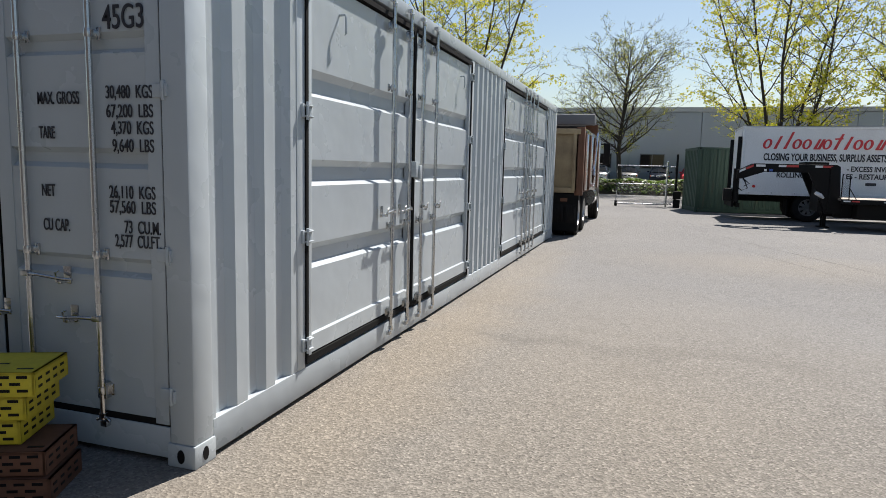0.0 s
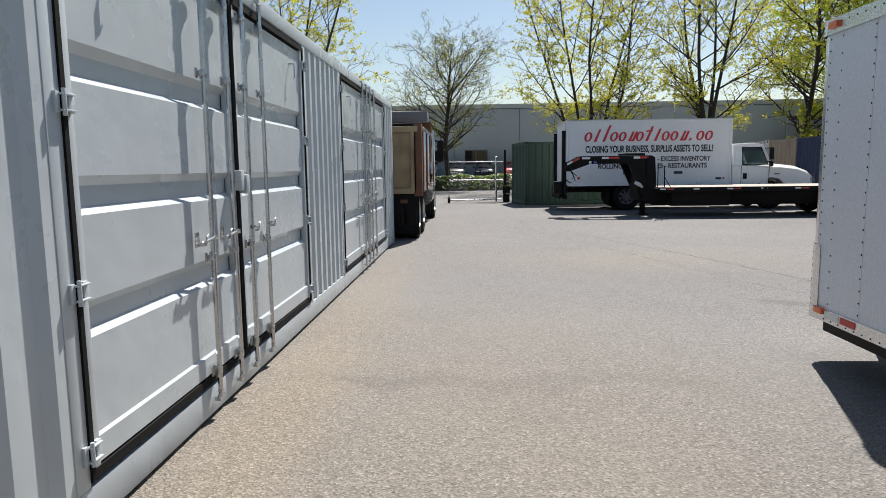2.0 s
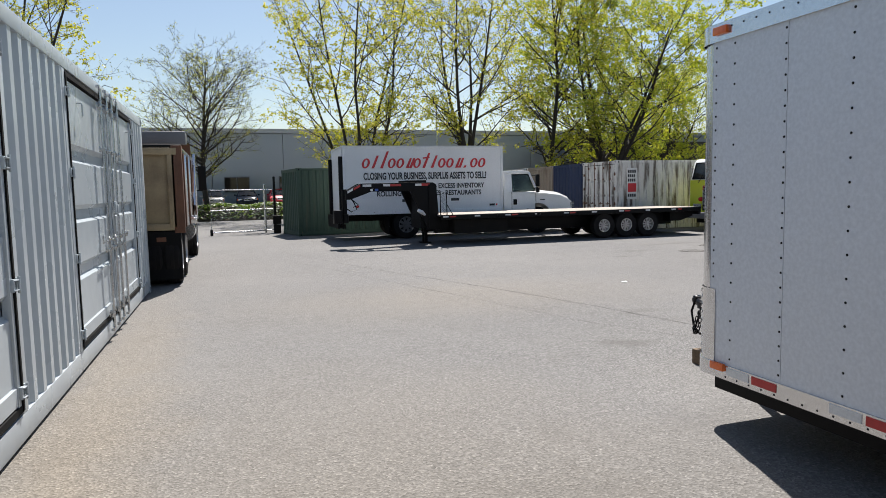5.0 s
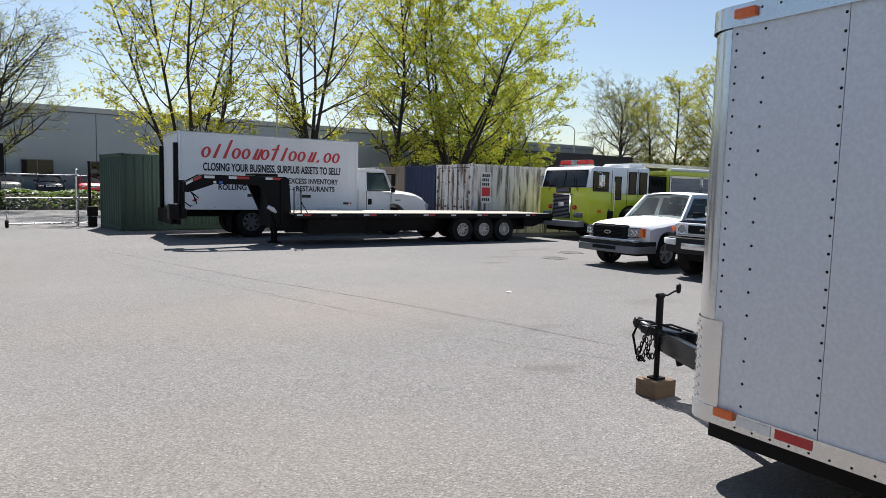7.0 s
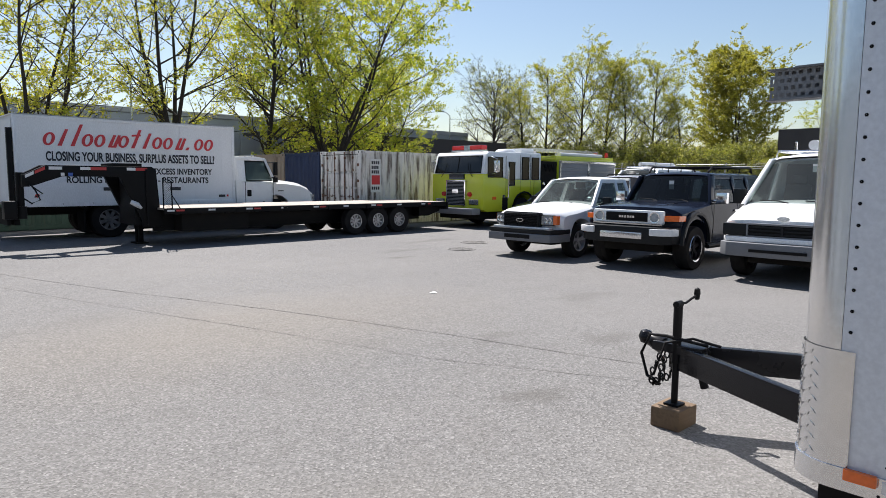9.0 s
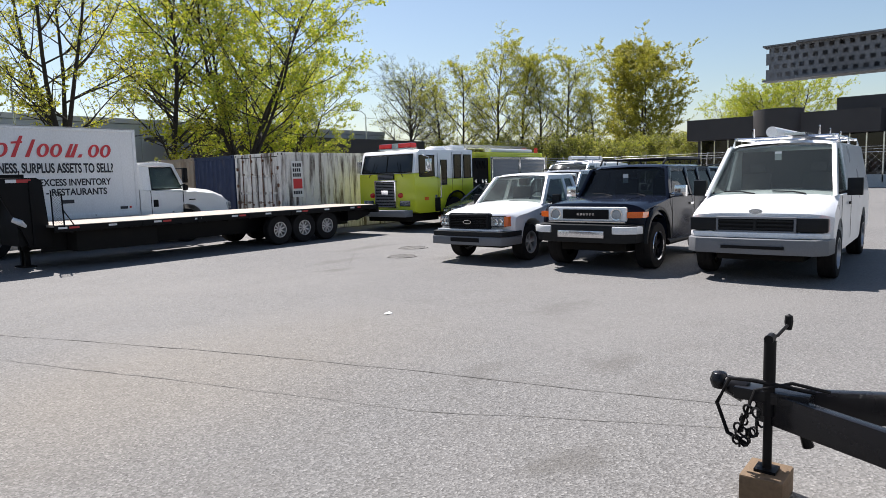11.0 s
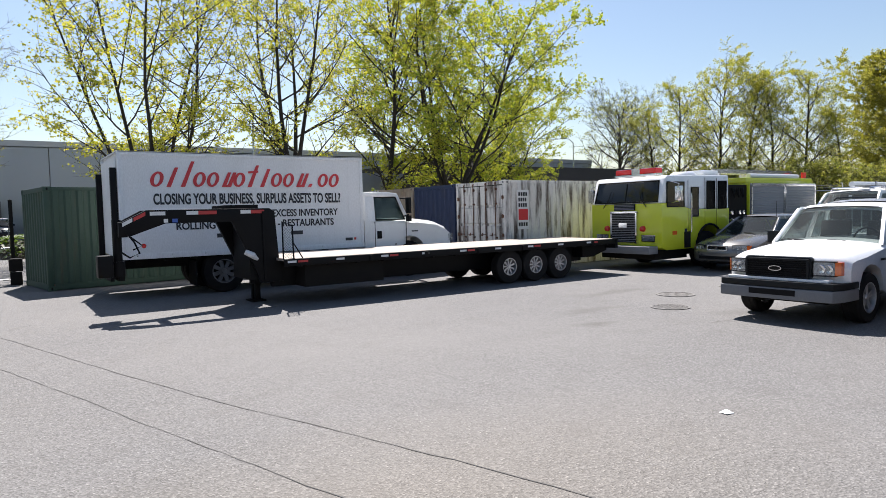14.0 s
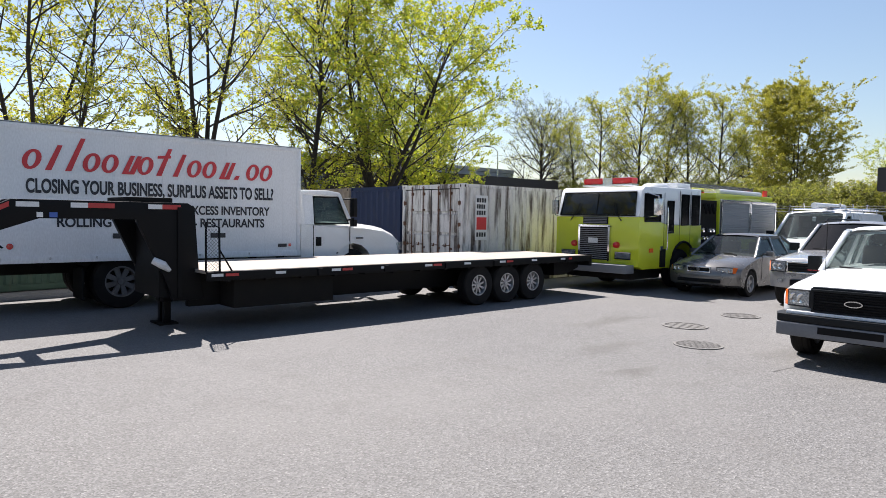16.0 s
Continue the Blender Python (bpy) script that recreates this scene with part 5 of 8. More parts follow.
def build_offroader(at, turn):
    v = thing("suv", "dark navy boxy off-road wagon with white grille and roof rack", "suv", at, turn)
    W, r = 1.88, 0.40
    prof = [(0.12, 0.62), (0.10, 0.78), (0.10, 0.98), (0.16, 1.12), (0.4, 1.16), (1.5, 1.20), (1.62, 1.21), (4.3, 1.21), (4.42, 1.1), (4.45, 0.6), (4.3, 0.55)]
    prof += arch(3.5, 0.50, 0.48)[::-1] + [(2.95, 0.42), (1.4, 0.42)] + arch(0.82, 0.50, 0.48)[::-1] + [(0.3, 0.55)]
    part("body", hull(prof, W, 0.03, 0.14, bonnet=1.5), NAVY, v)
    underbody(v, 0.3, 4.2, 1.2, 0.32, 0.85)
    four_wheels(v, (0.82, 3.5), W + 0.06, r, 0.27, rim_r=0.60, spokes=6, rim_material=BLACK_GLOSS)
    for x in (0.82, 3.5):
        for s in (-1, 1):
            part("rim_ring", Shape().lathe([(0.225, 0.0), (0.245, s * 0.012), (0.25, 0.0)], (x, s * (W / 2 + 0.02), r), "y", 28), CHROME, v)
            pts = arch(x, 0.53, 0.48, 13)
            part("arch_flare", Shape().grid([[(px, s * (W / 2 - 0.01), pz) for px, pz in pts], [(px, s * (W / 2 + 0.045), pz) for px, pz in pts], [(x + (px - x) * 1.09, s * (W / 2 + 0.045), 0.48 + (pz - 0.48) * 1.09) for px, pz in pts], [(x + (px - x) * 1.12, s * (W / 2 - 0.005), 0.48 + (pz - 0.48) * 1.12) for px, pz in pts]]), DARK_PLASTIC, v)
    part("bumper", Shape().prism([(-0.14, -0.72), (-0.16, 0), (-0.14, 0.72), (0.0, 0.9), (0.4, 0.94), (0.4, -0.94), (0.0, -0.9)], "z", 0.50, 0.80), DARK_PLASTIC, v, "dark front bumper", bevel=0.03)
    part("bumper_bar", Shape().box(-0.185, -0.42, 0.585, -0.14, 0.42, 0.70), ALU, v, "bright bumper insert", bevel=0.01)
    for s in (-1, 1):
        part("bumper_corner", Shape().prism([(-0.185, s * 0.56), (-0.175, s * 0.74), (-0.04, s * 0.93), (0.12, s * 0.968), (0.12, s * 0.9), (-0.08, s * 0.56)], "z", 0.655, 0.775), TAPE_WHITE, v, "white bumper corner", bevel=0.015)
    g = part("grille", Shape().box(0.02, -0.71, 0.845, 0.12, 0.71, 1.085), WHITE, v, "white grille panel with round lamps", bevel=0.03)
    part("mesh", Shape().box(0.012, -0.42, 0.885, 0.03, 0.42, 1.045), BLACK, g)
    for k in range(6):
        part("letter_block", Shape().box(0.004, -0.165 + k * 0.055, 0.945, 0.014, -0.125 + k * 0.055, 0.985), CHROME, g)
    for s in (-1, 1):
        l = part("headlight", Shape().lathe([(0.001, -0.02), (0.085, -0.012), (0.09, 0.03)], (0.02, s * 0.555, 0.965), "x", 20), LENS, v, "round clear headlight")
        part("bezel", Shape().lathe([(0.08, -0.012), (0.10, -0.015), (0.105, 0.03)], (0.02, s * 0.555, 0.965), "x", 20), CHROME, l)
        part("turn_signal", Shape().prism([(0.07, s * 0.70), (0.18, s * 0.935), (0.42, s * 0.943), (0.42, s * 0.9), (0.15, s * 0.72)], "z", 0.905, 1.0), AMBER, v, "amber wrap-round turn signal")
        mirror(v, 1.62, s * 0.96, 1.20, s, CHROME, 0.2, 0.2)
        part("door_handle", Shape().box(2.5, s * 0.945 - 0.012, 1.02, 2.68, s * 0.945 + 0.012, 1.06), CHROME, v)
        part("door_seam", Shape().box(1.55, s * 0.941 - 0.002, 0.55, 1.565, s * 0.941 + 0.002, 1.2), BLACK, v)
        part("door_seam", Shape().box(2.75, s * 0.941 - 0.002, 0.55, 2.765, s * 0.941 + 0.002, 1.2), BLACK, v)
        part("side_step", Shape().tube([(1.35, s * 0.93, 0.40), (3.0, s * 0.93, 0.40)], 0.045, 10), BLACK, v)
    part("bumper_trim", Shape().box(0.02, -0.7, 0.825, 0.07, 0.7, 0.845), CHROME, v)
    part("hood_bulge", Shape().prism([(0.35, 1.16), (0.5, 1.19), (1.3, 1.225), (1.5, 1.2)], "y", -0.5, 0.5), NAVY, v, bevel=0.01)
    greenhouse(v, NAVY, (1.58, 1.20, 4.32, 1.21), (1.86, 4.15, 1.76), 0.90, 0.76, [(2.72, 2.72), (3.45, 3.42)], TINTED, 0.07)
    part("dashboard", Shape().box(1.62, -0.75, 1.05, 1.95, 0.75, 1.22), INTERIOR, v, bevel=0.03)
    seats(v, 2.2, 0.85, 0.78)
    rk = part("roof_rack", Shape().tube([(1.95, -0.62, 1.79), (2.1, -0.64, 1.90), (4.0, -0.64, 1.90), (4.1, -0.62, 1.79)], 0.02, 8).tube([(1.95, 0.62, 1.79), (2.1, 0.64, 1.90), (4.0, 0.64, 1.90), (4.1, 0.62, 1.79)], 0.02, 8), BLACK, v, "black tubular roof rack")
    for x in (2.2, 2.8, 3.4, 3.95):
        part("crossbar", Shape().tube([(x, -0.64, 1.80), (x, -0.64, 1.89), (x, 0.64, 1.89), (x, 0.64, 1.80)], 0.016, 8), BLACK, rk)
    part("windscreen_tag", Shape().box(1.70, -0.05, 1.45, 1.705, 0.05, 1.62), TAPE_WHITE, v)
    wipers(v, 1.6, 1.2, 0, 0, 0.85)
    return v


def build_van(at, turn, racked):
    v = thing("cargo_van", "white full-size cargo van with ladder rack on its roof", "van", at, turn, "white vans")
    W, r = 1.95, 0.37
    prof = [(0.12, 0.48), (0.08, 0.72), (0.10, 0.98), (0.20, 1.07), (0.85, 1.22), (1.0, 1.25), (5.2, 1.25), (5.3, 1.1), (5.3, 0.55), (5.1, 0.5)]
    prof += arch(4.2, 0.46, 0.44)[::-1] + [(3.6, 0.38), (1.4, 0.38)] + arch(0.86, 0.46, 0.44)[::-1] + [(0.3, 0.46)]
    part("body", hull(prof, W, 0.05, 0.18, bonnet=0.9), WHITE, v)
    underbody(v, 0.3, 5.0, 1.2, 0.28, 0.8)
    four_wheels(v, (0.86, 4.2), W + 0.02, r, 0.24, spokes=8, holes=True)
    part("bumper", Shape().prism([(-0.14, -0.80), (-0.19, 0), (-0.14, 0.80), (0.02, 0.95), (0.4, 0.985), (0.4, 0.95), (0.1, 0.85), (0.1, -0.85), (0.4, -0.95), (0.4, -0.985), (0.02, -0.95)], "z", 0.42, 0.64), GREY_PLASTIC, v, "grey step bumper", bevel=0.03)
    part("bumper_slot", Shape().box(-0.195, -0.42, 0.50, -0.15, 0.42, 0.545), BLACK, v)
    grille(v, 0.0, 1.02, 0.75, 0.92, 3, GREY_PLASTIC, DARK_PLASTIC)
    part("lamp_panel", Shape().box(0.03, -0.93, 0.74, 0.14, 0.93, 0.935), DARK_PLASTIC, v, "dark lamp and grille surround", bevel=0.02)
    part("nose_strip", Shape().prism([(0.02, -0.86), (-0.03, -0.4), (-0.03, 0.4), (0.02, 0.86), (0.14, 0.95), (0.14, -0.95)], "z", 0.645, 0.725), WHITE, v, bevel=0.015)
    part("grille_rib", Shape().box(-0.006, -0.02, 0.75, 0.03, 0.02, 0.92), DARK_PLASTIC, v)
    lamp_pair(v, 0.04, 0.73, 0.83, 0.27, 0.17)
    emblem(v, 0.03, 0, 1.03, 0.19, 0.075)
    greenhouse(v, WHITE, (0.88, 1.23, 5.25, 1.25), (1.72, 5.15, 2.06), 0.94, 0.80, [(2.1, 2.2)], WINDOW, 0.07, 0.05)
    for s in (-1, 1):
        q = [(2.2, s * 0.95, 1.22), (5.2, s * 0.95, 1.22), (5.12, s * 0.807, 2.0), (2.3, s * 0.807, 2.0)]
        part("side_panel", Shape().slab(q if s < 0 else q[::-1], 0.03), WHITE, v)
        mirror(v, 1.2, s * 1.02, 1.22, s, DARK_PLASTIC, 0.2, 0.26)
        part("door_seam", Shape().box(2.15, s * 0.978 - 0.002, 0.5, 2.165, s * 0.978 + 0.002, 1.22), BLACK, v)
        part("door_seam", Shape().box(1.02, s * 0.978 - 0.002, 0.75, 1.035, s * 0.978 + 0.002, 1.22), BLACK, v)
        part("door_handle", Shape().box(1.95, s * 0.98 - 0.012, 1.05, 2.08, s * 0.98 + 0.012, 1.09), DARK_PLASTIC, v)
    part("dashboard", Shape().box(1.0, -0.8, 1.1, 1.5, 0.8, 1.26), INTERIOR, v, bevel=0.03)
    part("bulkhead", Shape().box(2.6, -0.8, 0.6, 2.64, 0.8, 1.95), INTERIOR, v)
    seats(v, 1.75, 0.88, 0.95)
    part("parking_permit", Shape().box(1.52, -0.05, 1.78, 1.525, 0.05, 1.92), TAPE_WHITE, v)
    wipers(v, 0.95, 1.24, 0, 0, 0.95)
    if racked:
        rk = part("ladder_rack", Shape().tube([(1.9, -0.72, 2.16), (5.0, -0.72, 2.16)], 0.025, 8).tube([(1.9, 0.72, 2.16), (5.0, 0.72, 2.16)], 0.025, 8), ALU, v, "aluminium ladder rack")
        for x in (2.0, 3.2, 4.6):
            part("crossbar", Shape().tube([(x, -0.8, 2.04), (x, -0.78, 2.16), (x, 0.78, 2.16), (x, 0.8, 2.04)], 0.022, 8), ALU, rk)
            for s in (-1, 1):
                part("ladder_stop", Shape().tube([(x, s * 0.5, 2.16), (x, s * 0.5, 2.32), (x + 0.09, s * 0.5, 2.33), (x + 0.12, s * 0.5, 2.18)], 0.014, 6), ALU, rk)
        part("conduit_tube", Shape().tube([(2.1, 0.22, 2.27), (4.8, 0.22, 2.27)], 0.09, 14), TAPE_WHITE, rk, "white plastic pipe carrier")
        part("plank", Shape().box(1.7, -0.35, 2.18, 4.9, -0.05, 2.22), ALU, rk)
    return v


def build_sedan(at, turn, paint, name, label, lights=True):
    v = thing(name, label, "car", at, turn)
    W, r = 1.71, 0.305
    prof = [(0.05, 0.28), (0.0, 0.45), (0.03, 0.60), (0.14, 0.70), (0.5, 0.80), (1.15, 0.89), (1.3, 0.91), (3.7, 0.95), (4.3, 0.93), (4.45, 0.85), (4.5, 0.5), (4.4, 0.30)]
    prof += arch(3.45, 0.36, 0.32)[::-1] + [(3.0, 0.22), (1.3, 0.22)] + arch(0.82, 0.36, 0.32)[::-1] + [(0.3, 0.22)]
    part("body", hull(prof, W, 0.05, 0.26, bonnet=1.2), paint, v)
    underbody(v, 0.25, 4.3, 1.1, 0.2, 0.6)
    four_wheels(v, (0.82, 3.45), W + 0.01, r, 0.2, spokes=5, rim_r=0.64)
    grille(v, 0.01, 0.50, 0.58, 0.66, 3, CHROME, DARK_PLASTIC)
    part("lower_intake", Shape().box(-0.012, -0.5, 0.33, 0.06, 0.5, 0.41), BLACK, v, bevel=0.01)
    emblem(v, -0.02, 0, 0.63, 0.09, 0.09)
    lamp_pair(v, 0.06, 0.56, 0.62, 0.32, 0.12, 0.12, True, 0.10)
    greenhouse(v, paint, (1.22, 0.91, 4.05, 0.96), (1.95, 3.30, 1.41), 0.80, 0.60, [(2.35, 2.45), (3.2, 3.1)], WINDOW, 0.035)
    part("dashboard", Shape().box(1.3, -0.7, 0.8, 1.75, 0.7, 0.94), INTERIOR, v, bevel=0.03)
    seats(v, 1.95, 0.55, 0.7)
    for s in (-1, 1):
        mirror(v, 1.65, s * 0.87, 0.92, s, paint, 0.15, 0.12)
        part("door_handle", Shape().box(2.25, s * 0.857 - 0.01, 0.80, 2.4, s * 0.857 + 0.01, 0.83), CHROME, v)
        part("door_seam", Shape().box(1.42, s * 0.8565 - 0.002, 0.35, 1.43, s * 0.8565 + 0.002, 0.88), BLACK, v)
        part("door_seam", Shape().box(2.45, s * 0.8565 - 0.002, 0.3, 2.46, s * 0.8565 + 0.002, 0.9), BLACK, v)
        part("taillight", Shape().box(4.38, s * 0.66 - 0.12, 0.68, 4.49, s * 0.66 + 0.12, 0.84), RED_LENS, v)
    wipers(v, 1.25, 0.91, 0, 0, 0.7)
    return v


def build_wagon(at, turn, paint, label):
    v = thing("suv", label, "suv", at, turn)
    W, r = 1.89, 0.375
    prof = [(0.08, 0.42), (0.03, 0.65), (0.05, 0.88), (0.16, 1.0), (0.5, 1.05), (1.4, 1.12), (1.55, 1.13), (4.6, 1.14), (4.7, 1.0), (4.75, 0.5), (4.6, 0.45)]
    prof += arch(3.7, 0.45, 0.42)[::-1] + [(3.2, 0.34), (1.4, 0.34)] + arch(0.86, 0.45, 0.42)[::-1] + [(0.3, 0.4)]
    part("body", hull(prof, W, 0.04, 0.18, bonnet=1.45), paint, v)
    underbody(v, 0.3, 4.5, 1.2, 0.28, 0.75)
    four_wheels(v, (0.86, 3.7), W + 0.02, r, 0.24, spokes=6)
    grille(v, 0.0, 0.98, 0.76, 0.93, 3, CHROME, DARK_PLASTIC)
    for k in range(3):
        part("letter_block", Shape().box(-0.015, -0.13 + k * 0.09, 0.805, 0.0, -0.06 + k * 0.09, 0.885), RED_PRINT, v)
    part("lower_intake", Shape().box(-0.01, -0.45, 0.48, 0.06, 0.45, 0.60), BLACK, v, bevel=0.01)
    lamp_pair(v, 0.02, 0.70, 0.85, 0.30, 0.19)
    for s in (-1, 1):
        part("fog_lamp", Shape().lathe([(0.001, -0.01), (0.05, -0.006), (0.055, 0.04)], (0.05, s * 0.66, 0.56), "x", 14), LENS, v)
        mirror(v, 1.7, s * 0.97, 1.12, s, DARK_PLASTIC, 0.18, 0.17)
        part("door_seam", Shape().box(1.6, s * 0.946 - 0.002, 0.5, 1.61, s * 0.946 + 0.002, 1.1), BLACK, v)
        part("door_seam", Shape().box(2.7, s * 0.946 - 0.002, 0.5, 2.71, s * 0.946 + 0.002, 1.1), BLACK, v)
        part("door_handle", Shape().box(2.5, s * 0.948 - 0.01, 0.98, 2.65, s * 0.948 + 0.01, 1.02), paint, v)
        part("roof_rail", Shape().tube([(2.2, s * 0.62, 1.76), (2.3, s * 0.62, 1.81), (4.2, s * 0.62, 1.81), (4.3, s * 0.62, 1.76)], 0.018, 8), BLACK, v)
    emblem(v, -0.01, 0, 0.985, 0.16, 0.05)
    greenhouse(v, paint, (1.5, 1.12, 4.65, 1.14), (2.1, 4.4, 1.74), 0.89, 0.73, [(2.68, 2.72), (3.6, 3.58)], DARK_WINDOW, 0.045)
    part("dashboard", Shape().box(1.55, -0.75, 1.0, 1.95, 0.75, 1.15), INTERIOR, v, bevel=0.03)
    seats(v, 2.2, 0.75, 0.78)
    wipers(v, 1.52, 1.13, 0, 0, 0.85)
    return v


SCRIPT_SLOTS = "oiloouotioos.oo"


def build_box_truck():
    X0, X1, Y0, Z0, Z1 = 4.90, 10.58, 21.7, 0.88, 3.14
    Y1 = Y0 + 2.44
    t = thing("box_truck", "white box truck with red script and black slogans on its side", "truck")
    b = part("cargo_box", Shape().box(X0 + 0.06, Y0 + 0.012, Z0, X1 - 0.06, Y1 - 0.012, Z1 - 0.02), WHITE_BOX, t)
    for z0, z1 in ((Z0 - 0.02, Z0 + 0.10), (Z1 - 0.10, Z1)):
        for y in (Y0, Y1 - 0.05):
            part("edge_rail", Shape().box(X0, y, z0, X1, y + 0.05, z1), WHITE_BOX, b, bevel=0.006)
    for x in (X0, X1 - 0.10):
        for y in (Y0 - 0.004, Y1 - 0.1):
            part("corner_post", Shape().box(x, y, Z0, x + 0.10, y + 0.10, Z1 - 0.02), WHITE_BOX, b, bevel=0.03)
    part("roof", Shape().box(X0, Y0, Z1 - 0.02, X1, Y1, Z1), WHITE_BOX, b)
    for k in range(1, 14):
        x = X0 + (X1 - X0) * k / 14
        part("panel_seam", Shape().box(x - 0.012, Y0 + 0.008, Z0 + 0.1, x + 0.012, Y0 + 0.013, Z1 - 0.1), WHITE_BOX, b)
    yf = Y0 + 0.004
    # brand script as plain slanted strokes
    sl, x, w = 0.38, 5.50, 4.40 / len(SCRIPT_SLOTS)
    for ch in SCRIPT_SLOTS:
        base, xh, tall = 2.39, 0.33, 0.56
        s = Shape()
        if ch == "o":
            n = 18
            ring = []
            for k in range(n):
                a = 2 * math.pi * k / n
                ring.append((math.cos(a), math.sin(a)))
            pts = []
            for yy in (yf - 0.004, yf):
                for sc in (1.0, 0.42):
                    for cx, sz in ring:
                        zz = base + xh / 2 + sz * xh / 2 * (sc if sc == 1 else 0.72)
                        pts.append((x + w * 0.45 + cx * w * 0.46 * sc + (zz - base) * sl * 0.6, yy, zz))
            f = [(k, (k + 1) % n, n + (k + 1) % n, n + k) for k in range(n)]
            s.points(pts, f)
        else:
            h = {"l": tall, "i": 0.42, "t": 0.50, "u": xh, "s": xh, ".": 0.08}[ch]
            q = [(x + w * 0.2, base), (x + w * 0.52, base), (x + w * 0.55 + h * sl, base + h), (x + w * 0.3 + h * sl, base + h)]
            s.prism(q, "y", yf - 0.004, yf)
            if ch in "us":
                s.prism([(p + w * 0.4, q2) for p, q2 in q], "y", yf - 0.0055, yf)
                s.prism([(x + w * 0.3, base), (x + w * 0.8, base), (x + w * 0.85, base + 0.05), (x + w * 0.34, base + 0.05)], "y", yf - 0.007, yf)
            if ch == "t":
                s.prism([(x + w * 0.3, base + 0.31), (x + w * 1.1, base + 0.33), (x + w * 1.1, base + 0.38), (x + w * 0.3, base + 0.36)], "y", yf - 0.007, yf)
        part("brand_stroke", s, RED_PRINT, b)
        x += w
    lettering("CLOSING YOUR BUSINESS, SURPLUS ASSETS TO SELL?", b, (5.58, yf, 2.02), 4.36, 0.22, BLACK_PRINT, bold=0.032)
    lettering("- EXCESS INVENTORY", b, (8.06, yf, 1.70), 1.80, 0.16, BLACK_PRINT, bold=0.026)
    lettering("ROLLING ST", b, (6.02, yf, 1.46), 1.12, 0.16, BLACK_PRINT, bold=0.026)
    lettering("ES - RESTAURANTS", b, (8.06, yf, 1.46), 1.68, 0.16, BLACK_PRINT, bold=0.026)
    for x0, x1 in ((6.88, 7.10), (8.62, 8.92)):
        part("web_line", Shape().box(x0, yf - 0.003, 1.255, x1, yf, 1.345), BLACK_PRINT, b)
    part("sticker", Shape().box(10.05, yf - 0.003, 1.05, 10.25, yf, 1.12), BLACK_PRINT, b)
    part("sticker", Shape().box(10.29, yf - 0.003, 1.06, 10.35, yf, 1.12), RED_LENS, b)
    for x, z in ((5.35, 1.14),):
        part("side_marker", Shape().lathe([(0.001, -0.02), (0.04, -0.015), (0.05, 0)], (x, yf, z), "y", 12), RED_LENS, b)
    for x in (5.2, 5.9, 6.6, 7.4, 8.4, 9.4):
        part("scuff_bolt", Shape().box(x, yf - 0.004, Z0 + 0.03, x + 0.03, yf, Z0 + 0.07), BLACK, b)
    # rear door frame and lift gate
    part("rear_door", Shape().box(X0 - 0.01, Y0 + 0.15, Z0 + 0.05, X0 + 0.03, Y1 - 0.15, Z1 - 0.12), WHITE_BOX, b)
    for y in (Y0 + 0.02, Y1 - 0.14):
        part("lift_rail", Shape().box(X0 - 0.13, y, 0.55, X0 - 0.01, y + 0.12, Z1 - 0.35), BLACK, t, bevel=0.008)
    part("lift_platform", Shape().box(X0 - 0.20, Y0 + 0.1, 0.42, X0 - 0.13, Y1 - 0.1, 0.84), CHASSIS, t)
    # chassis
    for y in (22.45, 23.35):
        part("frame_rail", Shape().box(5.0, y, 0.62, 12.9, y + 0.1, 0.86), CHASSIS, t)
    for k in range(9):
        part("sub_frame", Shape().box(5.2 + k * 0.62, Y0 + 0.1, 0.78, 5.28 + k * 0.62, Y1 - 0.1, 0.9), CHASSIS, t)
    part("rear_bumper", Shape().box(4.85, Y0 + 0.1, 0.42, 4.97, Y1 - 0.1, 0.56).box(4.9, 22.4, 0.5, 5.0, 22.5, 0.8), CHASSIS, t)
    part("fuel_tank", Shape().tube([(9.2, 22.1, 0.62), (10.4, 22.1, 0.62)], 0.26, 16), ALU, t)
    part("battery_box", Shape().box(8.2, 21.85, 0.45, 8.8, 22.3, 0.82), CHASSIS, t, bevel=0.02)
    part("mudflap", Shape().box(6.4, 21.75, 0.2, 6.43, 22.4, 0.75), RUBBER, t)
    for y, s in ((21.95, -1), (22.25, -1), (23.6, 1), (23.9, 1)):
        wheel(t, 7.05, y, 0.48, 0.48, 0.25, s, RIM_STEEL, 0.56, 8, True)
    for y, s in ((21.98, -1), (23.86, 1)):
        wheel(t, 12.0, y, 0.48, 0.48, 0.26, s, RIM_STEEL, 0.56, 8, True)
    part("axle", Shape().tube([(7.05, 22.0, 0.48), (7.05, 23.9, 0.48)], 0.1).tube([(12.0, 22.0, 0.48), (12.0, 23.9, 0.48)], 0.07), CHASSIS, t)
    # cab
    cy = 22.92
    body = [(10.66, 0.72), (10.66, 1.52), (12.02, 1.52), (12.3, 1.52), (13.0, 1.44), (13.4, 1.30), (13.58, 1.12), (13.6, 0.7), (13.4, 0.55), (12.62, 0.55)] + [(12.0 + 0.6 * math.cos(math.pi * k / 8), 0.5 + 0.6 * math.sin(math.pi * k / 8)) for k in range(9)] + [(11.35, 0.5), (10.7, 0.5)]
    hood = []
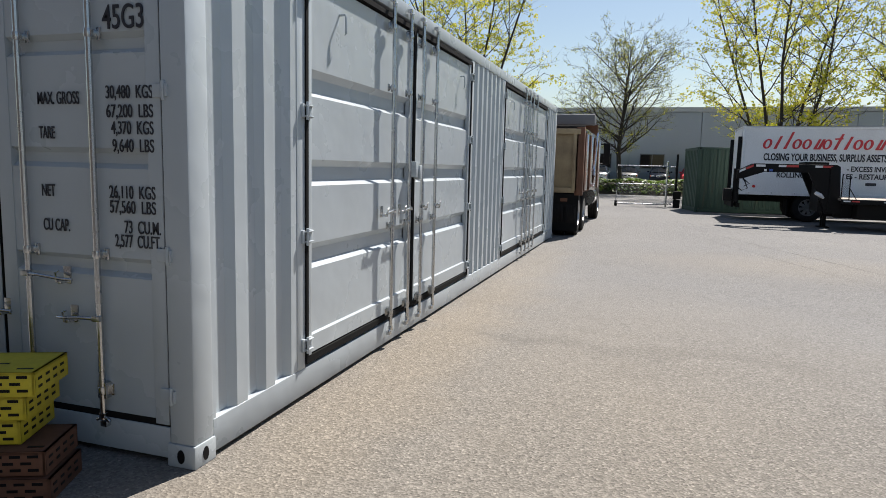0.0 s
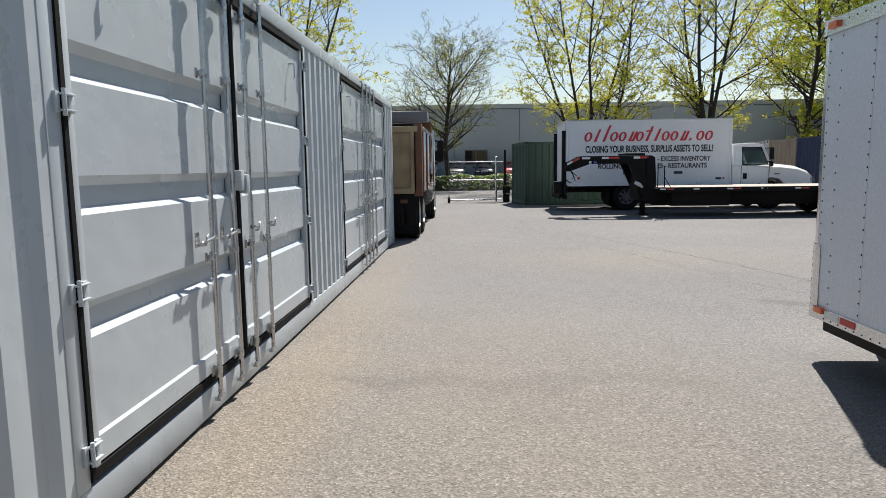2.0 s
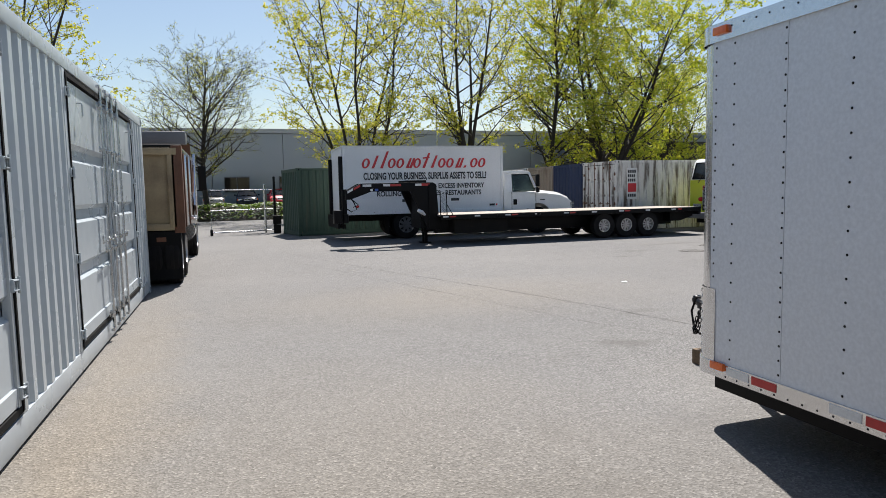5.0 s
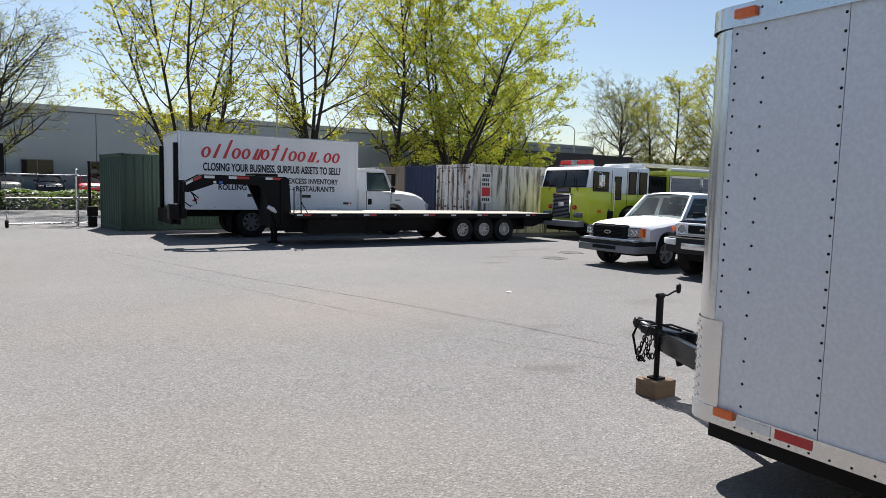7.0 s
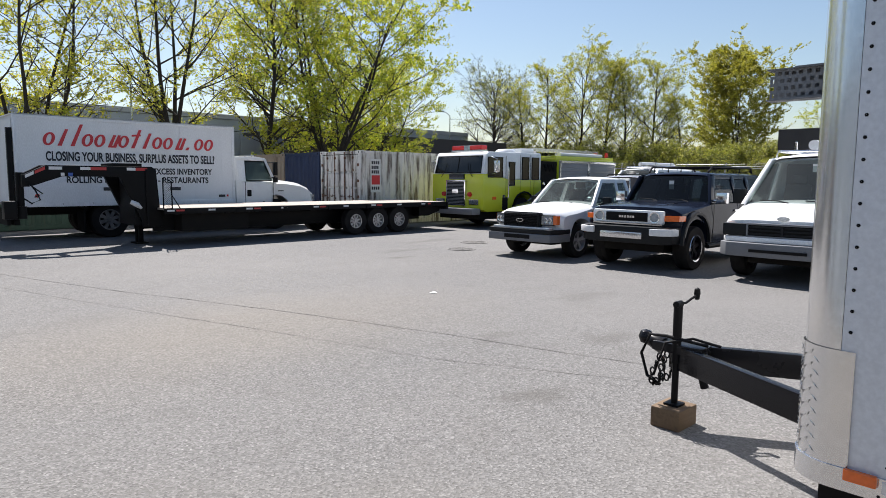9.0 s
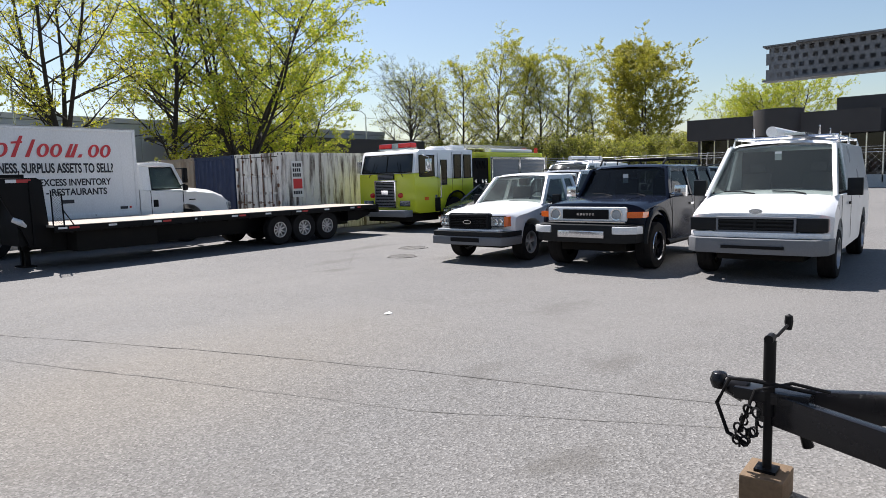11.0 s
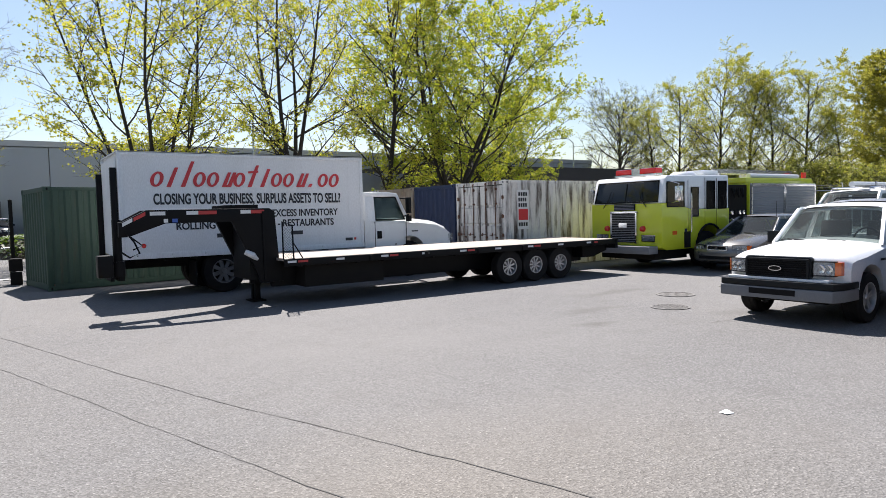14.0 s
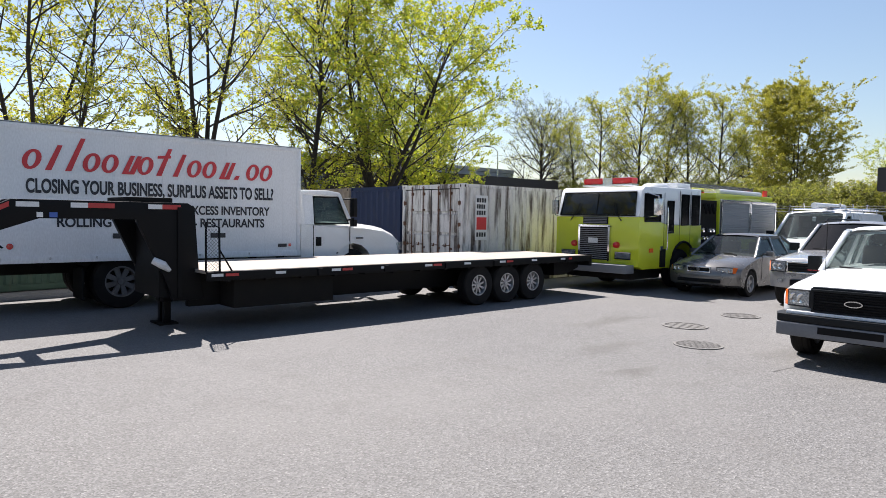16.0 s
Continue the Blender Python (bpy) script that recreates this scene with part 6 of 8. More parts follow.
    for tt in (-1, -0.97, -0.85, -0.5, 0, 0.5, 0.85, 0.97, 1):
        row = []
        for px, pz in body:
            k = max(0.0, (px - 12.2) / 1.4)
            half = 1.10 - 0.20 * k * k
            edge = max(0.0, (abs(tt) - 0.8) / 0.2)
            row.append((px - 0.12 * k * tt * tt, cy + tt * half, pz + (0.06 * (1 - tt * tt) - 0.08 * edge) * (1 if pz > 1.15 and px > 12.0 else 0)))
        hood.append(row + [row[0]])
    cb = Shape().grid(hood)
    cb.points(hood[0][:-1], [tuple(range(len(body)))])
    cb.points(hood[-1][:-1], [tuple(range(len(body)))[::-1]])
    part("cab_body", cb, WHITE, t)
    gh = new("cab_glasshouse", mesh_of("cab_glasshouse", Shape().box(10.66, cy - 1.04, 1.5, 10.72, cy + 1.04, 2.2), WHITE))
    gh.parent = t
    part("roof", Shape().prism([(10.66, 2.16), (10.66, 2.26), (11.4, 2.28), (11.72, 2.24), (11.78, 2.16)], "y", cy - 0.98, cy + 0.98), WHITE, gh, bevel=0.03)
    for s in (-1, 1):
        y = cy + s * 1.06
        y2 = cy + s * 0.98
        for bx, rx, w in ((10.72, 10.72, 0.06), (12.0, 11.70, 0.045)):
            q = [(bx - w, y, 1.50), (bx + w, y, 1.50), (rx + w, y2, 2.18), (rx - w, y2, 2.18)]
            part("pillar", Shape().slab(q if s < 0 else [q[1], q[0], q[3], q[2]], 0.06), WHITE, gh, bevel=0.006)
        part("lower_door", Shape().box(10.98, y - 0.012, 0.75, 11.9, y + 0.012, 1.50), WHITE, gh, bevel=0.006)
        part("door_shadow_gap", Shape().box(10.955, y - 0.016 * 0 - 0.008 + s * 0.034, 0.75, 10.972, y + 0.008 + s * 0.034, 1.5).box(11.905, y - 0.008 + s * 0.034, 0.75, 11.92, y + 0.008 + s * 0.034, 1.5), BLACK, gh)
        q = [(11.02, y - s * 0.01, 1.54), (11.90, y - s * 0.01, 1.54), (11.66, y2 - s * 0.01, 2.13), (11.02, y2 - s * 0.01, 2.13)]
        part("side_window", Shape().slab(q if s < 0 else q[::-1], 0.006), WINDOW, gh, smooth=0).visible_shadow = False
        part("window_frame", Shape().tube([q[0], q[1], q[2], q[3], q[0]], 0.022, 6), RUBBER, gh)
        q = [(10.78, y - s * 0.0, 1.52), (11.0, y, 1.52), (11.0, y2, 2.16), (10.78, y2, 2.16)]
        part("quarter_panel", Shape().slab(q if s < 0 else q[::-1], 0.04), WHITE, gh)
        part("door_handle", Shape().box(11.02, y + s * 0.03 - 0.02, 1.05, 11.16, y + s * 0.03 + 0.02, 1.25), BLACK, gh, bevel=0.01)
        m = part("door_mirror", Shape().box(11.86, y + s * 0.2 - 0.07, 1.70, 11.95, y + s * 0.2 + 0.09, 2.12).box(11.86, y + s * 0.2 - 0.07, 1.48, 11.95, y + s * 0.2 + 0.09, 1.64).tube([(11.86, y, 1.62), (11.9, y + s * 0.2, 1.66)], 0.02).tube([(11.8, y2, 2.1), (11.9, y + s * 0.2, 2.1)], 0.02), BLACK, gh, bevel=0.01)
        part("headlight", Shape().box(13.34, cy + s * 0.80 - 0.12, 0.90, 13.56, cy + s * 0.80 + 0.12, 1.10), LENS, t, bevel=0.02)
        part("lettering_bar", Shape().box(11.3, y + s * 0.012 - 0.001, 0.87, 11.62, y + s * 0.012 + 0.001, 0.9), BLACK_PRINT, gh)
        part("hood_vent", Shape().box(12.08, cy + s * 1.1 - 0.004, 1.2, 12.28, cy + s * 1.1 + 0.004, 1.23), BLACK, t)
    part("windscreen", Shape().slab([(12.04, cy + 1.0, 1.50), (12.04, cy - 1.0, 1.50), (11.74, cy - 0.93, 2.18), (11.74, cy + 0.93, 2.18)], 0.008), WINDOW, gh).visible_shadow = False
    part("bumper", Shape().box(13.45, cy - 1.05, 0.42, 13.7, cy + 1.05, 0.68), CHROME, t, bevel=0.03)
    part("grille", Shape().box(13.55, cy - 0.45, 0.75, 13.65, cy + 0.45, 1.2), CHROME, t, bevel=0.02)
    part("seat", Shape().box(11.0, cy - 0.85, 1.0, 11.4, cy + 0.85, 1.15).box(10.85, cy - 0.85, 1.0, 11.02, cy + 0.85, 1.85), INTERIOR, gh, bevel=0.03)
    part("dashboard", Shape().box(11.7, cy - 0.95, 1.2, 12.0, cy + 0.95, 1.5), INTERIOR, gh)


def build_fire_truck():
    t = thing("fire_engine", "lime yellow and white fire engine with red light bar", "fire truck", (17.25, 18.9, 0.0), 0.0)
    W = 2.44
    h = W / 2
    r = 0.5
    lower = [(0.0, 0.62), (0.0, 1.80), (0.5, 1.80), (1.3, 1.62), (3.05, 1.62), (3.05, 0.55), (2.75, 0.55)] + [(2.1 + 0.62 * math.cos(math.pi * k / 8), 0.52 + 0.66 * math.sin(math.pi * k / 8)) for k in range(9)] + [(1.3, 0.55), (0.2, 0.55)]
    part("cab_lower", Shape().prism(lower, "y", -h, h), LIME, t, "lime yellow lower cab", bevel=0.03)
    upper = [(0.004, 1.80), (0.07, 2.05), (0.16, 2.44), (0.26, 2.54), (3.05, 2.57), (3.05, 1.62), (1.3, 1.62), (0.5, 1.80)]
    part("cab_upper", Shape().prism(upper, "y", -h + 0.02, h - 0.02), WHITE, t, "white upper cab", bevel=0.05)
    part("windscreen", Shape().slab([(0.018, 1.08, 1.86), (0.018, -1.08, 1.86), (0.128, -1.03, 2.38), (0.128, 1.03, 2.38)], 0.02), DARK_WINDOW, t, smooth=0)
    part("windscreen_gasket", Shape().tube([(0.012, 1.10, 1.84), (0.012, -1.10, 1.84), (0.128, -1.05, 2.40), (0.128, 1.05, 2.40), (0.012, 1.10, 1.84)], 0.022, 6).tube([(0.02, 0, 1.84), (0.12, 0, 2.36)], 0.018, 6), RUBBER, t)
    g = part("grille", Shape().box(-0.06, -0.42, 0.74, 0.02, 0.42, 1.55), CHASSIS, t)
    for k in range(16):
        z = 0.77 + k * 0.048
        part("slat", Shape().box(-0.085, -0.40, z, -0.055, 0.40, z + 0.018), SHUTTER, g)
    part("surround", Shape().box(-0.08, -0.46, 0.72, 0.0, -0.41, 1.57).box(-0.08, 0.41, 0.72, 0.0, 0.46, 1.57).box(-0.08, -0.46, 1.55, 0.0, 0.46, 1.6), CHROME, g)
    part("badge", Shape().box(-0.1, -0.14, 1.15, -0.085, 0.14, 1.28), CHROME, g)
    part("air_intake", Shape().box(-0.03, -0.36, 1.62, 0.02, 0.36, 1.80), BLACK, t)
    for k in range(4):
        part("vent_slat", Shape().box(-0.045, -0.34, 1.64 + k * 0.04, -0.03, 0.34, 1.66 + k * 0.04), GREY_PLASTIC, t)
    part("bumper", Shape().box(-0.40, -1.12, 0.46, -0.02, 1.12, 0.66), SHUTTER, t, "dull steel bumper", bevel=0.02)
    for x0, x1, z0, z1 in ((0.1, 1.45, 0.28, 0.58), (2.8, 5.6, 0.26, 0.62), (7.0, 7.8, 0.35, 0.9)):
        part("underbody", Shape().box(x0, -0.95, z0, x1, 0.95, z1), CHASSIS, t, bevel=0.02)
    for s in (-1, 1):
        for k in (0, 1):
            part("headlight", Shape().box(-0.045, s * (0.70 + 0.2 * k) - 0.085, 0.80, 0.0, s * (0.70 + 0.2 * k) + 0.085, 0.93), LENS, t, bevel=0.008)
        part("headlight_bezel", Shape().box(-0.025, s * 0.8 - 0.22, 0.775, -0.005, s * 0.8 + 0.22, 0.955), CHROME, t)
        part("warning_lamp", Shape().lathe([(0.001, -0.09), (0.07, -0.07), (0.085, 0.0)], (0, s * 0.62, 1.12), "x", 14), RED_LENS, t, "red warning lamp")
        part("wiper", Shape().tube([(-0.03, s * 0.75, 1.70), (-0.02, s * 0.55, 1.95), (0.02, s * 0.5, 2.15)], 0.012, 6), BLACK, t)
        y = s * h
        def pane(x0, x1, z0, z1, name="side_window", mat_=DARK_WINDOW, o=0.006):
            f = part(name, Shape().prism([(x0 + 0.04, z0), (x1 - 0.04, z0), (x1, z0 + 0.04), (x1, z1 - 0.04), (x1 - 0.04, z1), (x0 + 0.04, z1), (x0, z1 - 0.04), (x0, z0 + 0.04)], "y", y - s * 0.03, y + s * o), mat_, t, smooth=0)
            part("gasket", Shape().tube([(x0, y + s * o, z0), (x1, y + s * o, z0), (x1, y + s * o, z1), (x0, y + s * o, z1), (x0, y + s * o, z0)], 0.018, 6), RUBBER, f)
        pane(0.22, 0.95, 1.70, 2.36)
        pane(1.28, 1.58, 1.42, 2.22)
        pane(1.98, 2.34, 1.62, 2.40)
        pane(2.52, 2.90, 1.62, 2.40)
        part("door_seam", Shape().box(1.12, y - 0.004, 0.75, 1.13, y + 0.004, 2.42).box(2.43, y - 0.004, 0.65, 2.44, y + 0.004, 2.48).box(1.88, y - 0.004, 1.2, 1.89, y + 0.004, 2.48), CHASSIS, t)
        part("grab_rail", Shape().tube([(1.2, y + s * 0.05, 1.0), (1.2, y + s * 0.06, 1.1), (1.2, y + s * 0.06, 1.95), (1.2, y + s * 0.05, 2.05)], 0.018, 8), CHROME, t)
        part("door_handle", Shape().box(0.95, y - 0.02, 1.0, 1.06, y + 0.02, 1.1), CHROME, t)
        m = part("door_mirror", Shape().box(0.28, y + s * 0.2, 1.86, 0.36, y + s * 0.4, 2.24).tube([(0.3, y, 1.8), (0.32, y + s * 0.3, 1.84), (0.32, y + s * 0.3, 2.3), (0.3, y, 2.38)], 0.016, 6), ALU, t, bevel=0.02)
        part("step_well", Shape().box(0.95, y - 0.012, 0.58, 1.22, y + 0.012, 1.02), CHASSIS, t)
        part("side_lamp", Shape().box(0.45, y - 0.02, 0.95, 0.62, y + 0.02, 1.05), AMBER, t)
        part("arch_trim", Shape().tube([(2.1 + 0.64 * math.cos(math.pi * k / 10), y + s * 0.01, 0.52 + 0.68 * math.sin(math.pi * k / 10)) for k in range(11)], 0.03, 6), RUBBER, t)
        wheel(t, 2.1, s * (h - 0.2), r, r, 0.3, s, ALLOY, 0.56, 8, True)
        wheel(t, 6.4, s * (h - 0.2), r, r, 0.3, s, ALLOY, 0.56, 8, True)
        # pump panel and rear body with roller shutters
        part("pump_panel", Shape().box(3.1, y - s * 0.09 - 0.02, 0.7, 4.05, y - s * 0.09 + 0.02, 1.75), CHASSIS, t, "dark pump panel with gauges and valves")
        for k in range(12):
            gx, gz = 3.25 + (k % 4) * 0.2, 1.05 + (k // 4) * 0.22
            part("gauge", Shape().lathe([(0.001, s * 0.05), (0.06, s * 0.045), (0.07, 0.0)], (gx, y - s * 0.07, gz), "y", 12), CHROME if k % 3 else BLACK, t)
        for k in range(3):
            part("hose_fitting", Shape().tube([(3.3 + k * 0.26, y - s * 0.15, 0.85), (3.3 + k * 0.26, y + s * 0.02, 0.82)], 0.06, 10), CHROME, t)
            part("hose_loop", Shape().tube([(3.3 + k * 0.22, y - s * 0.08, 2.2), (3.34 + k * 0.22, y - s * 0.02, 1.95), (3.42 + k * 0.22, y - s * 0.08, 2.2)], 0.03, 6), BLACK, t)
        for a, b2 in ((4.15, 5.95), (6.02, 7.85)):
            sh = part("roller_shutter", Shape().grid([[(x, y + s * (0.012 if k % 2 else 0.022), 1.32 + (2.26 - 1.32) * k / 36) for k in range(37)] for x in (a + 0.05, b2 - 0.02)]), SHUTTER, t, "ribbed dull grey roller shutter", smooth=0)
            part("shutter_frame", Shape().box(a - 0.01, min(y, y + s * 0.035), 1.24, a + 0.05, max(y, y + s * 0.035), 2.34).box(b2 - 0.03, min(y, y + s * 0.035), 1.24, b2 + 0.03, max(y, y + s * 0.035), 2.34).box(a, min(y, y + s * 0.035), 2.26, b2, max(y, y + s * 0.035), 2.34), ALU, sh)
    part("body", Shape().box(4.1, -h + 0.01, 0.9, 7.95, h - 0.01, 2.36), LIME, t, "lime yellow rear body", bevel=0.02)
    for s in (-1, 1):
        y = s * (h - 0.01)
        part("side_panel", Shape().box(4.12, min(y, y + s * 0.006), 1.22, 7.9, max(y, y + s * 0.006), 2.34), SHUTTER, t, "dull grey metal side panel")
    part("pump_house", Shape().box(3.08, -h + 0.1, 0.6, 4.12, h - 0.1, 2.3), CHASSIS, t)
    part("body_top", Shape().box(4.05, -h + 0.1, 2.36, 7.9, h - 0.1, 2.52), LIME, t, bevel=0.02)
    part("chassis_rail", Shape().box(0.2, -0.45, 0.55, 7.9, 0.45, 0.85), CHASSIS, t)
    part("cab_interior", Shape().box(0.3, -h + 0.2, 1.2, 2.9, h - 0.2, 1.62), INTERIOR, t)
    part("tail_step", Shape().box(7.9, -h + 0.1, 0.5, 8.2, h - 0.1, 0.6), ALU, t)
    lb = part("light_bar", Shape().box(0.42, -0.72, 2.58, 0.74, 0.72, 2.62).box(0.46, -0.14, 2.62, 0.70, 0.14, 2.78), ALU, t)
    for s in (-1, 1):
        part("red_dome", Shape().box(0.44, s * 0.43 - 0.28, 2.62, 0.72, s * 0.43 + 0.28, 2.78), RED_LENS, lb, "red beacon dome", bevel=0.04)
        part("corner_beacon", Shape().tube([(7.6, s * 1.0, 2.52), (7.6, s * 1.0, 2.72)], 0.07, 12), RED_LENS, t, "red rear beacon")
    part("roof_unit", Shape().lathe([(0.001, 0.14), (0.28, 0.12), (0.36, 0.05), (0.38, 0.0)], (1.9, -0.5, 2.56), "z", 20), WHITE, t)
    part("roof_box", Shape().box(2.3, -0.9, 2.55, 3.0, -0.1, 2.72), WHITE, t, bevel=0.03)
    ld = part("ladder", Shape().box(3.0, -0.72, 2.66, 7.4, -0.68, 2.78).box(3.0, -0.30, 2.66, 7.4, -0.26, 2.78), ALU, t, "stowed aluminium ladder")
    for k in range(14):
        part("rung", Shape().tube([(3.15 + k * 0.31, -0.7, 2.72), (3.15 + k * 0.31, -0.28, 2.72)], 0.016, 6), ALU, ld)
    part("hose_tube", Shape().tube([(4.4, -1.0, 2.58), (7.2, -1.0, 2.58)], 0.07, 10), TAPE_WHITE, t)
    for x in (3.3, 5.2, 7.1):
        part("ladder_bracket", Shape().box(x, -0.75, 2.5, x + 0.06, -0.2, 2.67), ALU, t)


def build_dump_truck():
    t = thing("dump_truck", "old tandem dump truck with worn tan tailgate", "truck", (-0.75, 12.9, 0.0), 90.0)
    # local: x runs away from the tailgate, y across
    h = 1.22
    part("tailgate", Shape().box(-0.05, -h, 1.05, 0.03, h, 2.42), DUMP_STEEL, t, "scratched tan steel tailgate", bevel=0.01)
    for y in (-1.18, -0.42, 0.38, 1.08):
        part("tailgate_rib", Shape().box(-0.13, y, 1.05, -0.04, y + 0.12, 2.42), DUMP_STEEL, t, bevel=0.01)
    part("tailgate_rail", Shape().box(-0.14, -h, 2.34, 0.0, h, 2.46).box(-0.12, -h, 1.0, 0.0, h, 1.12), DUMP_STEEL, t, bevel=0.01)
    for y in (-h, h):
        s = 1 if y > 0 else -1
        part("body_side", Shape().box(0.0, y - 0.05, 1.02, 4.6, y + 0.05, 2.40), RUST, t, "rust brown dump body side", bevel=0.01)
        for k in range(8):
            part("side_rib", Shape().box(0.1 + k * 0.62, y + s * 0.05 - 0.06, 1.05, 0.2 + k * 0.62, y + s * 0.05 + 0.06, 2.38), ALU if k % 2 else RUST, t, bevel=0.008)
        part("corner_column", Shape().box(-0.13, y - 0.09, 0.95, 0.02, y + 0.09, 2.5), RUST, t, bevel=0.01)
        part("side_rail", Shape().box(0.0, y - 0.08, 2.38, 4.6, y + 0.08, 2.48), ALU, t, bevel=0.01)
        part("tarp_arm", Shape().tube([(2.0, y + s * 0.14, 1.1), (1.9, y + s * 0.16, 1.4), (2.7, y + s * 0.16, 2.5)], 0.035, 8), ALU, t, "bent aluminium tarp arm")
        part("tarp_pivot", Shape().tube([(2.0, y + s * 0.02, 1.12), (2.0, y + s * 0.2, 1.12)], 0.09, 12), ALU, t)
        for x in (0.35, 1.68):
            wheel(t, x, s * (h - 0.16), 0.52, 0.52, 0.27, s, ALLOY, 0.56, 8, True)
            wheel(t, x, s * (h - 0.46), 0.52, 0.52, 0.27, s, ALLOY, 0.56, 8, True)
        wheel(t, 6.3, s * (h - 0.16), 0.52, 0.52, 0.28, s, ALLOY, 0.56, 8, True)
        part("mudflap", Shape().box(-0.12, s * 0.9 - 0.33, 0.12, -0.09, s * 0.9 + 0.33, 0.98), RUBBER, t, "black rubber mudflap")
        m = part("door_mirror", Shape().box(6.1, s * 1.42 - 0.09, 1.75, 6.2, s * 1.42 + 0.11, 2.4).tube([(6.1, s * 1.1, 2.35), (6.15, s * 1.42, 2.38)], 0.02).tube([(6.1, s * 1.1, 1.75), (6.15, s * 1.42, 1.74)], 0.02), BLACK, t, bevel=0.02)
        part("fuel_tank", Shape().tube([(4.7, s * 0.95, 0.75), (5.6, s * 0.95, 0.75)], 0.28, 16), ALU, t)
    part("bed_floor", Shape().box(0.0, -h, 1.0, 4.6, h, 1.08), RUST, t)
    part("bulkhead", Shape().box(4.55, -h, 1.0, 4.65, h, 2.86), RUST, t)
    part("tarp_roll", Shape().box(4.15, -1.15, 2.84, 4.75, 1.15, 3.14), GREY_PLASTIC, t, "grey tarp housing", bevel=0.03)
    part("tarp_roller", Shape().tube([(-0.02, -1.3, 2.5), (-0.02, 1.3, 2.5)], 0.04, 10), BLACK, t)
    part("chassis_rail", Shape().box(0.0, -0.45, 0.65, 7.2, -0.33, 0.95).box(0.0, 0.33, 0.65, 7.2, 0.45, 0.95), CHASSIS, t)
    part("rear_sill", Shape().box(-0.1, -h, 0.72, 0.02, h, 0.98), CHASSIS, t)
    for s in (-1, 1):
        part("taillight", Shape().box(-0.13, s * 0.9 - 0.08, 0.80, -0.1, s * 0.9 + 0.08, 0.88), RUST, t)
    part("tailgate_hinge", Shape().tube([(-0.1, 0.9, 1.5), (-0.16, 0.9, 1.7), (-0.1, 0.9, 1.9)], 0.03, 6), BLACK, t)
    part("cab", Shape().prism([(4.85, 0.7), (4.85, 2.45), (5.9, 2.5), (6.2, 1.75), (7.5, 1.6), (7.6, 0.7)], "y", -1.05, 1.05), WHITE, t, bevel=0.04)
    part("cab_window", Shape().box(5.0, -1.06, 1.75, 5.8, 1.06, 2.3), DARK_WINDOW, t)
    part("axle", Shape().tube([(0.35, -1.1, 0.52), (0.35, 1.1, 0.52)], 0.09).tube([(1.68, -1.1, 0.52), (1.68, 1.1, 0.52)], 0.09), CHASSIS, t)


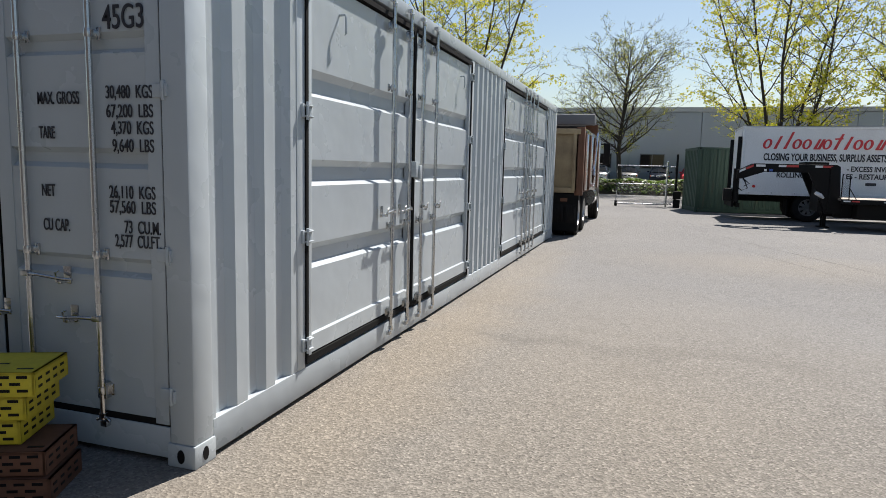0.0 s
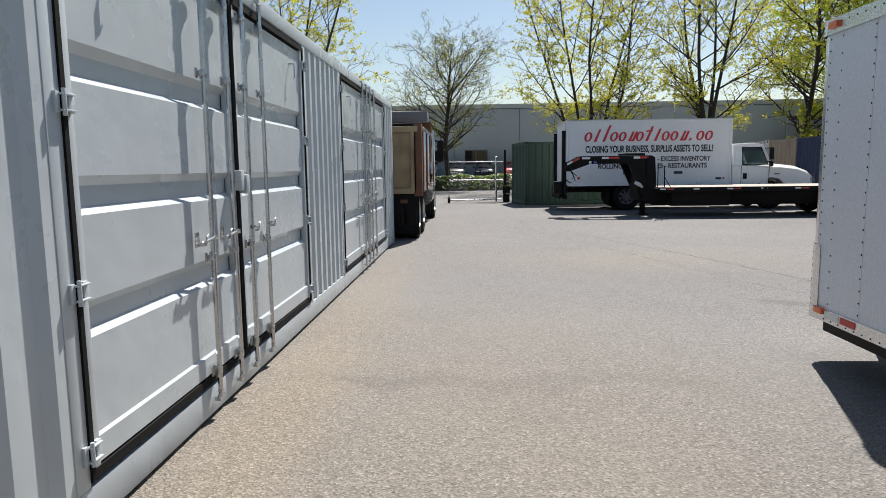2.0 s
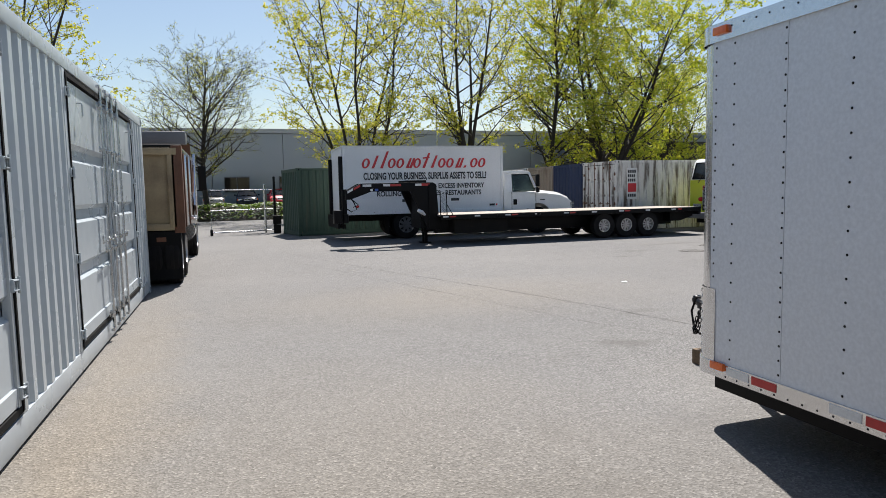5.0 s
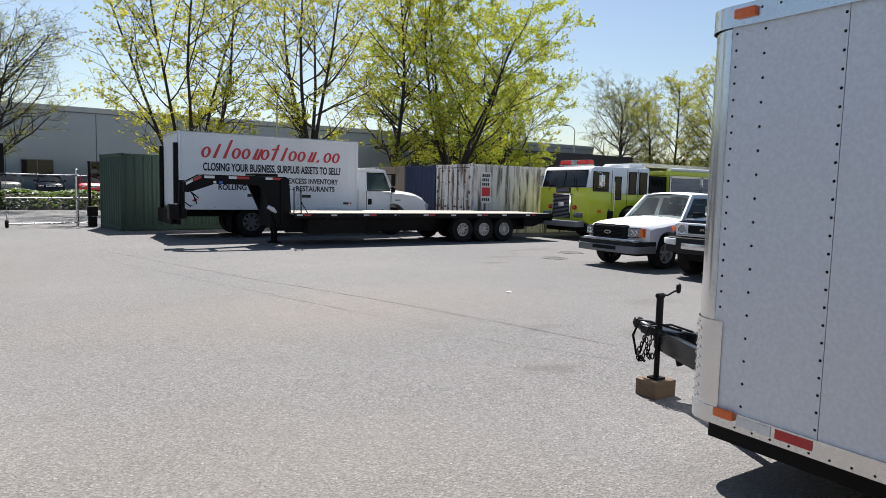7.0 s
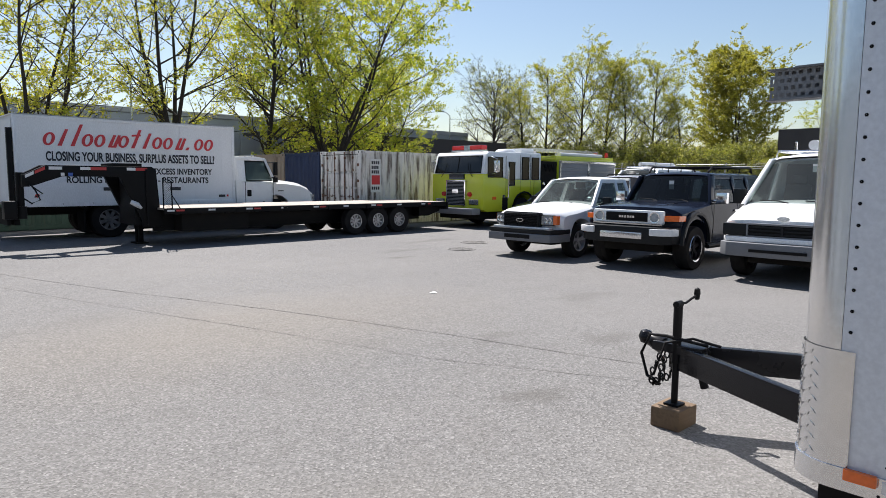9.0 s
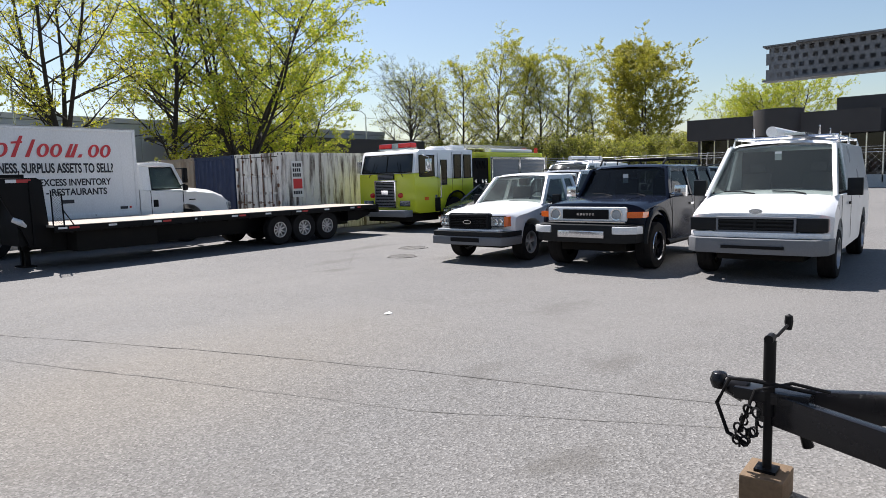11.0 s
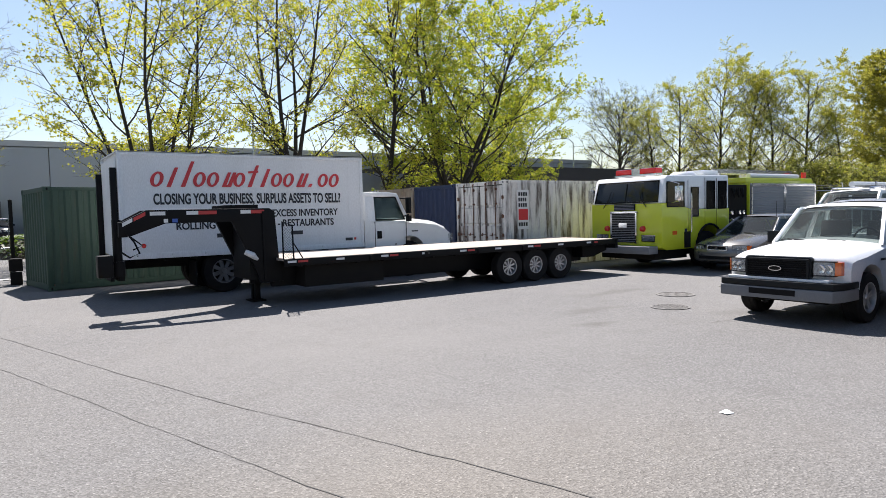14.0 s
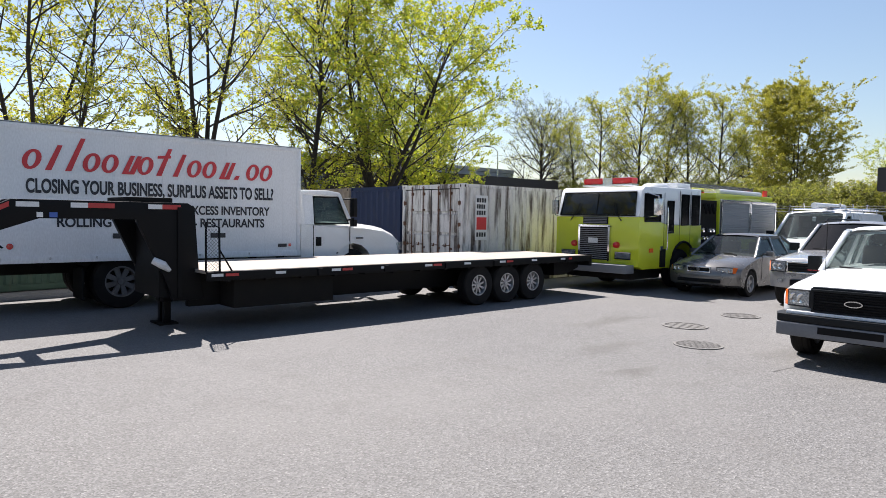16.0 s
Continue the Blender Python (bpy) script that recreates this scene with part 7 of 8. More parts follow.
# ---------------------------------------------------------------- trees
def tree_meshes(seed, height, reach, stems, leaves, leaf_size, first=0.2, lift=0.75, fine=False, trunk_r=0.14, limbs=0, lean_most=0.24, bole=0.0):
    """Trunk and limbs as tapered tubes, leaves as small bent blades on the twigs."""
    rnd = random.Random(seed)
    wood, twigs = Shape(), []
    def grow(p, d, length, r, n, wander, rise):
        pts, rs = [p], [r]
        for k in range(n):
            d = (d + Vector((rnd.gauss(0, wander), rnd.gauss(0, wander), rnd.gauss(rise, wander * 0.5)))).normalized()
            p = p + d * (length / n)
            pts.append(p)
            rs.append(r * (1 - 0.75 * (k + 1) / n))
        return pts, rs
    def along(pts, t):
        n = len(pts) - 1
        i = min(int(t * n), n - 1)
        return pts[i].lerp(pts[i + 1], t * n - i), (pts[i + 1] - pts[i]).normalized(), i
    def aside(d, lean):
        a = rnd.uniform(0, 2 * math.pi)
        s = Vector((math.cos(a), math.sin(a), rnd.uniform(-0.2, 0.5)))
        s = (s - d * s.dot(d)).normalized()
        return (d * lean + s).normalized()
    def spray(q, d, length, r):
        pts, rs = grow(q, d, length, max(r, 0.006), 3, 0.16, 0.05)
        wood.tube(pts, rs, 3, False)
        twigs.extend(zip(pts, pts[1:]))
        if fine:
            for _ in range(4):
                q2, d2, i2 = along(pts, rnd.uniform(0.2, 1))
                p3, r3 = grow(q2, aside(d2, 0.9), length * 0.5, 0.008, 2, 0.15, 0.03)
                wood.tube(p3, r3, 3, False)
                twigs.extend(zip(p3, p3[1:]))
    if bole:
        wood.tube([(0, 0, -0.05), (0.03, 0.02, bole * 0.5), (0, 0, bole)], [trunk_r * 1.15, trunk_r, trunk_r * 0.85], 9)
    for s in range(stems):
        a = 2 * math.pi * s / stems + rnd.uniform(0, 1)
        lean = 0.0 if stems == 1 else rnd.uniform(lean_most * 0.5, lean_most)
        r0 = trunk_r * (0.8 if stems > 1 and not bole else 0.6 if bole else 1)
        d0 = Vector((lean * math.cos(a), lean * math.sin(a), 1)).normalized()
        root = Vector((0, 0, bole * rnd.uniform(0.7, 0.98))) if bole else Vector((0.1 * math.cos(a), 0.1 * math.sin(a), -0.05)) * (stems > 1)
        trunk, tr = grow(root, d0, (height - bole) * rnd.uniform(0.88, 1.0), r0, 9, 0.05, 0.05)
        wood.tube(trunk, tr, 9)
        count = limbs or (18 if stems == 1 else 11)
        for k in range(count):
            t = first + (0.97 - first) * (k + rnd.random()) / count
            q, d, i = along(trunk, t)
            u = (t - first) / (1 - first)
            ln = reach * (0.55 + 1.1 * u) * (1 - u) ** 0.55 * rnd.uniform(0.75, 1.15) + 0.5
            a2 = rnd.uniform(0, 2 * math.pi) + k * 2.4
            nd = Vector((math.cos(a2), math.sin(a2), lift + 0.5 * u + rnd.uniform(-0.2, 0.2))).normalized()
            lp, lr = grow(q, nd, ln, tr[i] * 0.42 + 0.008, 6, 0.09, 0.04)
            wood.tube(lp, lr, 5, False)
            for m in range(8):
                q2, d2, i2 = along(lp, 0.2 + 0.8 * (m + rnd.random()) / 8)
                bp, br = grow(q2, aside(d2, 0.75), ln * rnd.uniform(0.25, 0.45), lr[i2] * 0.5 + 0.004, 3, 0.13, 0.05)
                wood.tube(bp, br, 4, False)
                for _ in range(4):
                    q3, d3, i3 = along(bp, rnd.uniform(0.25, 1.0))
                    spray(q3, aside(d3, 0.8), ln * rnd.uniform(0.12, 0.24), 0.009)
    crown = Shape()
    thick = [rnd.random() for _ in range(97)]
    n = len(twigs)
    for _ in range(leaves):
        k = rnd.randrange(n)
        if thick[(k // 14) % 97] < 0.3 and rnd.random() < 0.75:
            continue
        a, b = twigs[k]
        p = a.lerp(b, rnd.random()) + Vector((rnd.gauss(0, 0.07), rnd.gauss(0, 0.07), rnd.gauss(-0.03, 0.07)))
        s = leaf_size * rnd.uniform(0.55, 1.35)
        u = Vector((rnd.gauss(0, 1), rnd.gauss(0, 1), rnd.gauss(-0.3, 0.7))).normalized()
        w = u.cross(Vector((rnd.gauss(0, 1), rnd.gauss(0, 1), rnd.gauss(0, 1)))).normalized()
        m = p + u * s * 0.5 + u.cross(w) * s * 0.12
        crown.points([p, m - w * s * 0.38, p + u * s, m + w * s * 0.38], [(0, 1, 2), (0, 2, 3)])
    return wood, crown


def plant_tree(label, at, seed, height, spread, stems, leaves, leaf_size, leaf_mat, **k):
    t = thing("tree", label, "tree", at, 0, "trees round the yard")
    wood, crown = tree_meshes(seed, height, spread, stems, leaves, leaf_size, **k)
    me = bpy.data.meshes.new("trunk")
    for name, s, m in (("trunk", wood, BARK), ("crown", crown, leaf_mat)):
        me = bpy.data.meshes.new(name)
        me.from_pydata(s.v, [], s.f)
        me.materials.append(m)
        ob = new(name, me)
        ob.parent = t
        if name == "crown":
            ob["kind"] = "stuff"
    return t


def copy_tree(t, label, at, turn, scale=1.0):
    c = copy_thing(t, pose(at[0], at[1], at[2], 0, 0, turn))
    c.scale = (scale, scale, scale)
    return tagged(c, label)


def build_trees():
    spring = "tall tree with sparse yellow-green spring leaves behind the containers"
    a = plant_tree("multi-stemmed tree with yellow-green spring leaves behind the box truck", (9.3, 41.5, 0), 11, 14.8, 6.6, 5, 31000, 0.135, LEAF_SPRING, first=0.09, lift=0.6, trunk_r=0.15, lean_most=0.38)
    plant_tree(spring, (16.9, 42.4, 0), 23, 16.0, 5.4, 4, 19000, 0.13, LEAF_SPRING, first=0.06, lift=0.5, trunk_r=0.24, limbs=11, lean_most=0.42, bole=3.4)
    plant_tree(spring, (23.1, 42.8, 0), 29, 16.0, 6.4, 1, 19000, 0.135, LEAF_SPRING, first=0.14, lift=0.6, trunk_r=0.2, limbs=30)
    d = plant_tree("broad tree with dense fresh green leaves behind the rusty container", (28.0, 42.5, 0), 31, 15.4, 9.0, 6, 62000, 0.165, LEAF_GREEN, first=0.05, lift=0.42, trunk_r=0.25, limbs=12, lean_most=0.95, bole=2.2)
    e = plant_tree("nearly bare budding tree with a wide fan of twigs", (0.0, 45.0, 0), 53, 9.0, 5.4, 1, 12000, 0.085, LEAF_BUD, first=0.24, lift=0.5, fine=True, trunk_r=0.2, limbs=34)
    plant_tree("large rounded tree with yellow-green spring foliage beyond the fence", (106, 46.5, 0), 73, 21.4, 10.0, 6, 130000, 0.21, LEAF_OLIVE, first=0.06, lift=0.5, trunk_r=0.15, limbs=17, lean_most=0.24)
    h = plant_tree("slender budding tree beyond the fence", (69, 40.2, 0), 83, 14.2, 5.6, 1, 15000, 0.13, LEAF_SPRING, first=0.14, lift=0.7, fine=True, trunk_r=0.18, limbs=26)
    low = plant_tree("low twiggy hedge bush behind the far fence", (61, 30, -0.3), 91, 4.6, 2.0, 6, 16000, 0.14, LEAF_BUD, first=0.05, lift=0.6, fine=True, trunk_r=0.06, lean_most=0.5)
    copy_tree(a, "leafy spring tree rising behind the grey container", (-9.3, 36.0, 0), 200, 0.95)
    copy_tree(e, "nearly bare budding tree beyond the fire engine", (62.7, 58.2, 0), 60, 1.42)
    copy_tree(h, "slender budding tree beyond the fence", (64, 51.0, 0), 20, 1.0)
    copy_tree(h, "slender budding tree beyond the fence", (63, 53.5, 0), 150, 0.85)
    copy_tree(h, "slender budding tree beyond the fence", (66, 48.0, 0), 250, 1.12)
    copy_tree(h, "slender budding tree beyond the fence", (67, 45.3, 0), 300, 1.02)
    copy_tree(h, "slender budding tree beyond the fence", (68, 42.6, 0), 70, 0.98)
    copy_tree(h, "slender budding tree beyond the fence", (71, 37.6, 0), 110, 0.72)
    copy_tree(d, "distant green tree above the dark building", (130, 36.5, 0), 45, 0.95)
    copy_tree(d, "distant green tree above the dark building", (130, 30.5, 0), 145, 1.1)
    copy_tree(d, "spring tree behind the fire engine", (38, 50, 0), 310, 0.75)
    for k in range(9):
        copy_tree(low, "tall leafy shrub beyond the far fence", (84 + (k * 5 % 3) * 2, 20.0 + k * 2.2, -0.3), 70 * k, 0.95 + 0.2 * (k * 4 % 3))
    for k in range(15):
        copy_tree(low, "low twiggy hedge bush behind the far fence", (61.5 + (k * 7 % 4) * 2, 31.5 + k * 1.95, -0.3), 50 * k, 0.8 + 0.13 * (k * 5 % 4))


# ---------------------------------------------------------------- buildings and distance
def build_warehouse():
    h = thing("warehouse", "long low grey concrete warehouse across the road", "building")
    Y, Z0, Z1 = 60.0, 0.0, 7.3
    n = 16
    w = 96.0 / n
    for k in range(n):
        x = -36 + k * w
        part("wall_panel", Shape().box(x + 0.02, Y, Z0, x + w - 0.02, Y + 0.3, Z1 - 0.35), CONCRETE, h, bevel=0.02)
    part("parapet", Shape().box(-36, Y - 0.08, Z1 - 0.4, 60, Y + 0.4, Z1), surface("pale_parapet_flashing", (0.45, 0.46, 0.47), 0.5), h)
    part("roof", Shape().box(-36, Y, Z1 - 0.45, 60, Y + 30, Z1 - 0.35), CONCRETE, h)
    part("back_wall", Shape().box(-36, Y + 29.7, 0, 60, Y + 30, Z1 - 0.35).box(-36, Y + 0.3, 0, -35.7, Y + 30, Z1 - 0.4).box(59.7, Y + 0.3, 0, 60, Y + 30, Z1 - 0.4), CONCRETE, h)
    for k in range(14):
        x = -22 + k * 4.6
        wd = part("window", Shape().box(x, Y - 0.06, 1.9, x + 2.0, Y + 0.02, 3.1), DARK_WINDOW, h)
        part("frame", Shape().box(x - 0.06, Y - 0.09, 3.1, x + 2.06, Y, 3.17).box(x - 0.06, Y - 0.09, 1.83, x + 2.06, Y, 1.9).box(x + 0.97, Y - 0.08, 1.9, x + 1.03, Y, 3.1).box(x - 0.06, Y - 0.09, 1.9, x, Y, 3.1).box(x + 2.0, Y - 0.09, 1.9, x + 2.06, Y, 3.1), GREY_PLASTIC, wd)


def build_dark_building():
    d = thing("office_building", "low dark brown building with a glazed front", "building")
    X = 62.0
    part("roof_fascia", Shape().box(X, 10.0, 4.3, X + 20, 24.5, 6.1), DARK_CLADDING, d)
    part("upper_block", Shape().box(X + 4, -12, 4.3, X + 26, 13.5, 7.4), DARK_CLADDING, d)
    part("round_bay", Shape().tube([(X + 0.6, 17.2, 4.35), (X + 0.6, 17.2, 6.5)], 1.9, 28), DARK_CLADDING, d)
    part("core", Shape().box(X + 1.5, -12, 0, X + 20, 24.0, 4.3), DARK_CLADDING, d)
    for k in range(13):
        y = 23.6 - k * 1.15
        part("window", Shape().box(X + 1.38, y - 1.05, 1.0, X + 1.5, y, 4.3), DARK_WINDOW, d)
        part("mullion", Shape().box(X + 1.3, y, 0.4, X + 1.5, y + 0.1, 4.3), ALU, d)
    part("plinth", Shape().box(X + 1.3, 8, 0, X + 1.5, 24.0, 1.0), CONCRETE, d)
    b = thing("warehouse", "distant dark flat-roofed building behind the trees", "building")
    part("wall", Shape().box(30, 52, 0, 58, 52.3, 5.4).box(57.7, 52.3, 0, 58, 59, 5.4), DARK_CLADDING, b)
    part("roof", Shape().box(30, 52, 5.4, 58, 59.5, 5.7), DARK_CLADDING, b)
    for k in range(8):
        part("window", Shape().box(31.5 + k * 3.3, 51.95, 2.0, 33.6 + k * 3.3, 52.02, 3.6), DARK_WINDOW, b)


def build_beam():
    """A perforated steel beam carried on posts beyond the parked van."""
    b = thing("steel_gantry", "weathered perforated steel beam gantry beside the cargo trailer", "gantry")
    X = 9.3
    y1, y0, z0, z1 = 5.9, 0.2, 2.54, 2.86
    web = Shape()
    cols, rows = 26, 4
    hw, dy = 0.022, 0.085
    def plate(ya, yb, x):
        n = max(1, int(round((yb - ya) / dy)))
        for i in range(n):
            for j in range(rows):
                ca, cb = ya + (yb - ya) * i / n, ya + (yb - ya) * (i + 1) / n
                za, zb = z0 + (z1 - z0) * j / rows, z0 + (z1 - z0) * (j + 1) / rows
                cy, cz = (ca + cb) / 2 + (0.016 if j % 2 else -0.016), (za + zb) / 2
                sq = [(ca, za), (cb, za), (cb, zb), (ca, zb)]
                hole = [(cy - hw, cz - hw), (cy + hw, cz - hw), (cy + hw, cz + hw), (cy - hw, cz + hw)]
                web.points([(x, p, q) for p, q in sq + hole], [(k, (k + 1) % 4, 4 + (k + 1) % 4, 4 + k) for k in range(4)])
    plate(y0, y1 - 0.30, X)
    plate(y1 - 0.30, y1, X + 0.02)
    part("web", web, BEAM_GREY, b, smooth=0)
    part("web_back", Shape().box(X + 0.14, y0, z0, X + 0.15, y1, z1), BEAM_GREY, b)
    for z in (z0 - 0.02, z1):
        part("flange", Shape().box(X - 0.05, y0, z, X + 0.17, y1 - 0.28, z + 0.02).box(X - 0.005, y1 - 0.28, z + 0.002, X + 0.17, y1 + 0.03, z + 0.016), BEAM_GREY, b)
    for y in (0.3, 2.2):
        part("post", Shape().box(X, y, 0, X + 0.14, y + 0.12, z0 - 0.02), BEAM_GREY, b)


def chain_link(x0, y0, x1, y1, z0, z1, cell=0.12):
    """Diamond wire mesh between two points."""
    s = Shape()
    L = math.hypot(x1 - x0, y1 - y0)
    dx, dy = (x1 - x0) / L, (y1 - y0) / L
    H = z1 - z0
    r = 0.0022
    a = -H
    while a < L:
        for sg in (1, -1):
            u0, u1 = max(0, a), min(L, a + H)
            if u1 - u0 < 0.02:
                continue
            v0, v1 = u0 - a, u1 - a
            if sg < 0:
                v0, v1 = H - v0, H - v1
            s.tube([(x0 + dx * u0, y0 + dy * u0, z0 + v0), (x0 + dx * u1, y0 + dy * u1, z0 + v1)], r, 3, False)
        a += cell
    return s


def build_gate():
    g = thing("chain_link_gate", "galvanised pipe gate with chain link mesh on a wheel, open", "gate")
    a, b = Vector((0.60, 27.75, 0)), Vector((3.05, 28.45, 0))
    pf = Shape().tube([a + Vector((0, 0, 0.12)), a + Vector((0, 0, 1.80)), b + Vector((0, 0, 1.80)), b + Vector((0, 0, 0.12)), a + Vector((0, 0, 0.12))], 0.024, 8)
    part("frame", pf, GALV, g)
    part("mid_rail", Shape().tube([a + Vector((0, 0, 1.0)), b + Vector((0, 0, 1.0))], 0.018, 8), GALV, g)
    part("mesh", chain_link(a.x, a.y, b.x, b.y, 0.14, 1.0), GALV, g, smooth=0)["kind"] = "stuff"
    part("gate_wheel", Shape().lathe([(0.05, -0.05), (0.115, -0.055), (0.13, 0), (0.115, 0.055), (0.05, 0.04), (0.001, 0.03)], (a.x, a.y - 0.06, 0.13), "x", 16), TYRE, g, "black rubber gate wheel")
    part("bracket", Shape().box(a.x - 0.03, a.y - 0.08, 0.1, a.x + 0.03, a.y + 0.02, 0.3), GALV, g)
    for x, h, m in ((2.72, 2.0, GALV), (3.12, 2.3, CHASSIS)):
        single("gate_post", Shape().tube([(x, 28.52, 0), (x, 28.52, h)], 0.05, 10).lathe([(0.001, 0.05), (0.05, 0.03), (0.058, 0)], (x, 28.52, h), "z", 10), m, "steel pipe post holding the yard gate", "post")
    single("barrier_stack", Shape().box(3.02, 27.9, 0.0, 3.3, 28.25, 0.35).box(3.0, 27.85, 0.38, 3.32, 28.28, 0.72), CHASSIS, "dark plastic crates stacked beside the gate", "crate", bevel=0.02)


def build_fence(points, label, top=2.3):
    f = thing("chain_link_fence", label, "fence")
    for (x0, y0), (x1, y1) in zip(points, points[1:]):
        L = math.hypot(x1 - x0, y1 - y0)
        n = max(1, int(L / 3))
        for k in range(n + 1):
            x, y = x0 + (x1 - x0) * k / n, y0 + (y1 - y0) * k / n
            part("post", Shape().tube([(x, y, 0), (x, y, top), (x - 0.12, y - 0.1, top + 0.3)], 0.032, 6), GALV, f)
        part("top_rail", Shape().tube([(x0, y0, top), (x1, y1, top)], 0.02, 6), GALV, f)
        part("barbed_wire", Shape().tube([(x0 - 0.06, y0 - 0.05, top + 0.13), (x1 - 0.06, y1 - 0.05, top + 0.13)], 0.008, 4).tube([(x0 - 0.1, y0 - 0.09, top + 0.25), (x1 - 0.1, y1 - 0.09, top + 0.25)], 0.008, 4), GALV, f)
        part("mesh", chain_link(x0, y0, x1, y1, 0.05, top, 0.3), GALV, f, smooth=0)["kind"] = "stuff"


def build_ivy():
    rnd = random.Random(5)
    bank = Shape().grid([[(x, y, z) for y, z in ((43.0, 0), (43.6, 0.55), (45.5, 0.85), (48, 0.8), (49, 0.0))] for x in (-30, 8, 40)])
    tagged(new("planting_bank", mesh_of("planting_bank", bank, surface("dark_soil", (0.06, 0.045, 0.03), 0.95, relief=0.4), smooth=0)), "dark earth bank under ivy", "bank", kind="structure")
    s = Shape()
    for _ in range(14000):
        x, u = rnd.uniform(-14, 14), rnd.random()
        y = 42.9 + u * 5.6
        z = 0.1 + 0.85 * min(1, u * 5) * (0.9 + 0.1 * math.sin(x * 2)) + rnd.uniform(0, 0.12)
        w = rnd.uniform(0.06, 0.14)
        a, b = rnd.uniform(0, 6.28), rnd.uniform(-0.8, 0.8)
        d, e = Vector((math.cos(a), math.sin(a), b)) * w, Vector((-math.sin(a), math.cos(a), rnd.uniform(-0.5, 0.5))) * w * 0.7
        p = Vector((x, y, z))
        s.points([p - d, p - e, p + d, p + e], [(0, 1, 2, 3)])
    single("ivy", s, IVY, "low ivy ground cover on the roadside bank", "plants", smooth=0, kind="stuff")


def build_pole(x, y, h, label, arm=0.0):
    p = thing("street_lamp", label, "lamp", (x, y, 0))
    part("pole", Shape().tube([(0, 0, 0), (0, 0, h)], [0.09, 0.055], 10), GALV, p)
    if arm:
        part("arm", Shape().tube([(0, 0, h), (arm * 0.4, 0, h + 0.35), (arm, 0, h + 0.4)], 0.04, 8), GALV, p)
        part("lamp_head", Shape().box(arm - 0.1, -0.14, h + 0.32, arm + 0.55, 0.14, h + 0.44), GREY_PLASTIC, p, bevel=0.04)


def build_barrier_stack():
    """Yellow perforated steel planks on dark red ones, at the container's end."""
    for k, (dx, dy, z, m, lab) in enumerate(((0.08, -0.02, 0.0, RUST, "dark red"), (0.05, -0.01, 0.125, RUST, "dark red"), (-0.10, 0.0, 0.25, YELLOW, "yellow"), (-0.06, 0.0, 0.375, YELLOW, "yellow"), (0.0, 0.0, 0.50, YELLOW, "yellow"))):
        t = thing("steel_plank", lab + " perforated steel scaffold plank stacked by the container", "plank", (-0.60 + dx, -0.16 + dy, z * 0.94), 24, "stacked planks")
        Lg, w, h = 2.4, 0.32, 0.11
        part("deck", Shape().box(-Lg, -w, h - 0.012, 0, 0, h), m, t)
        part("side", Shape().box(-Lg, -w, 0, 0, -w + 0.012, h).box(-Lg, -0.012, 0, 0, 0, h), m, t, bevel=0.003)
        part("end_cap", Shape().box(-0.012, -w, 0, 0.0, 0, h), m, t)
        for j in range(4):
            for row in range(2):
                part("slot", Shape().box(-0.002, -w + 0.03 + j * 0.07, 0.03 + row * 0.036, 0.0015, -w + 0.065 + j * 0.07, 0.042 + row * 0.036), BLACK, t)
        for j in range(13):
            for row in range(3):
                part("slot", Shape().box(-0.075 - j * 0.075 - 0.03 * (row % 2), -w - 0.0015, 0.02 + row * 0.031, -0.03 - j * 0.075 - 0.03 * (row % 2), -w + 0.002, 0.033 + row * 0.031), BLACK, t)
        for j in range(16):
            part("slot", Shape().box(-0.10 - j * 0.14, -w + 0.05 + 0.08 * (j % 3), h, -0.03 - j * 0.14, -w + 0.065 + 0.08 * (j % 3), h + 0.0015), BLACK, t)


def build_poster(c):
    p = part("poster", Shape().box(0.42, -0.045, 1.15, 0.86, -0.04, 2.30), TAPE_WHITE, c, "weathered sales notice on the container")
    for z, x0, x1, m in ((2.12, 0.46, 0.82, BLACK_PRINT), (1.96, 0.46, 0.78, BLACK_PRINT), (1.80, 0.46, 0.80, BLACK_PRINT), (1.24, 0.46, 0.82, BLACK_PRINT)):
        for k in range(4):
            w = (x1 - x0) / 4
            part("print_bar", Shape().box(x0 + k * w, -0.048, z, x0 + k * w + w * 0.75, -0.0455, z + 0.11), m, p)
    part("print_block", Shape().box(0.46, -0.048, 1.42, 0.82, -0.0455, 1.74), RED_PRINT, p)


# ---------------------------------------------------------------- the place
build_ground()
build_cracks()
build_drain(12.15, 13.62, 0.33, True)
build_drain(13.57, 14.56, 0.36, False)
build_drain(15.5, 14.5, 0.34, False)
build_main_container()
build_cargo_trailer()
build_flatbed()
build_box_truck()
old_container("dark green corrugated storage container in shade", (3.75, 25.2, 0), 9, 6.06, 2.56, GREEN_BOX)
white_box = old_container("rust-streaked white container with double end doors", (14.9, 21.25, 0), 0, 6.06, 2.59, RUSTY_WHITE, "doors")
build_poster(white_box)
old_container("faded dark blue container with a plain corrugated end", (14.9, 23.78, 0), 0, 6.06, 2.59, BLUE_BOX)
old_container("brown weathered container between the others", (14.9, 26.32, 0), 0, 6.06, 2.59, TAN_BOX)
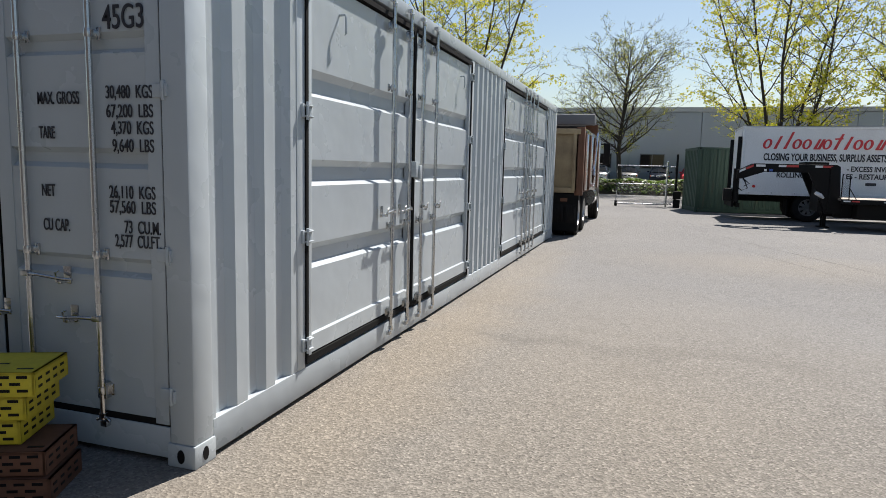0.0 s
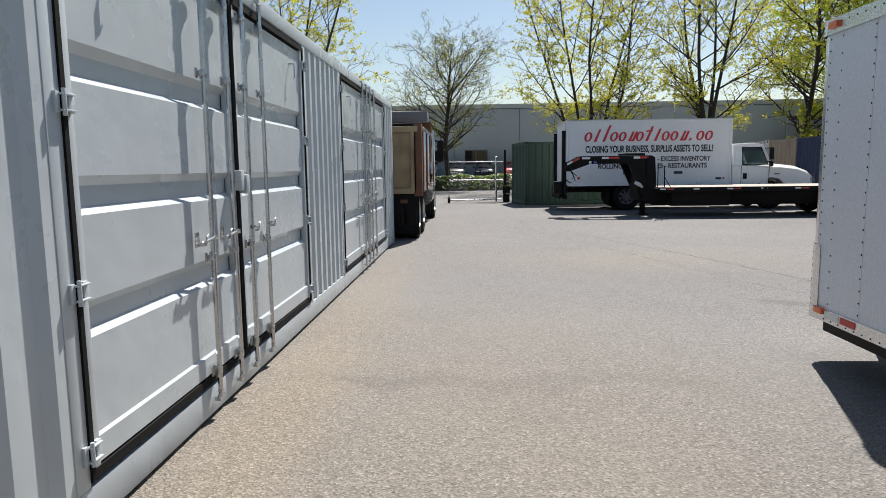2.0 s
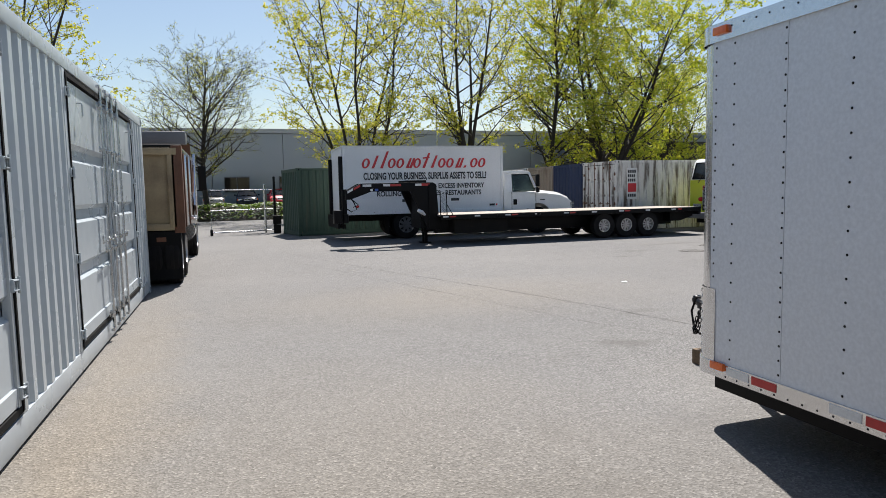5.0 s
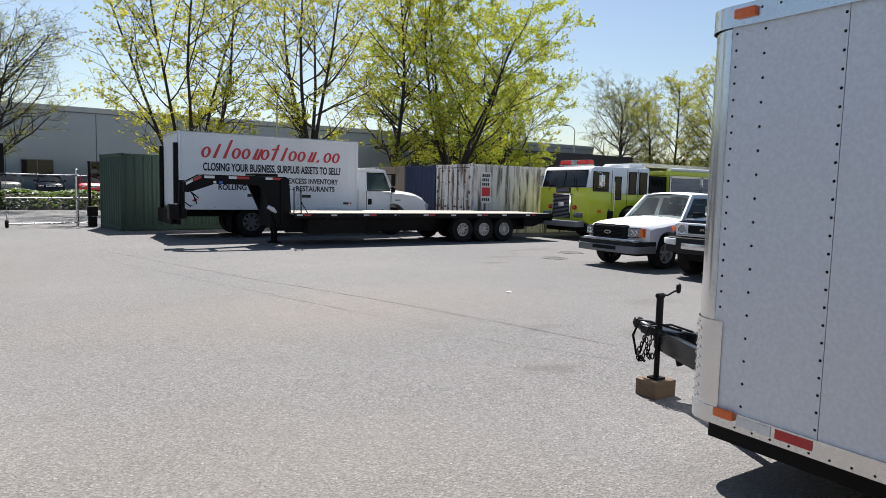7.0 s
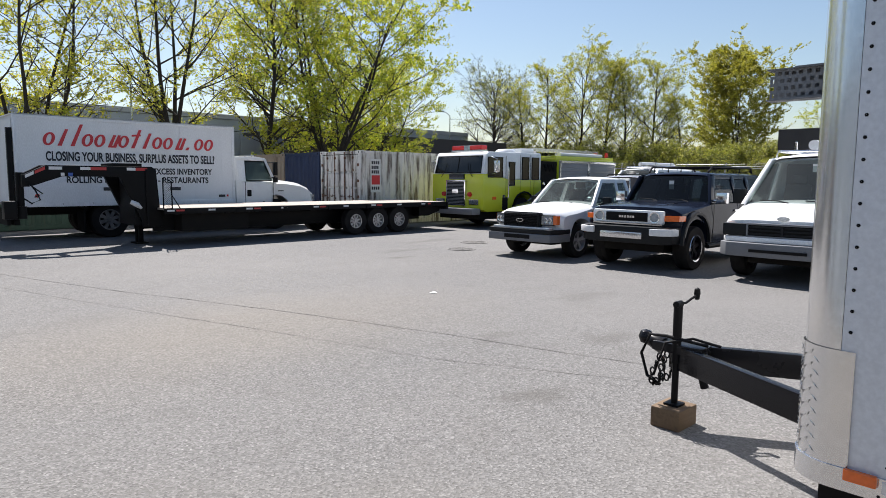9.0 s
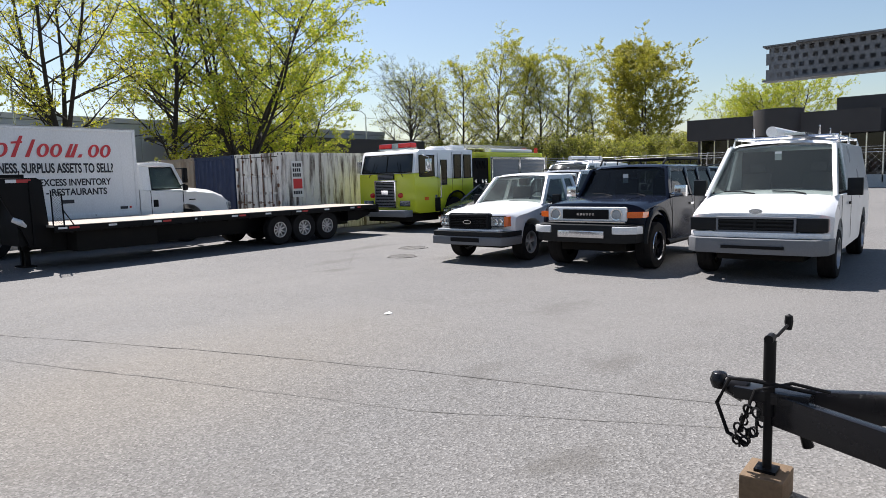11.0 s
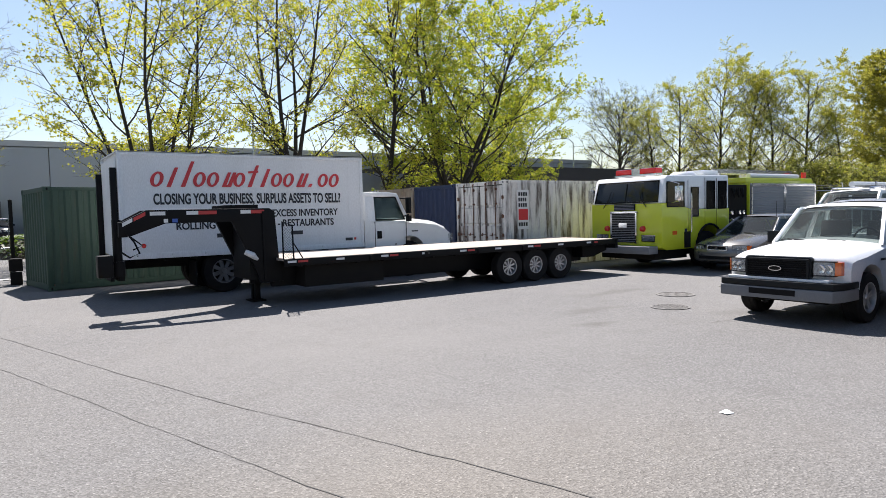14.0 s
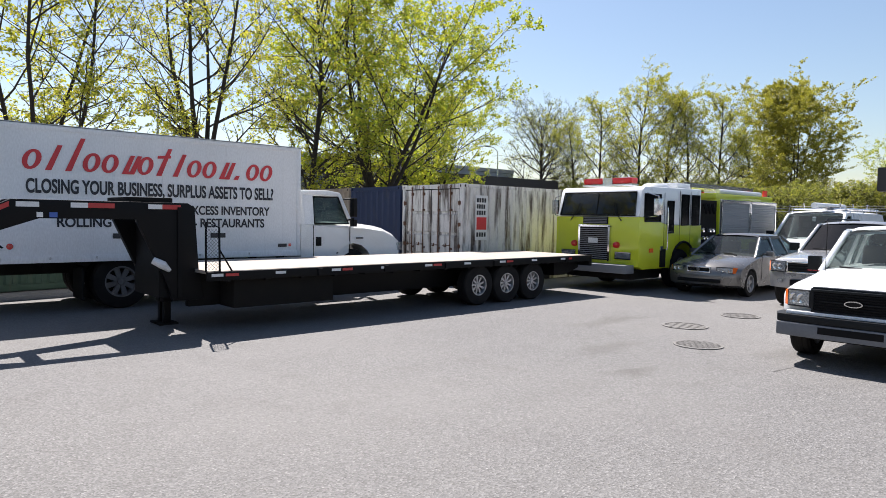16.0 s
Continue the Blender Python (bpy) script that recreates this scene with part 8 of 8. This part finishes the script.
old_container("pale grey container behind the truck cab", (14.8, 28.9, 0), 0, 6.06, 2.59, PALE_BOX, "doors")
build_fire_truck()
build_dump_truck()
build_pickup((11.98, 11.69, 0), 1.3)
build_offroader((12.03, 9.29, 0), 0.6)
build_van((12.22, 6.67, 0), 1.4, True)
build_sedan((17.95, 16.55, 0), 0.5, BEIGE, "sedan", "pale grey-beige four-door sedan beside the fire engine")
build_wagon((17.2, 13.85, 0), -2, SILVER, "silver mid-size suv parked behind the pickup")
build_van((23.2, 16.4, 0), 0, True)
build_wagon((19.5, 10.9, 0), 0, NAVY, "dark suv parked in the second row")
for x, m, lab in ((-4.9, NAVY, "dark"), (-2.4, SILVER, "silver"), (0.1, BEIGE, "grey"), (2.7, NAVY, "dark"), (5.3, RED_PRINT, "dark red")):
    build_sedan((x, 55.1, 0.6), 90, m, "parked_car", lab + " car parked in front of the warehouse")
tagged(new("car_park", mesh_of("car_park", Shape().box(-36, 49.0, 0.0, 60, 60.0, 0.6), CONCRETE)), "raised paved car park before the warehouse", "pavement", kind="structure")
build_gate()
build_fence([(26.5, 24.5), (38.0, 22.0), (38.0, 2.0)], "chain link fence with barbed wire along the yard's edge")
build_ivy()
build_pole(15.8, 45.9, 8.2, "plain grey lamp pole behind the trees")
build_pole(52, 55, 8.5, "curved street lamp beyond the fence", -1.6)
build_warehouse()
build_dark_building()
build_beam()
build_barrier_stack()
single("paper_scrap", Shape().points([(7.60, 9.69, 0.010), (7.69, 9.68, 0.004), (7.71, 9.76, 0.015), (7.62, 9.77, 0.004)], [(0, 1, 2, 3)]).points([(7.60, 9.69, 0.006), (7.69, 9.68, 0.0), (7.71, 9.76, 0.011), (7.62, 9.77, 0.0)], [(3, 2, 1, 0)]), TAPE_WHITE, "crumpled scrap of white paper on the asphalt", "litter", smooth=0)
build_trees()
# added out of view: a wall that blocks sky light from the container's near end
tagged(new("sky_blocker_south", mesh_of("sky_blocker_south", Shape().box(-16, -6.6, 0, 1.6, -6.2, 6.4), DARK_CLADDING)), "plain dark unseen wall added to keep sky light off the container's end", "wall", kind="structure")
